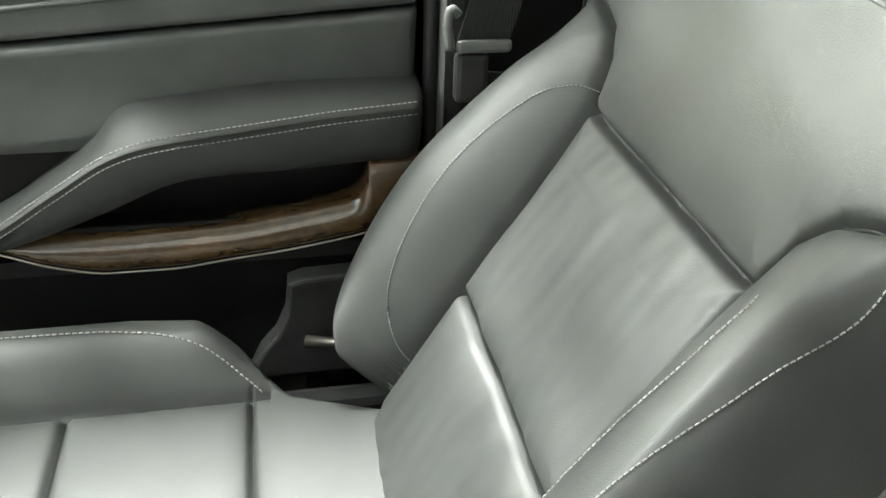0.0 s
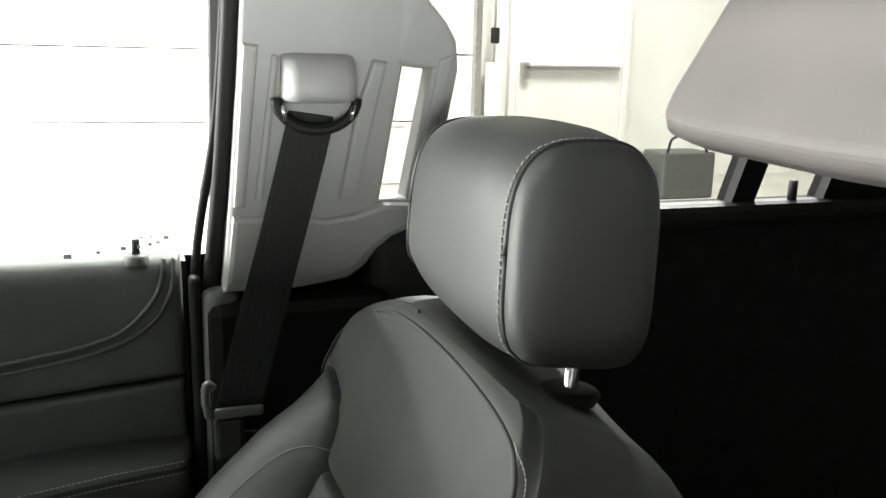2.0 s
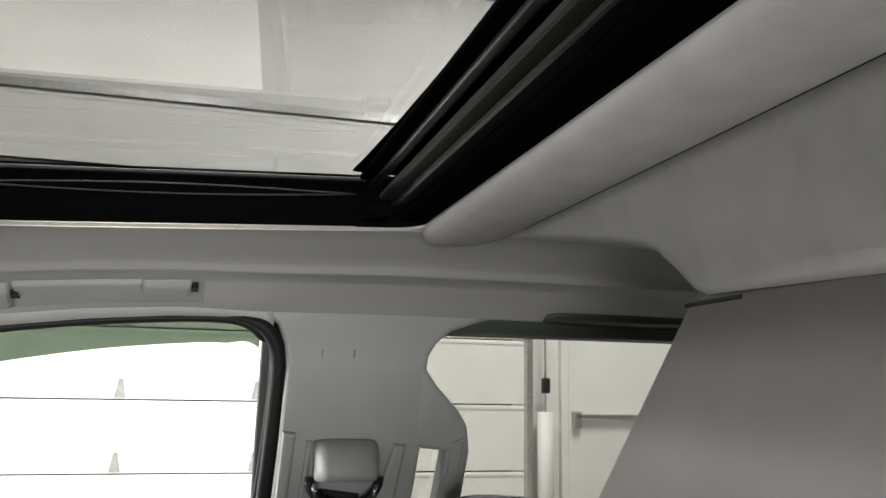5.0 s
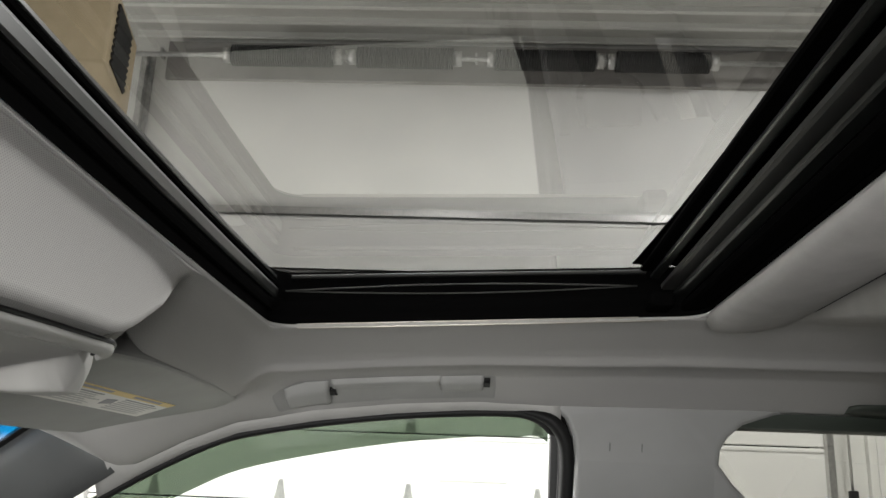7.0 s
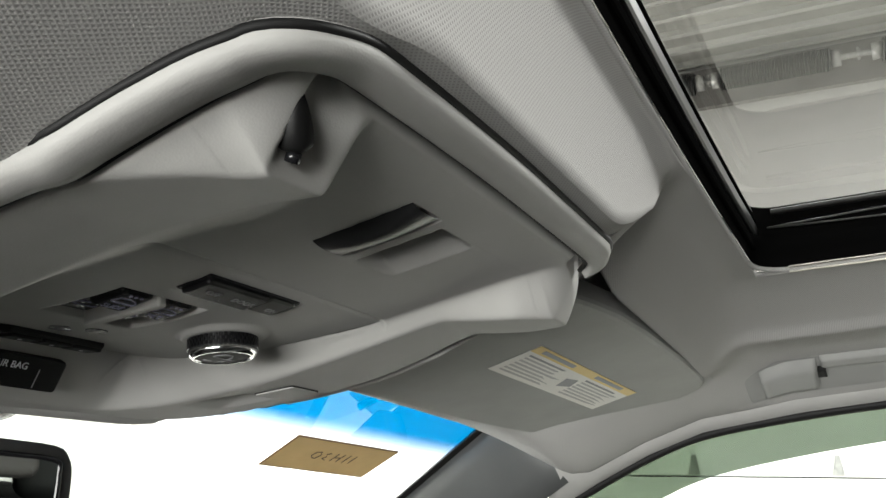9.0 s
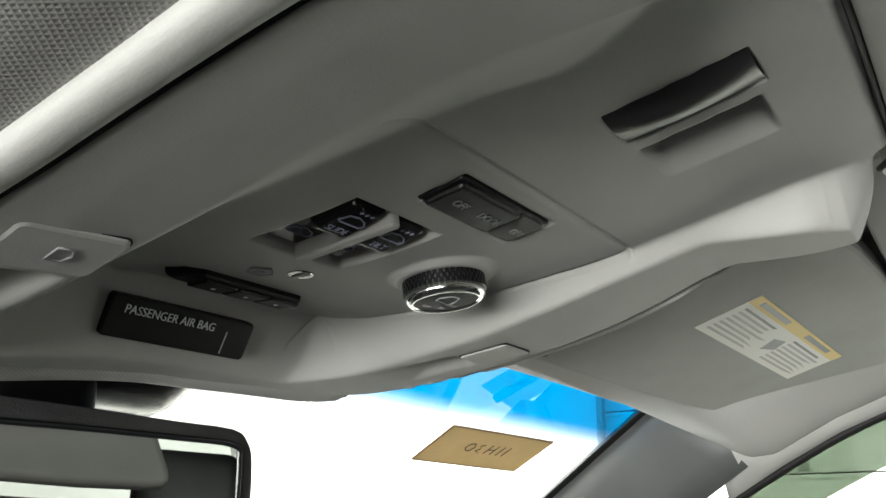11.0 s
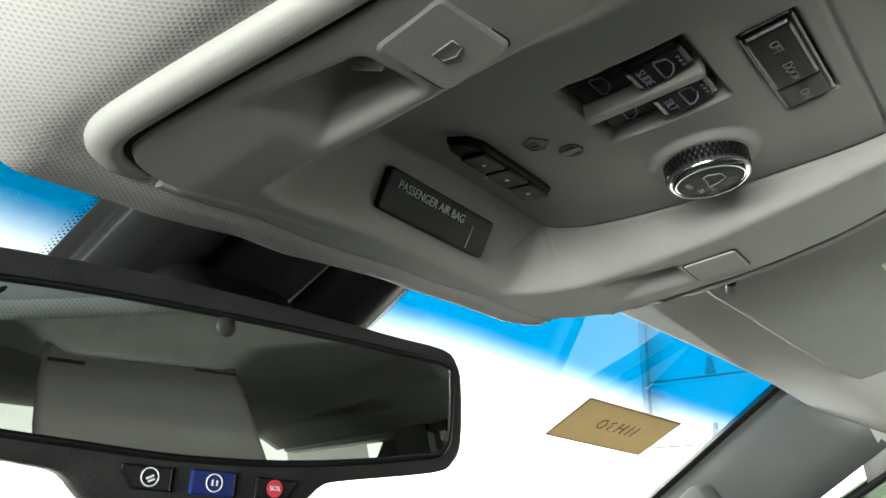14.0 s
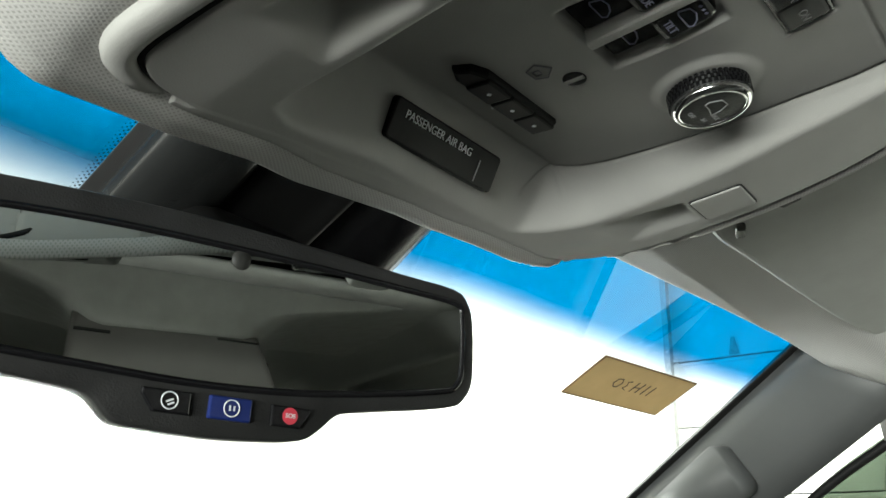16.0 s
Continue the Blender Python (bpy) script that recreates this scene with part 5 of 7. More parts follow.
def seat():
    s = thing("front_seat", "black leather front passenger seat with pale stitching", "car seat", at=(SEAT_X, 0.2, 0.06))
    nu, nv = 300, 300
    vs = np.r_[np.linspace(-0.12, 0.25, 110), np.linspace(0.2515, 0.40, 130), np.linspace(0.4012, 0.455, 60)]
    grid = [[on_back(t * back_half(v, t), v, back_w(t * back_half(v, t), v)) for t in np.linspace(-1, 1, nu)] for v in vs]
    groups = {}
    for j in range(nv - 1):
        for i in range(nu - 1):
            v = (vs[j] + vs[j + 1]) / 2
            u = -1 + 2 * (i + 0.5) / (nu - 1)
            u *= back_half(v, u)
            a = abs(u)
            if v > notch(a):
                key = "shoulder_panel"
            elif a < insert_half(v):
                key = "lumbar_panel" if v < 0.091 else "back_panel"
            else:
                key = "back_bolster" if u > 0 else "back_bolster."
            groups.setdefault(key, []).append((j, i))
    for key, cells in groups.items():
        used, verts, faces = {}, [], []

        def idx(j, i):
            if (j, i) not in used:
                used[(j, i)] = len(verts)
                verts.append(grid[j][i])
            return used[(j, i)]

        for j, i in cells:
            faces.append((idx(j, i), idx(j, i + 1), idx(j + 1, i + 1), idx(j + 1, i)))
        place(key.rstrip("."), mesh_of(key.rstrip("."), verts, faces), LEATHER, s)
    # sides, top and rear of the back
    edge = [(-back_half(v), v) for v in vs] + [(t * back_half(0.455, t), 0.455) for t in np.linspace(-0.9, 0.9, 12)] + [(back_half(v, 1), v) for v in vs[::-1]]
    rings = []
    for out, drop in ((0.0, 0.0), (0.004, -0.0025), (0.009, -0.009), (0.016, -0.021), (0.024, -0.040), (0.031, -0.066), (0.030, -0.098), (0.012, -0.126), (-0.03, -0.138)):
        r = []
        for u, v in edge:
            n = np.array([u / 0.25, max(0.0, (v - 0.36) / 0.09)])
            n = n / max(np.linalg.norm(n), 1e-6)
            base = back_w(u, v)
            blend = min(1.0, abs(drop) / 0.07)
            r.append(on_back(u + out * n[0] * (0.30 if u < 0 else 1.0), v + out * n[1] * (0.45 + 0.85 * step(-0.12, 0.15, u)), base * (1 - blend) + drop))
        rings.append(r)
    v, f = loft(rings, False)
    n = len(edge)
    f.append(tuple(range((len(rings) - 1) * n, len(rings) * n)))
    place("back_shell", mesh_of("back_shell", v, f), LEATHER, s)
    pip = [on_back(u * 1.003, vv, back_w(u, vv) + 0.0012) for u, vv in edge[::2] if u > 0.1]
    place("piping", mesh_of("piping", *tube(pip, 0.0016, 6)), PIPING, s, "black piping")

    def run(points, name="stitching", lift=0.0010):
        pts = smooth_path([(u, v, 0) for u, v in points], 10)
        return [on_back(p[0], p[1], back_w(p[0], p[1]) + lift) for p in pts]

    def thread(points):
        dashes(run(points), 0.0027, 0.0010, 0.00048, THREAD, s, normal=_W)

    seams = [NOTCH[:-1], [(-u, v) for u, v in NOTCH[:-1]]] + [[(k * insert_half(v), v) for v in np.linspace(-0.06, 0.281, 14)] for k in (-1, 1)] + [[(u, 0.091) for u in np.linspace(-0.130, 0.130, 10)]]
    for pts in seams:
        place("seam", mesh_of("seam", *tube(run(pts, lift=-0.0006), 0.0016, 6)), PIPING, s, "dark sewn seam")
    # shoulder panel border, both bolsters, seat side
    thread([(p[0], p[1]) for p in BORDER[8:33:3]])
    border = [(p[0] * 0.972, p[1] - 0.0035) for p in BORDER[6:75:3]]
    place("border_ridge", mesh_of("border_ridge", *tube(run(border, lift=0.0), 0.0022, 8)), LEATHER, s, "raised leather border")
    thread([(-0.2085, 0.352), (-0.211, 0.30), (-0.2142, 0.254), (-0.2148, 0.216), (-0.2140, 0.15), (-0.213, 0.08), (-0.21, 0.0)])
    thread([(-0.176, 0.292), (-0.1800, 0.2815), (-0.183, 0.25), (-0.1815, 0.20), (-0.181, 0.14), (-0.180, 0.08)])
    thread([(0.139, 0.296), (0.150, 0.286), (0.161, 0.265), (0.1720, 0.215), (0.1765, 0.16), (0.1735, 0.10), (0.163, 0.058), (0.148, 0.028), (0.131, 0.004)])
    # cushion
    def cush_half(y):
        return np.interp(y, [-0.03, 0.017, 0.06, 0.105, 0.125, 0.15, 0.19, 0.25, 0.45, 0.54], [0.115, 0.130, 0.148, 0.168, 0.190, 0.218, 0.237, 0.245, 0.245, 0.235])

    def cush_z(x, y):
        u = x - SEAT_X
        a, h = abs(u), cush_half(y)
        t = (a - 0.16) / max(0.02, h - 0.16)
        lift = 0.052 * step(0.105, 0.195, y)
        z = 0.448 + (lift * math.sin(math.pi * 0.5 * min(max(t, 0) / 0.55, 1)) if t > 0 else 0)
        z -= 0.035 * max(0, (a / h - 0.88) / 0.12) ** 2
        z -= 0.06 * max(0, (y - 0.47) / 0.07) ** 2
        d = abs(a - 0.16) if y > 0.125 else 1.0
        if a < 0.165:
            d = min(d, abs(y - 0.143), abs(y - 0.307), abs(y - 0.45))
        return z + 0.0065 * (1 - math.exp(-d / 0.014)) - 0.007 * math.exp(-((d / 0.0035) ** 2))

    ys = np.r_[np.linspace(-0.03, 0.09, 30), np.linspace(0.091, 0.20, 110), np.linspace(0.202, 0.54, 100)]
    ts = np.linspace(-1, 1, 200)
    grid = [[(SEAT_X + t * cush_half(y), y, cush_z(SEAT_X + t * cush_half(y), y)) for t in ts] for y in ys]
    groups = {}
    for j in range(len(ys) - 1):
        for i in range(len(ts) - 1):
            y, a = (ys[j] + ys[j + 1]) / 2, abs((ts[i] + ts[i + 1]) / 2 * cush_half(ys[j]))
            key = ("cushion_bolster" if ts[i] > 0 else "cushion_bolster.") if a > 0.16 and y > 0.125 else ("cushion_panel" if y > 0.307 else "cushion_panel." if y > 0.143 else "cushion_rear")
            groups.setdefault(key, []).append((j, i))
    for key, cells in groups.items():
        used, verts, faces = {}, [], []
        for j, i in cells:
            q = []
            for jj, ii in ((j, i), (j, i + 1), (j + 1, i + 1), (j + 1, i)):
                if (jj, ii) not in used:
                    used[(jj, ii)] = len(verts)
                    verts.append(grid[jj][ii])
                q.append(used[(jj, ii)])
            faces.append(tuple(q))
        place(key.rstrip("."), mesh_of(key.rstrip("."), verts, faces), LEATHER, s)
    rim = [g[0] for g in grid] + grid[-1] + [g[-1] for g in grid[::-1]] + grid[0][::-1]
    rings = [[(SEAT_X + (x - SEAT_X) * k, 0.25 + (y - 0.25) * k, z if q == 0 else min(z, q)) for x, y, z in rim] for k, q in ((1, 0), (1.02, 0.43), (1.03, 0.40), (1.02, 0.34), (0.96, 0.28))]
    place("cushion_side", mesh_of("cushion_side", *loft(rings, True)), LEATHER, s)
    arc = [(SEAT_X + a, y) for a, y in ((0.205, 0.50), (0.207, 0.40), (0.206, 0.30), (0.200, 0.24), (0.190, 0.20), (0.176, 0.160), (0.163, 0.132))]
    pts = [(p[0], p[1], cush_z(p[0], p[1]) + 0.001) for p in smooth_path([(x, y, 0) for x, y in arc], 8)]
    dashes(pts, 0.0040, 0.0018, 0.00075, THREAD, s, normal=(0, 0, 1))
    trim = [(0.102, 0.514), (0.088, 0.519), (0.013, 0.522), (0.02, 0.40), (0.15, 0.40), (0.134, 0.432), (0.117, 0.452), (0.106, 0.478)]
    part("hinge_cover", prism([(-y, z) for y, z in trim], frame_on((0.688, 0, 0), (0, -1, 0), (0, 0, 1)), 0.024, 0.004), DARK, s, "charcoal plastic hinge cover")
    place("hinge_bar", mesh_of("hinge_bar", *tube([(0.664, 0.088, 0.462), (0.640, 0.040, 0.470), (0.630, 0.012, 0.480)], 0.006, 8)), SATIN, s, "satin metal hinge bar")
    part("base", box(0.44, 0.46, 0.22, at(SEAT_X, 0.22, 0.17), 0.03), DARK, s)
    part("side_cover", box(0.03, 0.34, 0.11, at(SEAT_X + 0.235, 0.14, 0.33), 0.012), DARK, s)

    # head restraint: a front and top cover between two flat side panels
    hx = SEAT_X + 0.026

    def slice_(du, inset):
        out = []
        for q in range(56):
            a = q / 56 * math.tau
            c, sn = math.cos(a), math.sin(a)
            p = 3.1 if sn > 0 else 4.6
            r = (abs(c) ** p + abs(sn) ** p) ** (-1 / p)
            y = -0.2900 + (0.0755 - inset) * r * c
            z = 0.981 + (0.095 + (0.0 if sn > 0 else float(np.interp(du, [-0.12, 0.1], [0.003, -0.012])) + 0.003 - 0.007 * c) - inset) * r * sn
            out.append((hx + du * (1 - 0.7 * (z - 0.975)), y - 0.06 * (z - 0.985), z))
        return out

    def inset(du):
        return 0.0095 + 0.0075 * (abs(du) / (0.1 if du < 0 else 0.118)) ** 2.8
    cover = [slice_(du, inset(du)) for du in np.linspace(-0.1, 0.118, 33)]
    h = place("headrest", mesh_of("headrest", *loft(cover, True)), LEATHER, s, "padded black leather head restraint")
    for k in (-1, 1):
        rings = [slice_(k * du + (0.018 if k > 0 else 0.0), i) for du, i in ((0.1, 0.0172), (0.106, 0.0175), (0.112, 0.0190), (0.117, 0.0225), (0.1205, 0.028), (0.1225, 0.037), (0.1235, 0.050), (0.1240, 0.069))]
        place("headrest_side", mesh_of("headrest_side", *loft(rings, True, False, True)), LEATHER, h, "black leather side panel")
        seam_ring = [Vector(q) for q in slice_(k * 0.1004 + (0.018 if k > 0 else 0.0), 0.0168)]
        place("headrest_piping", mesh_of("headrest_piping", *tube(seam_ring + seam_ring[:1], 0.0019, 6)), PIPING, h)
        if k < 0:
            dashes([Vector(q) for q in (slice_(k * 0.0955 + (0.018 if k > 0 else 0.0), inset(-0.0955) - 0.0005) * 2)[47:88]], 0.0038, 0.0018, 0.0007, THREAD, h, normal=(0, 0.6, 0.8))
    for u, up in ((-0.062, 0.0), (0.080, 0.010)):
        place("post", mesh_of("post", *tube([on_back(u, 0.455 + up, -0.050), on_back(u, 0.475 + up, -0.050), on_back(u, 0.475 + up, -0.050) + np.array([0, -0.006, 0.07])], 0.0060, 12)), CHROME, h, "chrome post")
        rings = [[on_back(u + 0.8 * r * math.cos(a) * 1.25, 0.4735 + up + t + 0.45 * (0.0 - r * math.sin(a)), -0.050 + r * math.sin(a)) for a in np.linspace(0, math.tau, 22)[:-1]] for r, t in ((0.022, -0.006), (0.022, 0.002), (0.018, 0.005), (0.009, 0.0055))]
        place("collar", mesh_of("collar", *loft(rings, True, False, True)), RUBBER, s, "black plastic post collar")


seat()


def seat_belt():
    b = thing("seat_belt", "dark grey seat belt hanging from the centre pillar", "seat belt", at=(0.68, -0.1, 0.7))
    path = smooth_path([(0.676, -0.1585, 1.068), (0.669, -0.1530, 1.04), (0.669, -0.1350, 0.97), (0.672, -0.1085, 0.87), (0.675, -0.0880, 0.79), (0.678, -0.0790, 0.755)], 8)
    rings = []
    for p in path:
        c = Vector(p)
        rings.append([c + Vector((sx * 0.0008, sy * 0.0215, sy * 0.006)) for sx, sy in ((-1, -1), (-1, -0.33), (-1, 0.33), (-1, 1), (1, 1), (1, -1))])
    web = place("webbing", mesh_of("webbing", *loft(rings, True, True, True), False), WEB, b, "dark woven webbing")
    for k in range(7):
        o = -0.018 + k * 0.006
        place("rib", mesh_of("rib", *tube([(p[0] - 0.0009, p[1] + o, p[2] + o * 0.25) for p in path], 0.0002, 5)), WEB, web)
    rings = []
    for y, e in ((-0.1930, 0.15), (-0.1920, 0.50), (-0.1880, 0.80), (-0.1800, 1.0), (-0.1360, 1.0), (-0.1290, 0.80), (-0.1255, 0.50), (-0.1245, 0.15)):
        t = 0.004 * (1 - e)
        rings.append([(0.654, y, 1.113 - t), (0.652 - 0.010 * e, y, 1.112 - t), (0.652 - 0.022 * e, y, 1.106 - t), (0.652 - 0.033 * e, y, 1.097 - t), (0.652 - 0.037 * e, y, 1.082), (0.652 - 0.036 * e, y, 1.075 + t), (0.652 - 0.030 * e, y, 1.070 + t), (0.656, y, 1.067 + t)])
    place("guide_cover", mesh_of("guide_cover", *loft(rings, True, True, True)), PALE, b, "pale grey belt guide cover")
    loop = [(0.650, -0.1580 + 0.0385 * math.cos(a), 1.072 + 0.030 * math.sin(a)) for a in np.linspace(math.pi, math.tau, 16)]
    place("guide_loop", mesh_of("guide_loop", *tube(loop, 0.0052, 8)), RUBBER, b, "black belt guide loop")
    for y in (-0.1895, -0.1275):
        place("guide_pin", mesh_of("guide_pin", *tube([(0.6445, y, 1.052), (0.6445, y + (-0.003 if y < -0.15 else 0.003), 1.066)], 0.0022, 8)), CHROME, b)
    part("tongue", box(0.008, 0.050, 0.012, at(0.672, -0.080, 0.757), 0.004), DOOR_DARK, b, "dark metal tongue")
    part("tongue_cover", box(0.016, 0.030, 0.045, at(0.676, -0.070, 0.728), 0.005), DARK, b)
    place("stop", mesh_of("stop", *tube(smooth_path([(0.672, -0.056, 0.785), (0.670, -0.049, 0.790), (0.670, -0.047, 0.775), (0.672, -0.050, 0.755)], 5), 0.0042, 8)), DOOR_DARK, b)
    part("lower_webbing", box(0.003, 0.040, 0.40, at(0.685, -0.075, 0.53, 6), 0.001), WEB, b)


seat_belt()


def rear_bench():
    r = thing("second_row_bench", "dark leather second row seat in shadow", "car seat", at=(0.35, -1.1, 0.06))
    for x in (0.40, -0.32):
        part("cushion", box(0.52, 0.50, 0.16, at(x, -0.92, 0.42, 4), 0.05, 4), LEATHER, r, smooth=True)
        part("backrest", box(0.52, 0.16, 0.55, at(x, -1.24, 0.70, 18), 0.05, 4), LEATHER, r, smooth=True)
        part("headrest", box(0.26, 0.10, 0.16, at(x, -1.36, 1.05, 12), 0.04, 4), LEATHER, r, smooth=True)
    # driver seat, out of direct view, raised to keep light off the passenger seat
    d = thing("driver_seat", "black leather driver seat", "car seat", at=(-0.38, -0.4, 0.06))
    dx = 2 * XC - SEAT_X - 0.02
    part("cushion", box(0.50, 0.50, 0.16, at(dx, -0.20, 0.30, 4), 0.05, 4), LEATHER, d, smooth=True)
    part("backrest", box(0.50, 0.14, 0.70, at(dx, -0.60, 0.66, 24), 0.05, 4), LEATHER, d, smooth=True)
    part("headrest", box(0.27, 0.11, 0.17, at(dx, -0.77, 1.09, 18), 0.04, 4), LEATHER, d, smooth=True)
    for ox in (-0.06, 0.06):
        place("post", mesh_of("post", *tube([(dx + ox, -0.73, 0.95), (dx + ox, -0.76, 1.05)], 0.006, 10)), CHROME, d)
    c = thing("centre_console", "black centre console box", "console", at=(XC, -0.3, 0.06))
    part("body", box(0.24, 0.60, 0.36, at(XC, -0.30, 0.24), 0.03, 3), DARK, c)
    part("lid", box(0.22, 0.34, 0.05, at(XC, -0.36, 0.44), 0.02, 3), LEATHER, c, smooth=True)


rear_bench()

# ---- overhead console ----


CON_Y0, CON_Y1 = 0.2337, 0.500


def pyramid(x, y, corners, low):
    """0 at the rim of a faceted hollow, 1 at its deepest point."""
    best = 1.0
    for (ax, ay), (bx, by) in zip(corners, corners[1:] + corners[:1]):
        nx, ny = by - ay, ax - bx
        d0 = (low[0] - ax) * nx + (low[1] - ay) * ny
        best = min(best, ((x - ax) * nx + (y - ay) * ny) / d0)
    return max(0.0, best)


WELL_L = ([(-0.091, 0.4385), (-0.0830, 0.4088), (-0.0575, 0.4088), (-0.0605, 0.4425)], (-0.0740, 0.4135))
WELL_R = ([(0.1335, 0.457), (0.1435, 0.4195), (0.1690, 0.4215), (0.1635, 0.4555)], (0.1500, 0.4245))


def soft(t):
    t = min(1.0, max(0.0, t))
    return 0.7 * t + 0.3 * t * t * (3 - 2 * t)


def con_z(x, y, fine=True):
    """Underside of the console, inside the shut line; fine adds joints and switch wells."""
    xr0, xr1, xl0, xl1 = WING_INNER_R(y), TROUGH_R(y), WING_INNER_L(y), TROUGH_L(y)
    y0, y1 = FRONT_LOW(x), 0.4625 + 0.03 * x
    t = min(soft((xr0 - x) / max(0.002, xr0 - xr1)), soft((x - xl0) / (xl1 - xl0)), soft((y0 - y) / (y0 - y1)))
    wing = wing_z(x, y)
    # the rear ends of the wings climb to the rim
    if y < 0.252:
        if x > 0.05:
            wing = min(wing + 1.75 * max(0.0, 0.251 - y), 1.2150)
        else:
            wing = min(wing + 1.78 * max(0.0, 0.2472 - y), bezel_z(x, y) + 0.001)
    centre = CENTRE(y) + 0.055 * (x - 0.04)
    z = wing + (centre - wing) * t
    if y < 0.30 and x < -0.03:
        # end face hollowed towards its dark slot
        fade = float(step(0.2475, 0.2455, y)) * float(step(0.2338, 0.2365, y))
        z += 0.011 * fade * float(np.interp(x, [-0.0600, -0.0440], [1.0, 0.0])) * float(step(-0.0675, -0.0645, x))
        # triangular outer wall, taller to the rear
        if y < 0.281:
            xs, xc = SHUT_L(y), SIDE_CREASE(y)
            if x < xc + 0.002:
                k = soft((x - xs) / max(0.0015, xc + 0.002 - xs))
                foot = min(wing_z(xc, y) + 1.78 * max(0.0, 0.2472 - y), bezel_z(xc, y))
                z = LEFT_SKIN(y) + (foot - LEFT_SKIN(y)) * k
    for (corners, low), deep in ((WELL_L, 0.015), (WELL_R, 0.007)):
        z += deep * pyramid(x, y, corners, low)
    if not fine:
        return z
    # rolled edges at the shut line
    e = min(x - SHUT_L(y) if y < 0.4765 else 1.0, y - CON_Y0 if x < 0.12 else 1.0)
    z += 0.0030 * max(0.0, 1 - e / 0.0022) ** 2
    # rounded outer edge ahead and beyond
    e = min(OUTER_R(y) - x if x > 0.1 else 1.0, con_front(x) - y)
    z += 0.009 * max(0.0, 1 - e / 0.008) ** 2
    # joints of the centre panel
    if t > 0.5:
        z += 0.0020 * math.exp(-(((y - 0.3248) / 0.0007) ** 2))
        z += 0.0016 * math.exp(-(((xr1 - x - 0.001) / 0.0008) ** 2)) * float(step(0.325, 0.328, y)) + 0.0012 * math.exp(-(((y - y1 + 0.002) / 0.0008) ** 2)) * float(step(0.0, 0.03, x))
    # switch wells
    for x0, x1, ya, yb, deep in ((-0.003, 0.041, 0.3595, 0.402, 0.006), (0.010, 0.0665, 0.3315, 0.350, 0.004), (0.0150, 0.0362, 0.2535, 0.2935, 0.007), (0.0425, 0.0695, 0.2570, 0.2930, 0.009)):
        if x0 < x < x1 and ya < y < yb:
            ramp = float(np.interp(x, [0.0475, 0.0695], [1.0, 0.0])) if x0 > 0.0415 else 1.0
            z += deep * ramp * float(step(0.0, 0.0022, min(x - x0, x1 - x if x0 < 0.0415 else 1, y - ya, yb - y)))
    dk = math.hypot(x - 0.0755, y - 0.3815)
    z -= 0.0022 * float(step(0.021, 0.0165, dk))
    return z


def rim_path():
    """Shut line from the notch beside the rear ear round the driver's side to the front corner: place and outward direction."""
    pts = [(0.1420, 0.2395), (0.1345, 0.2345), (0.122, 0.2326), (0.10, 0.2320), (0.06, 0.2314), (0.02, 0.2310), (-0.02, 0.2315), (-0.045, 0.2322), (-0.060, 0.2328), (-0.070, 0.2343)]
    pts += [(float(SHUT_L(y)), y) for y in (0.2375, 0.2425, 0.25, 0.26, 0.27, 0.28, 0.29, 0.31, 0.33, 0.35, 0.37, 0.39, 0.41, 0.43, 0.45, 0.462)]
    pts += [(-0.1000, 0.4682), (-0.0962, 0.4718), (-0.0890, 0.4745), (-0.0800, 0.4762), (-0.072, 0.4775)]
    path = smooth_path([(x, y, 0) for x, y in pts], 4)
    out = []
    for i, p in enumerate(path):
        d = np.array(path[min(i + 1, len(path) - 1)]) - np.array(path[max(i - 1, 0)])
        n = np.array([d[1], -d[0]]) / np.hypot(d[0], d[1])
        out.append((p[0], p[1], -n[0], -n[1]))
    return out


def skin_z(x, y):
    """Height of the rim along the shut line."""
    rear = bezel_z(x, y) + (LEFT_SKIN(y) - bezel_z(x, y)) * step(-0.062, -0.074, x)
    return rear + (wing_z(x, y) - rear) * step(0.272, 0.290, y)


RIM = rim_path()


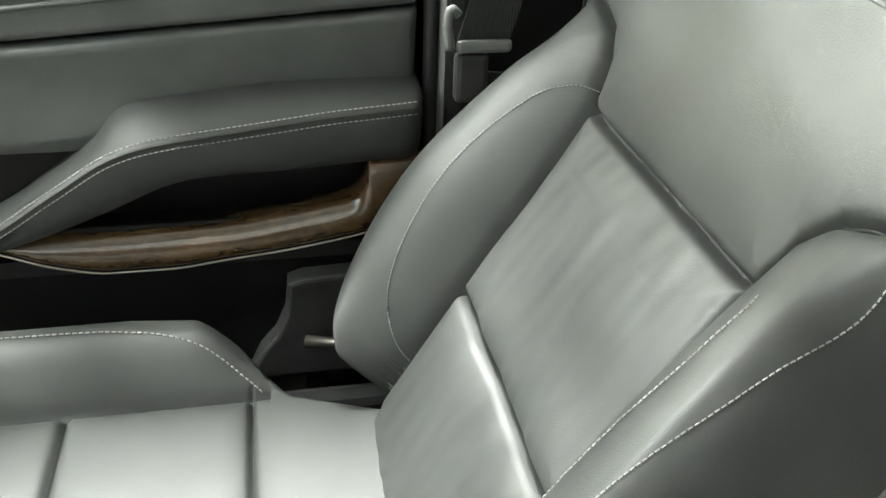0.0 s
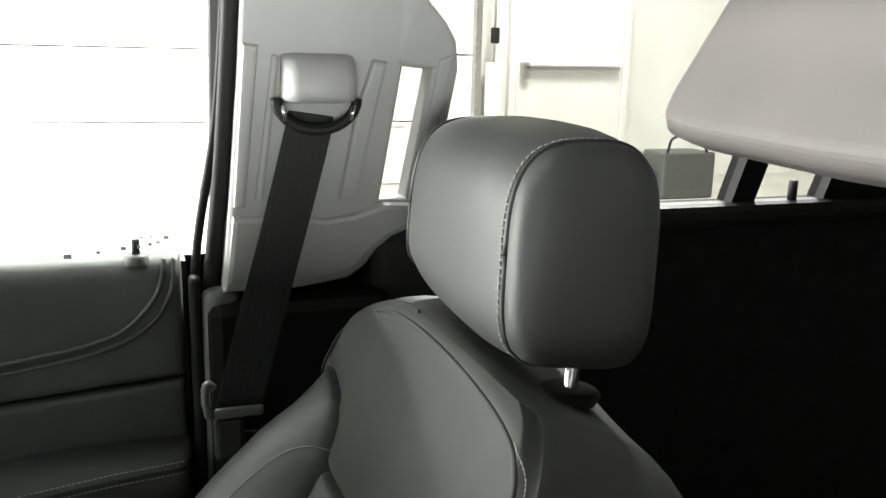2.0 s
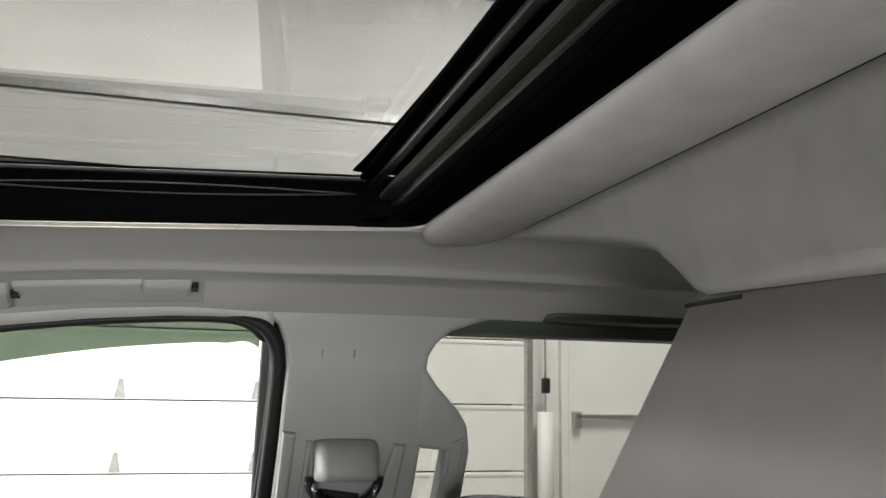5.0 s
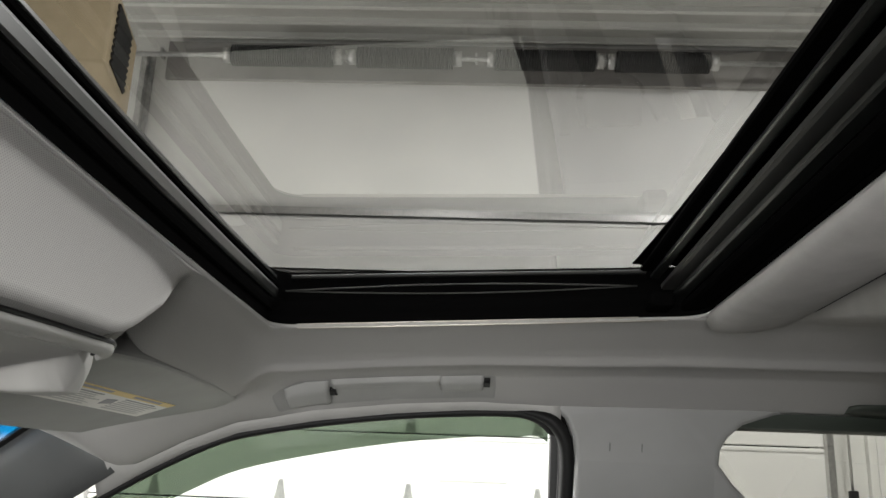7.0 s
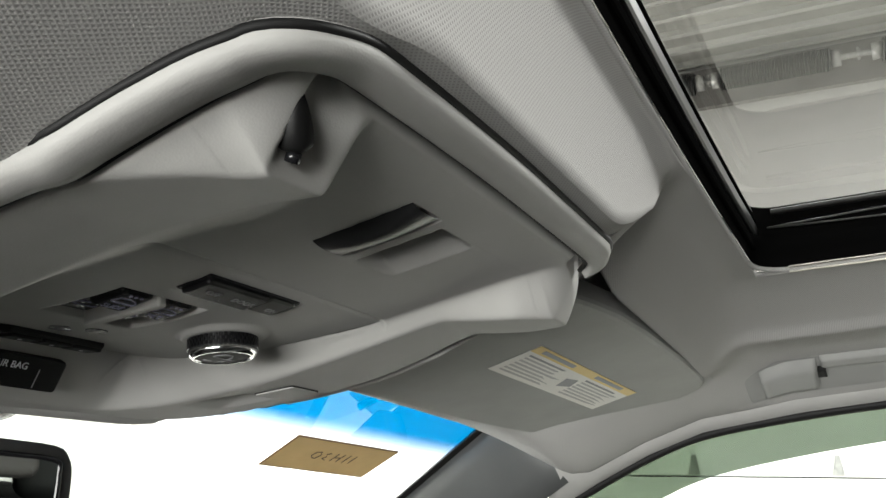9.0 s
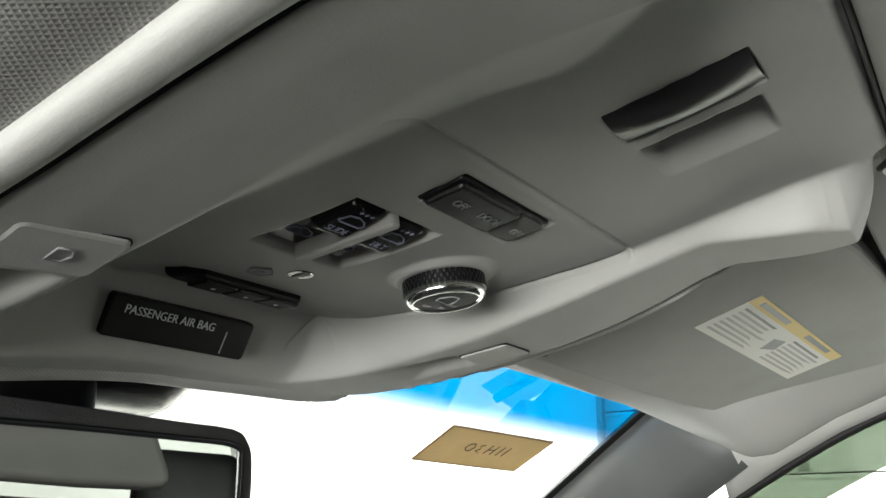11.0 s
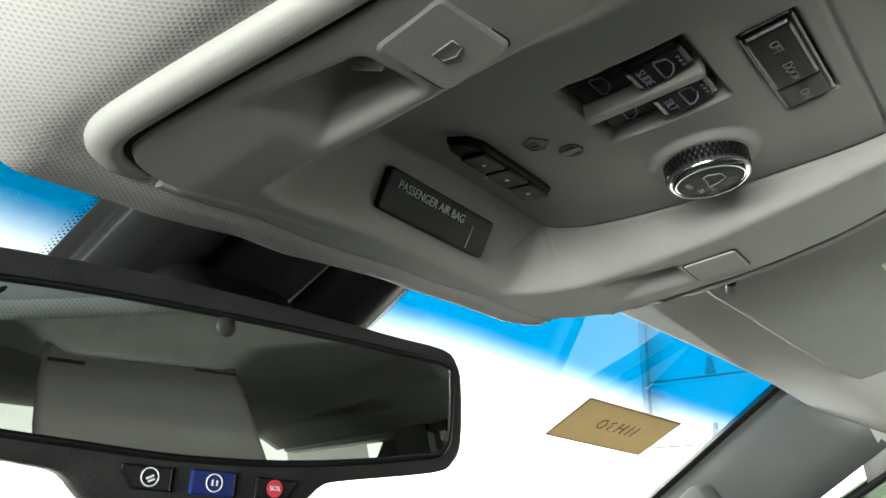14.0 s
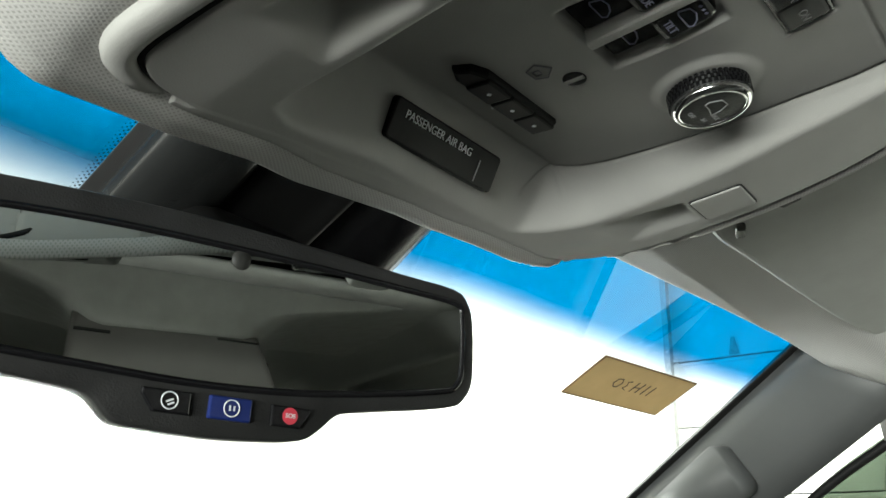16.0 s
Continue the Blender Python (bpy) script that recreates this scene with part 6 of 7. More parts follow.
def overhead_console():
    c = thing("overhead_console", "grey plastic overhead console with switches and lamps", "overhead console", at=(0.03, 0.36, 1.15))
    ys = np.unique(np.round(np.r_[np.linspace(CON_Y0, 0.256, 70), np.linspace(0.256, 0.49, 250), np.linspace(0.49, CON_Y1, 24)], 6))
    nx, ny = 300, len(ys)
    verts, faces, rough, detail = [], [], [], []
    for y in ys:
        yl = y if y < 0.46 else 0.46 + (y - 0.46) * 0.6125
        l, r = (SHUT_L(yl) if yl < 0.4755 else np.interp(y, [0.4853, 0.4885, 0.4905, 0.4935, 0.496, 0.498, 0.500], [-0.083, -0.0835, -0.0830, -0.080, -0.074, -0.060, -0.03])), OUTER_R(y)
        for t in np.linspace(0, 1, nx):
            x = l + (r - l) * t
            yy = y if y < 0.46 else 0.46 + (y - 0.46) * (con_front(x) - 0.46) / (CON_Y1 - 0.46)
            verts.append((x, yy))
            rough.append(con_z(x, yy, False))
            detail.append(con_z(x, yy))
    for j in range(ny - 1):
        for i in range(nx - 1):
            faces.append((j * nx + i, (j + 1) * nx + i, (j + 1) * nx + i + 1, j * nx + i + 1))
    shape = np.array(rough).reshape(ny, nx)
    detail = np.array(detail).reshape(ny, nx) - shape
    for _ in range(8):
        q = np.pad(shape, 1, mode="edge")
        shape = (q[:-2, 1:-1] + q[2:, 1:-1] + q[1:-1, :-2] + q[1:-1, 2:] + 4 * q[1:-1, 1:-1]) / 8
    verts = [(x, y, float(z)) for (x, y), z in zip(verts, (shape + detail).ravel())]
    border = [j * nx for j in range(ny)] + [(ny - 1) * nx + i for i in range(1, nx)] + [j * nx + nx - 1 for j in range(ny - 2, -1, -1)] + [i for i in range(nx - 2, 0, -1)]
    base = len(verts)
    for k in border:
        x, y, z = verts[k]
        verts.append((x, y, z + 0.02))
    nb = len(border)
    for k in range(nb):
        faces.append((border[k], base + k, base + (k + 1) % nb, border[(k + 1) % nb]))
    body = place("body", mesh_of("body", verts, faces), GREY, c)
    # rim round the rear and the driver's side
    rings, gap = [], []
    n = len(RIM)
    for i, (x, y, ox, oy) in enumerate(RIM):
        wide = 0.0140 * min(1.0, 0.35 + i / 14) if i < n / 2 else np.interp(i / n, [0.5, 0.6, 0.86, 1.0], [0.0135, 0.0115, 0.0105, 0.0040])
        z = skin_z(x, y) + 0.009 * max(0.0, (i - n + 12) / 11) ** 1.5
        rings.append([(x + ox * d, y + oy * d, z + h) for d, h in ((0.0010, 0.012), (0.0010, 0.0006), (0.0022, -0.0010), (wide * 0.35, -0.0014), (wide * 0.6, -0.0014), (wide * 0.8, -0.0009), (wide * 0.93, 0.0002), (wide, 0.0026), (wide - 0.0005, 0.007))])
        gap.append((x + ox * (wide - 0.0006), y + oy * (wide - 0.0006), z + 0.0051))
    place("rim", mesh_of("rim", *loft(rings, False)), GREY, c, "rounded grey rim")
    place("rim_gap", mesh_of("rim_gap", *tube(gap, 0.0015, 8)), RUBBER, c, "dark gap round the rim")
    place("shut_line", mesh_of("shut_line", *tube([(x - ox * 0.0002, y - oy * 0.0002, skin_z(x, y) + 0.0020) for x, y, ox, oy in RIM[:-6]], 0.0012, 6)), RUBBER, c)
    # dark slot in the driver's end face
    slot = [(-0.0690, 0.2385, 1.2000), (-0.0655, 0.2408, 1.1955), (-0.0622, 0.2428, 1.1905), (-0.0600, 0.2440, 1.1878)]
    place("lamp_slot", mesh_of("lamp_slot", *tube(smooth_path(slot, 5), [0.0012 + 0.0034 * math.sin(min(1.0, k / 11) * 1.57) - 0.0022 * max(0.0, (k - 12) / 3) ** 2 for k in range(16)], 14)), MATT_BLACK, c, "black hollow round a small lamp")
    place("slot_lamp", mesh_of("slot_lamp", *tube([(-0.0612, 0.2432, 1.1868), (-0.0604, 0.2444, 1.1846)], 0.0020, 10)), GLOSS_BLACK, c, "small glossy black lamp")

    def panel_on(x, y, zf, turn=0.0, dz=0.0):
        """Pose on the underside: local x to the right and local y to the rear, facing down."""
        e = 0.002
        tilt = 0.055 if zf is CENTRE else 0.10 if x < 0 else 0.05
        z = zf(y) + (tilt * (x - 0.04) if zf is CENTRE else 0.0)
        slope = (zf(y + e) - zf(y - e)) / (2 * e)
        a = radians(turn)
        u = Vector((math.cos(a), math.sin(a), math.sin(a) * slope + tilt))
        v = Vector((math.sin(a), -math.cos(a), -math.cos(a) * slope))
        return frame_on((x, y, z - dz), u, v)

    cz = CENTRE

    def wz(y):
        return wing_z(-0.0697, y)

    # rocker pair for the roof panel
    for x, word in ((0.0080, "SLIDE"), (0.0285, "TILT")):
        m = panel_on(x, 0.381, cz, 0, -0.003)
        sw = part("roof_switch", prism(rounded(-0.0078, -0.0188, 0.0078, 0.0188, 0.002), m, 0.006, 0.001), GLOSS_BLACK, c, "gloss black rocker switch with pale symbols")
        part("rocker", prism(rounded(-0.0080, 0.0, 0.0080, 0.0192, 0.003), m @ pose(0, 0, 0.0045, -6), 0.006, 0.002), GLOSS_BLACK, sw)
        mm = m @ pose(0, 0, 0.0047, -6)
        lettering(word, 0.0040, mm @ pose(0, 0.0045, 0), LILAC_INK, sw)
        car = [(-0.0055, -0.0018), (-0.004, 0.0016), (0.0, 0.0022), (0.0035, 0.0010), (0.0055, -0.001), (0.0045, -0.0024), (-0.004, -0.0024), (-0.0055, -0.0018)]
        place("symbol", mesh_of("symbol", *tube([mm @ Vector((px, py + 0.0115, 0.0002)) for px, py in car], 0.0003, 4)), LILAC_INK, sw)
        place("symbol", mesh_of("symbol", *tube([m @ Vector((px, py - 0.009, 0.0002)) for px, py in car], 0.0003, 4)), LILAC_INK, sw)
        for q in range(3):
            part("symbol_dot", box(0.0012, 0.0008, 0.0003, mm @ pose(-0.002 + q * 0.0025, 0.0160, 0.0001, 0, 0, 30)), LILAC_INK, sw)
    part("switch_divider", box(0.0042, 0.040, 0.007, panel_on(0.0182, 0.381, cz, 0, -0.001), 0.0012), GREY, c)
    # dome lamp rocker
    m = panel_on(0.0382, 0.3408, cz, 0, 0.0002)
    lamp = part("lamp_switch", prism(rounded(-0.0275, -0.0085, 0.0275, 0.0085, 0.002), m, 0.006, 0.001), GLOSS_BLACK, c, "black lamp rocker lettered in grey")
    part("rocker", prism(rounded(-0.0255, -0.0072, 0.0095, 0.0072, 0.0015), panel_on(0.0382, 0.3408, cz, 0, 0.002), 0.004, 0.0012), GLOSS_BLACK, lamp)
    part("rocker", prism(rounded(0.0102, -0.0072, 0.0255, 0.0072, 0.0015), panel_on(0.0382, 0.3408, cz, 0, 0.001), 0.004, 0.0012), STRIP, lamp)
    for word, ox in (("OFF", -0.016), ("DOOR", 0.001), ("ON", 0.018)):
        lettering(word, 0.0042, panel_on(0.0382, 0.3408, cz, 0, 0.0022) @ pose(ox, 0, 0, 0, 0, 0), DIM_INK, lamp)
    # rotary tailgate knob
    k0 = panel_on(0.0755, 0.3815, cz, 0, 0)
    rings = [[k0 @ Vector((r * math.cos(a), r * math.sin(a), h)) for a in np.linspace(0, math.tau, 41)[:-1]] for r, h in ((0.0145, 0.0), (0.0145, 0.0072), (0.0138, 0.0076))]
    knob = place("rotary_knob", mesh_of("rotary_knob", *loft(rings, True, False, True)), DARK, c, "black rotary knob with a chrome ring")
    bm = bmesh.new()
    for row in range(4):
        for q in range(44):
            a = (q + 0.5 * (row % 2)) / 44 * math.tau
            box(0.0012, 0.0013, 0.0016, k0 @ pose(0.0147 * math.cos(a), 0.0147 * math.sin(a), 0.0012 + row * 0.0016, 0, 0, math.degrees(a)), bm=bm)
    tagged(part("knurl", bm, GLOSS_BLACK, knob), kind="stuff")
    rings = [[k0 @ Vector((r * math.cos(a), r * math.sin(a), h)) for a in np.linspace(0, math.tau, 41)[:-1]] for r, h in ((0.0142, 0.0068), (0.0148, 0.0078), (0.0146, 0.0092), (0.0132, 0.0104), (0.0120, 0.0104), (0.0118, 0.0098))]
    place("ring", mesh_of("ring", *loft(rings)), CHROME, knob, "chrome ring")
    rings = [[k0 @ Vector((r * math.cos(a), r * math.sin(a), h)) for a in np.linspace(0, math.tau, 41)[:-1]] for r, h in ((0.0119, 0.0097), (0.0110, 0.0100), (0.001, 0.0100))]
    place("cap", mesh_of("cap", *loft(rings, True, False, True)), DARK, knob)
    car = [(-0.006, -0.001), (-0.004, 0.003), (0.0005, 0.0035), (0.003, 0.0), (0.004, -0.004), (-0.001, -0.003), (-0.005, -0.003), (-0.006, -0.001)]
    place("symbol", mesh_of("symbol", *tube([k0 @ Vector((px, py + 0.002, 0.0102)) for px, py in car], 0.0003, 4)), GREY_INK, knob)
    for word, ox, oy in (("MAX", 0.006, -0.0015), ("3/4", 0.005, -0.0055), ("OFF", -0.002, -0.0075)):
        lettering(word, 0.0026, k0 @ pose(ox, oy, 0.0102), GREY_INK, knob)
    # garage opener buttons
    g0 = panel_on(0.0335, 0.4418, cz, 1, 0.0)
    strip = part("opener_strip", prism([(-0.032, -0.003), (-0.026, -0.0058), (0.027, -0.0056), (0.0265, 0.0056), (-0.022, 0.0058), (-0.029, 0.003)], g0 @ pose(0, 0, 0.003), 0.006, 0.0015), MATT_BLACK, c, "dark strip of three push buttons")
    for ox in (-0.013, 0.003, 0.019):
        part("button", prism(rounded(ox - 0.0078, -0.0050, ox + 0.0074, 0.0050, 0.0008), g0 @ pose(0, 0, 0.0042), 0.003, 0.0008), MATT_BLACK, strip)
        part("dot", prism([(ox + 0.0009 * math.cos(a), 0.0009 * math.sin(a)) for a in np.linspace(0, math.tau, 11)[:-1]], g0 @ pose(0, 0, 0.0044), 0.0006), WHITE_INK, strip, "white dot")
    part("dot", prism([(-0.003 + 0.0005 * math.cos(a), -0.005 + 0.0005 * math.sin(a)) for a in np.linspace(0, math.tau, 9)[:-1]], g0 @ pose(0, 0, 0.0044), 0.0006), WHITE_INK, strip)
    house = [(0.016, -0.005), (0.022, -0.005), (0.024, -0.0005), (0.019, 0.0035), (0.0135, -0.0005), (0.016, -0.005)]
    place("symbol", mesh_of("symbol", *tube([panel_on(0.0055, 0.4215, cz, 0, 0.0003) @ Vector((px, py, 0)) for px, py in house], 0.00035, 4)), GREY_INK, c)
    place("symbol", mesh_of("symbol", *tube([panel_on(0.0055, 0.4215, cz, 0, 0.0003) @ Vector((px, py, 0)) for px, py in ((0.0175, -0.0035), (0.0205, -0.0035), (0.0205, -0.001), (0.0175, -0.001), (0.0175, -0.0035))], 0.0003, 4)), GREY_INK, c)
    # microphone hole
    m = panel_on(0.0366, 0.4156, cz, 0, 0.0004)
    part("sensor_hole", prism([(0.0048 * math.cos(a), 0.0042 * math.sin(a)) for a in np.linspace(0, math.tau, 25)[:-1]], m, 0.001), GLOSS_BLACK, c, "black round sensor")
    part("sensor_rib", box(0.0016, 0.0075, 0.0012, m), GREY, c)
    # rear lamp lens, bowed across
    rings = []
    for y in np.linspace(0.2540, 0.2930, 9):
        bow = 1 - ((y - 0.2735) / 0.0195) ** 2
        rings.append([(xx, y, CENTRE(y) + 0.0005 + 0.055 * (xx - 0.04) - 0.0042 * math.sin(math.pi * k) ** 0.8 * (0.35 + 0.65 * bow)) for k, xx in zip(np.linspace(0.0, 1.0, 13), np.linspace(0.0154, 0.0352, 13))])
    place("lamp_lens", mesh_of("lamp_lens", *loft(rings, False)), SMOKED, c, "dark smoked dome lamp lens")
    # air bag lamp plate on the front wall
    p0 = frame_on((0.0323, 0.4692, 1.1618), (1, 0.03, 0.05), (0, -0.44, 0.9))
    plate = part("indicator_plate", prism(rounded(-0.0345, -0.0078, 0.0345, 0.0078, 0.002), p0 @ pose(0, 0, 0.001), 0.004, 0.0008), MATT_BLACK, c, "black indicator plate lettered in white")
    lettering("PASSENGER AIR BAG", 0.0046, p0 @ pose(-0.0070, 0.0030, 0.0012), WHITE_INK, plate)
    part("divider", box(0.0004, 0.009, 0.0004, p0 @ pose(0.021, -0.002, 0.0012)), GREY_INK, plate)
    # reading lamp buttons
    m = panel_on(-0.0695, 0.3945, wz, -2, 0.0007)
    b = part("reading_lamp", prism(rounded(-0.0148, -0.0106, 0.0148, 0.0106, 0.003), m, 0.004, 0.0014), GREY, c, "square push lens reading lamp")
    part("shut_line", prism(rounded(-0.0151, -0.0109, 0.0151, 0.0109, 0.0032), m @ pose(0, 0, -0.0010), 0.003), RUBBER, b)
    sym = [(-0.001, 0.003), (0.003, 0.003), (0.0045, 0.0), (0.003, -0.003), (-0.001, -0.003), (-0.001, 0.003)]
    place("symbol", mesh_of("symbol", *tube([m @ Vector((px, py, 0.0002)) for px, py in sym], 0.0003, 4)), GREY_INK, b)
    m2 = panel_on(0.1572, 0.4060, lambda y: wing_z(0.1572, y), 2, 0.0012)
    b = part("reading_lamp", prism(rounded(-0.0125, -0.0118, 0.0125, 0.0118, 0.002), m2, 0.004, 0.0010), GREY, c, "square push lens reading lamp")
    part("shut_line", prism(rounded(-0.0129, -0.0122, 0.0129, 0.0122, 0.0022), m2 @ pose(0, 0, -0.0007), 0.003), RUBBER, b)
    # round bulb in the driver's light well
    place("well_bulb", mesh_of("well_bulb", *tube([(-0.0745, 0.4100, wz(0.411) + 0.0050), (-0.0760, 0.4150, wz(0.415) + 0.0070), (-0.0765, 0.4168, wz(0.417) + 0.0078)], 0.0042, 14)), GREY, c)


overhead_console()

# ---- mirror ----


def mirror():
    c = thing("rear_view_mirror", "black framed rear view mirror with three buttons", "mirror", at=(0.014, 0.565, 1.1))
    U = Vector((0.961, -0.2767, 0.0)).normalized()
    V = Vector((0.0, -0.052, 1.0))
    m = frame_on((0.011, 0.5625, 1.1085), U, V)      # local z faces the driver
    outline = [(-0.122, -0.024), (-0.116, -0.033), (-0.084, -0.0385), (-0.062, -0.0405), (-0.049, -0.0425), (-0.041, -0.0495), (-0.033, -0.0520), (-0.003, -0.0530), (0.020, -0.0520), (0.038, -0.0500), (0.046, -0.0450), (0.054, -0.0380), (0.066, -0.0350), (0.112, -0.0275), (0.122, -0.0220), (0.1262, -0.012), (0.1250, 0.014), (0.1215, 0.0240), (0.113, 0.0295), (0.082, 0.0305), (0.037, 0.0325), (-0.015, 0.0335), (-0.059, 0.0320), (-0.110, 0.0280), (-0.120, 0.020), (-0.124, 0.004)]
    path = [(p[0], p[1]) for p in smooth_path([(x, y, 0) for x, y in outline + outline[:1]], 3)][:-1]
    rings = [[m @ Vector((x * k, -0.004 + (y + 0.004) * k, h)) for x, y in path] for k, h in ((0.975, 0.0042), (0.992, 0.0036), (1.0, 0.0015), (1.0, -0.006), (0.985, -0.012), (0.94, -0.018), (0.85, -0.023), (0.6, -0.026))]
    place("housing", mesh_of("housing", *loft(rings, True, True, True)), DARK, c, "grained black plastic housing")
    glass = [(-0.117, -0.018), (-0.110, -0.0270), (-0.086, -0.0300), (-0.0487, -0.0316), (-0.006, -0.0325), (0.0433, -0.0295), (0.101, -0.0210), (0.1135, -0.0165), (0.1160, -0.006), (0.1150, 0.0150), (0.1110, 0.0213), (0.082, 0.0222), (0.038, 0.0225), (-0.013, 0.0220), (-0.057, 0.0205), (-0.100, 0.0165), (-0.114, 0.010)]
    gp = [(p[0], p[1]) for p in smooth_path([(x, y, 0) for x, y in glass + glass[:1]], 4)][:-1]
    part("glass", prism(gp, m @ pose(0, 0, 0.0052), 0.002), MIRROR, c, "silvered mirror glass")
    rim = [m @ Vector((x * 1.012, y * 1.03, 0.0048)) for x, y in gp + gp[:1]]
    place("rim", mesh_of("rim", *tube(rim, 0.0016, 6)), GLOSS_BLACK, c)
    place("light_sensor", mesh_of("light_sensor", *loft([[m @ Vector((0.0016 + r * math.cos(a), 0.0185 + r * math.sin(a), h)) for a in np.linspace(0, math.tau, 21)[:-1]] for r, h in ((0.0042, 0.0052), (0.0040, 0.0058), (0.0008, 0.0060))], True, False, True)), STRIP, c, "dark round light sensor")
    shapes = (("left", -0.0200, GLOSS_BLACK), ("mid", 0.0047, BLUE), ("right", 0.0300, GLOSS_BLACK))
    for kind, x, mat in shapes:
        if kind == "left":
            o = [(-0.0115, 0.005), (0.0095, 0.0052), (0.0095, -0.006), (-0.0062, -0.006), (-0.0115, 0.002)]
        elif kind == "mid":
            o = rounded(-0.0098, -0.006, 0.0098, 0.0056, 0.001)
        else:
            o = [(-0.0088, 0.005), (0.0105, 0.0048), (0.0105, 0.002), (0.0058, -0.0058), (-0.0088, -0.0058)]
        b = part("button", prism([(px * 0.9 + x, py * 0.78 - 0.0412) for px, py in o], m @ pose(0, 0, 0.0062), 0.004, 0.0008), mat, c, "blue push button" if mat is BLUE else "black push button")
        cm = m @ pose(x + 0.0002, -0.0412, 0.0064)
        if kind == "right":
            part("symbol", prism([(0.0034 * math.cos(a), 0.0034 * math.sin(a)) for a in np.linspace(0, math.tau, 21)[:-1]], cm, 0.0003), RED, b)
            lettering("SOS", 0.0026, cm @ pose(0, 0, 0.0002), WHITE_INK, b)
        else:
            place("symbol", mesh_of("symbol", *tube([cm @ Vector((0.0032 * math.cos(a), 0.0032 * math.sin(a), 0.0)) for a in np.linspace(0, math.tau, 25)], 0.0003, 4)), WHITE_INK, b)
            bars = ((0, 0.0, 0.003, 0.0008), (0.0006, -0.0011, 0.0026, 0.0007)) if kind == "left" else ((-0.0008, 0, 0.0008, 0.0022), (0.001, 0, 0.0007, 0.002))
            bm = bmesh.new()
            for bx, by, sx, sy in bars:
                box(sx, sy, 0.0002, cm @ pose(bx, by, 0.0001, 0, 0, 25 if kind == "left" else 0), bm=bm)
            part("symbol", bm, WHITE_INK, b)
    # foot and cover up to the glass
    rings = []
    for y, z, hw, hh in ((0.576, 1.118, 0.020, 0.012), (0.590, 1.130, 0.026, 0.018), (0.610, 1.150, 0.040, 0.022), (0.640, 1.160, 0.05, 0.022)):
        rings.append([(0.06 + px, y, z + pz) for px, pz in rounded(-hw, -hh, hw, hh, min(hw, hh) * 0.6, 4)])
    place("arm", mesh_of("arm", *loft(rings, True, True, True)), MATT_BLACK, c)
    def cover(section, z0, z1, mat, label, swell=0.0):
        """A moulded cover hanging below the glass: (x, depth) pairs swept along it."""
        rings = []
        for k in np.linspace(0, 1, 12):
            z = z0 + (z1 - z0) * k
            end = math.sqrt(max(0.0, 1 - max(0.0, (k - 0.8) / 0.2) ** 2)) * 0.8 + 0.2
            ring_ = []
            for x, depth in section:
                xx = x + swell * k * max(0.0, (x - 0.10) / 0.08)
                dd = 0.003 + depth * end
                ring_.append((xx, glass_y(xx, z) - dd, z - 0.12 * dd))
            rings.append(ring_)
        return place("foot_cover", mesh_of("foot_cover", *loft(rings, True, True, True)), mat, c, label)
    cover([(-0.0045, 0.002), (-0.0075, 0.010), (-0.0100, 0.022), (-0.0085, 0.031), (-0.0030, 0.038), (0.008, 0.0415), (0.022, 0.042), (0.032, 0.040), (0.038, 0.035), (0.041, 0.026), (0.042, 0.002)], 1.222, 1.138, COVER_GREY, "satin dark grey sensor cover on the glass")
    cover([(0.043, 0.002), (0.0435, 0.026), (0.047, 0.031), (0.060, 0.033), (0.080, 0.033), (0.088, 0.036), (0.0925, 0.041), (0.096, 0.040), (0.098, 0.030), (0.0985, 0.002)], 1.222, 1.145, MATT_BLACK, "black sensor cover on the glass")
    cover([(0.0995, 0.002), (0.1005, 0.022), (0.106, 0.029), (0.120, 0.033), (0.140, 0.034), (0.153, 0.031), (0.161, 0.024), (0.165, 0.014), (0.167, 0.002)], 1.222, 1.160, GLOSS_BLACK, "black sensor cover on the glass", 0.018)


mirror()

# ---- sun visor, handle, screen, tag ----


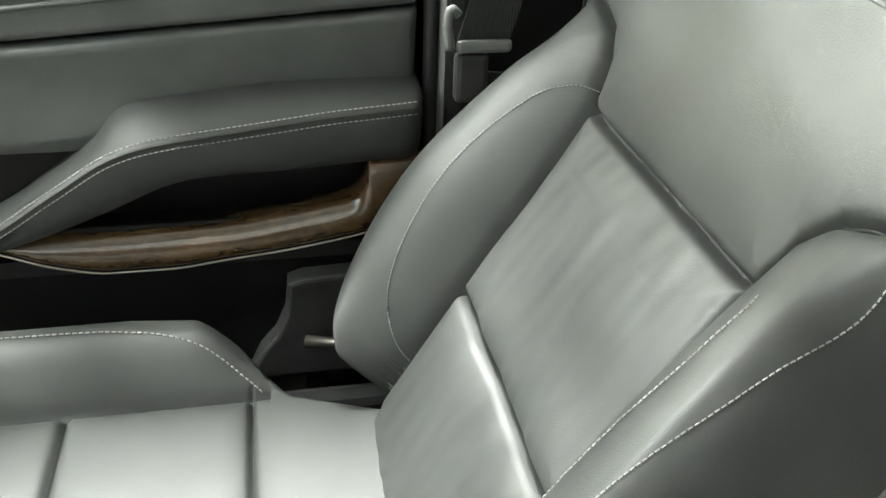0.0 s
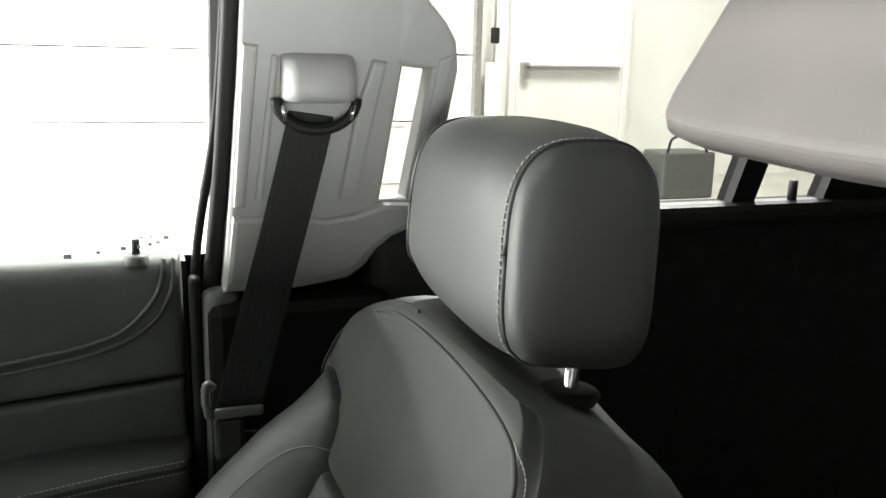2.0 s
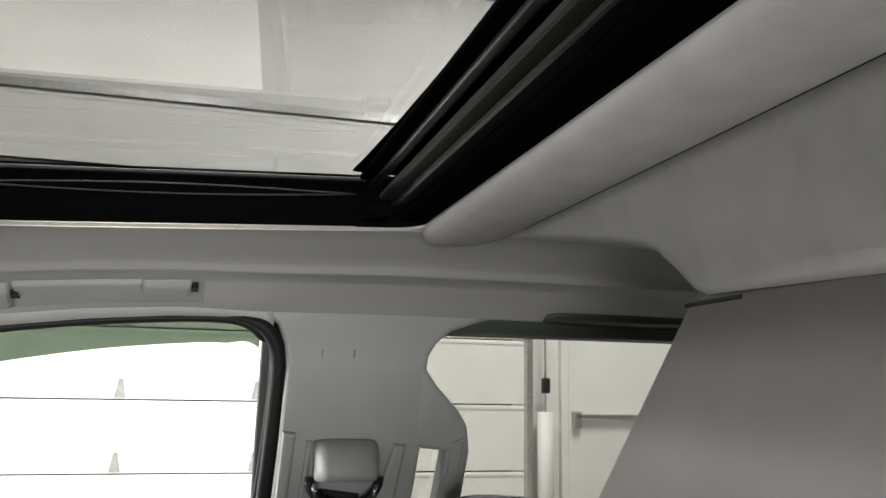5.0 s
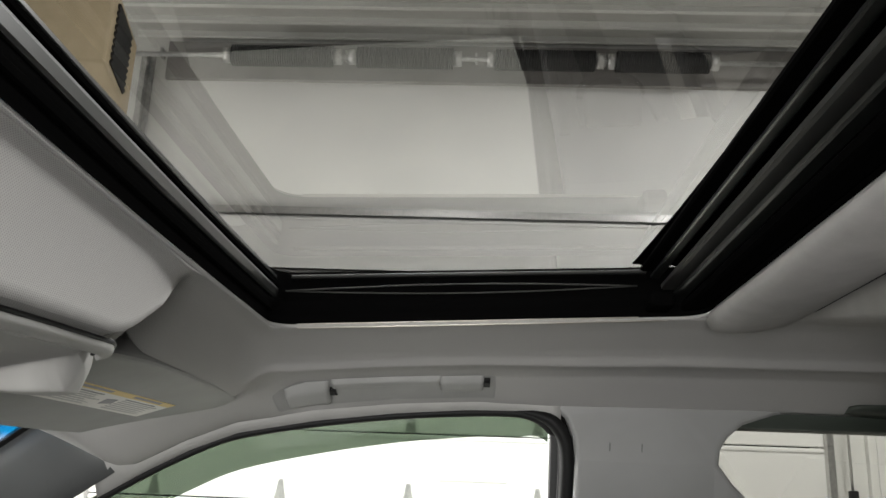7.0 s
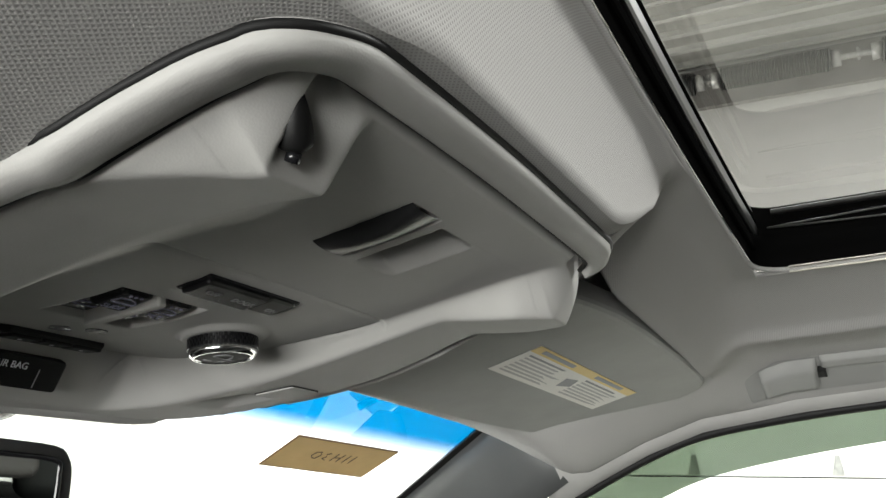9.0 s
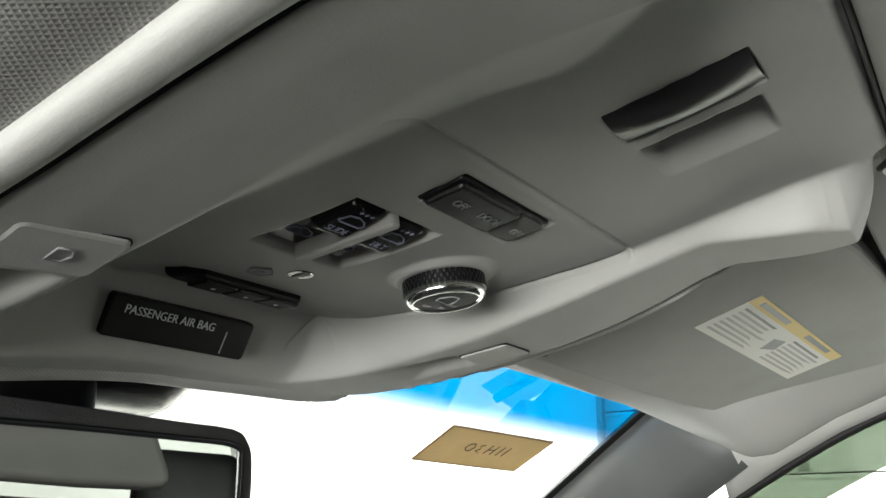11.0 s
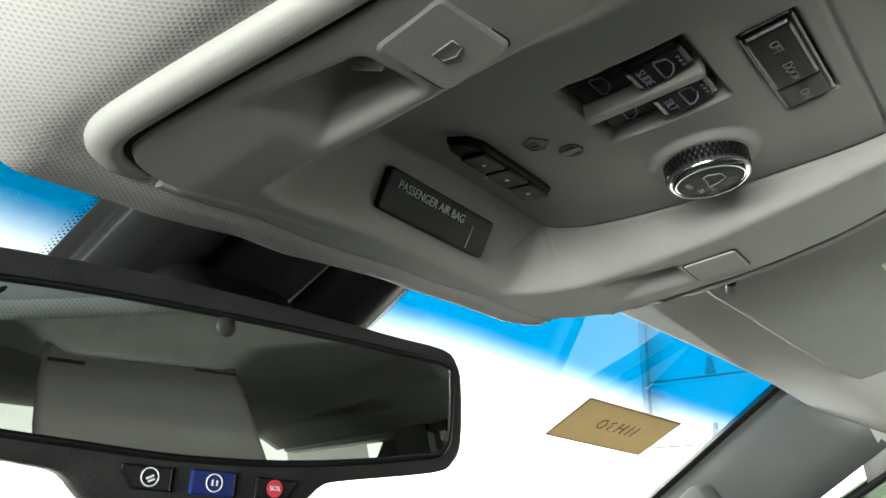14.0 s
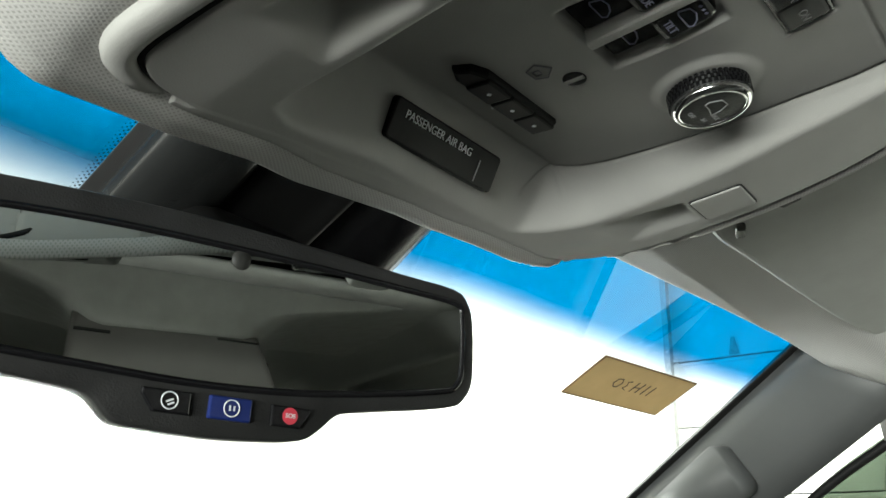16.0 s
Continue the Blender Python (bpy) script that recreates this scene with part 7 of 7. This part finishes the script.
def sun_visor():
    c = thing("sun_visor", "grey folded sun visor with a warning label", "sun visor", at=(0.4, 0.35, 1.22))
    shape = [(0.20, 0.287), (0.30, 0.266), (0.45, 0.260), (0.535, 0.262), (0.560, 0.270), (0.577, 0.292), (0.598, 0.34), (0.604, 0.368), (0.596, 0.384), (0.572, 0.410), (0.548, 0.420), (0.46, 0.431), (0.30, 0.440), (0.245, 0.442), (0.228, 0.43), (0.20, 0.36)]
    path = [(p[0], p[1]) for p in smooth_path([(x, y, 0) for x, y in shape + shape[:1]], 3)][:-1]
    m = frame_on((0.4, 0.31, 1.222), (1, 0, 0), (0, -1, 0.26))
    k = math.hypot(1, 0.26)
    body = part("body", prism([(x - 0.4, -(y - 0.31) * k) for x, y in path], m, 0.016, 0.005, 3), VISOR, c)
    label = [(0.302, 0.319), (0.5, 0.3115), (0.513, 0.3535), (0.312, 0.361)]

    def on(x, y, h=0.0):
        return m @ Vector((x - 0.4, -(y - 0.31) * k, h))
    def quad(name, pts, mat, h, parent):
        return part(name, prism([(x - 0.4, -(y - 0.31) * k) for x, y in pts], m @ pose(0, 0, h), 0.0004), mat, parent)
    lab = quad("label", label, PAPER, 0.0006, c)
    tagged(lab, "white paper warning label with a yellow heading")

    def bil(s, t):
        a = np.array(label, float)
        return tuple((1 - t) * ((1 - s) * a[0] + s * a[1]) + t * ((1 - s) * a[3] + s * a[2]))
    quad("heading", [bil(0, 0), bil(1, 0), bil(1, 0.2), bil(0, 0.2)], YELLOW, 0.0008, lab)
    quad("heading_text", [bil(0.06, 0.05), bil(0.34, 0.05), bil(0.34, 0.14), bil(0.06, 0.14)], GREY_INK, 0.001, lab)
    quad("heading_text", [bil(0.56, 0.05), bil(0.86, 0.05), bil(0.86, 0.14), bil(0.56, 0.14)], GREY_INK, 0.001, lab)
    rng = random.Random(5)
    for col, (s0, s1) in enumerate(((0.04, 0.42), (0.56, 0.95))):
        for r in range(7):
            t = 0.28 + r * 0.095
            quad("text_line", [bil(s0, t), bil(s1 - rng.random() * 0.12, t), bil(s1 - rng.random() * 0.12, t + 0.04), bil(s0, t + 0.04)], GREY_INK if r == 0 else STRIPE_INK, 0.0009, lab)
    quad("pictogram", [bil(0.44, 0.45), bil(0.52, 0.38), bil(0.55, 0.62), bil(0.47, 0.74)], GREY_INK, 0.0009, lab)
    for vx, vy, turn in ((0.249, 0.428, 20), (0.239, 0.398, 60)):
        part("hinge_clip", box(0.014, 0.0055, 0.005, at(vx, vy, visor_z(vy) - 0.0012, 0, 0, turn), 0.0015), STRIP, c, "dark hinge clip")
    place("hinge_rod", mesh_of("hinge_rod", *tube([(0.20, 0.432, 1.197), (0.26, 0.438, 1.193)], 0.004, 8)), GREY, c)


STRIPE_INK = material("faint_print", (0.45, 0.44, 0.43), 0.6)
sun_visor()


def grab_handle():
    c = thing("grab_handle", "grey folding grab handle above the door", "grab handle", at=(0.6, 0.1, 1.25))
    def skin(y0, y1, x0, x1, lift, name, mat, label=""):
        """A rounded piece lying on the rail's curve."""
        rings = []
        for y, e in ((y0, 0.0), (y0 + 0.0015, 0.8), (y0 + 0.004, 1.0), *((y, 1.0) for y in np.linspace(y0 + 0.006, y1 - 0.006, 16)), (y1 - 0.004, 1.0), (y1 - 0.0015, 0.8), (y1, 0.0)):
            r = []
            for k, x in enumerate(np.linspace(x0, x1, 9)):
                h = lift * e * (0.0 if k in (0, 8) else 0.85 if k in (1, 7) else 1.0)
                r.append((x - 0.35 * h, y, liner(x, y) + 0.0008 - h))
            rings.append(r)
        return place(name, mesh_of(name, *loft(rings, False)), mat, c, label)
    # the darker visor plastic stands in for shade on the handle's grey
    skin(-0.002, 0.240, 0.580, 0.638, 0.0010, "recess_plate", VISOR)
    skin(0.178, 0.226, 0.586, 0.6245, 0.0100, "hinge_end", VISOR)
    skin(0.0116, 0.0596, 0.584, 0.6100, 0.0080, "hinge_end", VISOR)
    skin(0.0570, 0.1760, 0.582, 0.5965, 0.0065, "grip", VISOR)
    for y, x0, x1 in ((0.1755, 0.597, 0.6125), (0.0095, 0.588, 0.606)):
        skin(y - 0.0022, y + 0.0022, x0, x1, 0.0045, "hinge_gap", RUBBER)


grab_handle()


def drop_screen():
    c = thing("ceiling_screen", "pale grey drop-down ceiling screen hanging open", "screen", at=(0.05, -0.25, 1.15))
    # housing in the ceiling
    rings = []
    for z, g in ((1.304, 0.27), (1.290, 0.19), (1.278, 0.12), (1.268, 0.068), (1.260, 0.032), (1.2535, 0.012), (1.238, -0.006), (1.226, -0.018), (1.221, -0.028)):
        rings.append([(x, y, z + 0.075 * min(0.0, x - 0.033) * step(1.29, 1.23, z)) for x, y in rounded(-0.105 - g, -0.60 - g, 0.165 + g, -0.270 + 0.30 * (z - 1.22), 0.03, 5)])
    place("housing", mesh_of("housing", *loft(rings, True, False, True)), CLOTH_PLAIN, c, "grey cloth covered ceiling housing")
    # the panel: narrower at the top
    m = frame_on((0.05, -0.272, 1.217), (-1, 0, 0.0), (0, -0.31, 1.0))
    k = math.hypot(1, 0.31)
    o = [(-0.147, 0.020), (-0.145, -0.050), (-0.1405, -0.089), (-0.134, -0.118), (-0.128, -0.132), (-0.114, -0.1405), (0.040, -0.1435), (0.125, -0.1415), (0.141, -0.139), (0.147, -0.132), (0.1475, -0.126), (0.146, -0.118), (0.087, 0.020)]
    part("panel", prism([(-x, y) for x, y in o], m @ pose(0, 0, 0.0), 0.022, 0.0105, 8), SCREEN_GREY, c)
    for x, y, wide, high in ((-0.064, -0.0005, 0.056, 0.0026), (0.118, -0.0115, 0.044, 0.0045)):
        part("hinge_notch", box(wide, high, 0.003, m @ pose(x, y, 0.0), 0.001), RUBBER, c)
    part("display", prism(rounded(-0.11, -0.12, 0.11, -0.015, 0.004), m @ pose(0, 0, -0.0226), 0.001), GLOSS_BLACK, c)


drop_screen()


def paper_tag():
    c = thing("paper_tag", "tan paper tag with pen writing taped to the windshield", "paper tag", at=(0.52, 0.63, 1.17))
    m = frame_on((0.5215, 0.6225, 1.1700), (0.147, -0.021, 0.0), (-0.004, -0.0445, 0.0255))
    part("sheet", prism([(-0.0715, 0.0255), (0.0755, 0.0255), (0.0715, -0.0255), (-0.0755, -0.0255)], m @ pose(0, 0, 0.0004), 0.0008), TAN, c)
    edge = [(-0.0715, 0.0255), (0.0755, 0.0255), (0.0715, -0.0255), (-0.0755, -0.0255), (-0.0715, 0.0255)]
    place("border", mesh_of("border", *tube([m @ Vector((x, y, 0.0)) for x, y in edge], 0.0009, 5)), TAN_EDGE, c)
    strokes = ([(-0.026, -0.004), (-0.030, 0.0), (-0.028, 0.006), (-0.022, 0.007), (-0.019, 0.002), (-0.022, -0.004), (-0.026, -0.004)], [(-0.008, 0.007), (-0.013, 0.005), (-0.010, 0.001), (-0.013, -0.003), (-0.007, -0.005)], [(0.002, 0.008), (0.0, -0.005)], [(0.001, 0.001), (0.010, 0.002)], [(0.011, 0.008), (0.009, -0.005)], [(0.020, 0.008), (0.018, -0.005)], [(0.029, 0.008), (0.027, -0.005)])
    for s in strokes:
        place("writing", mesh_of("writing", *tube([m @ Vector((px, py, 0.0006)) for px, py in s], 0.00055, 4)), PEN, c, "dark pen stroke")


paper_tag()

# ---- each thing's origin at its base ----
bpy.context.view_layer.update()
for ob in [o for o in scene.objects if o.type == "EMPTY" and not o.parent]:
    low = [Vector(q) for o in ob.children_recursive if o.type == "MESH" for q in o.bound_box]
    base = Vector(((min(p.x for p in low) + max(p.x for p in low)) / 2, (min(p.y for p in low) + max(p.y for p in low)) / 2, min(p.z for p in low)))
    ob.location = base
    for o in ob.children:
        o.location = -base
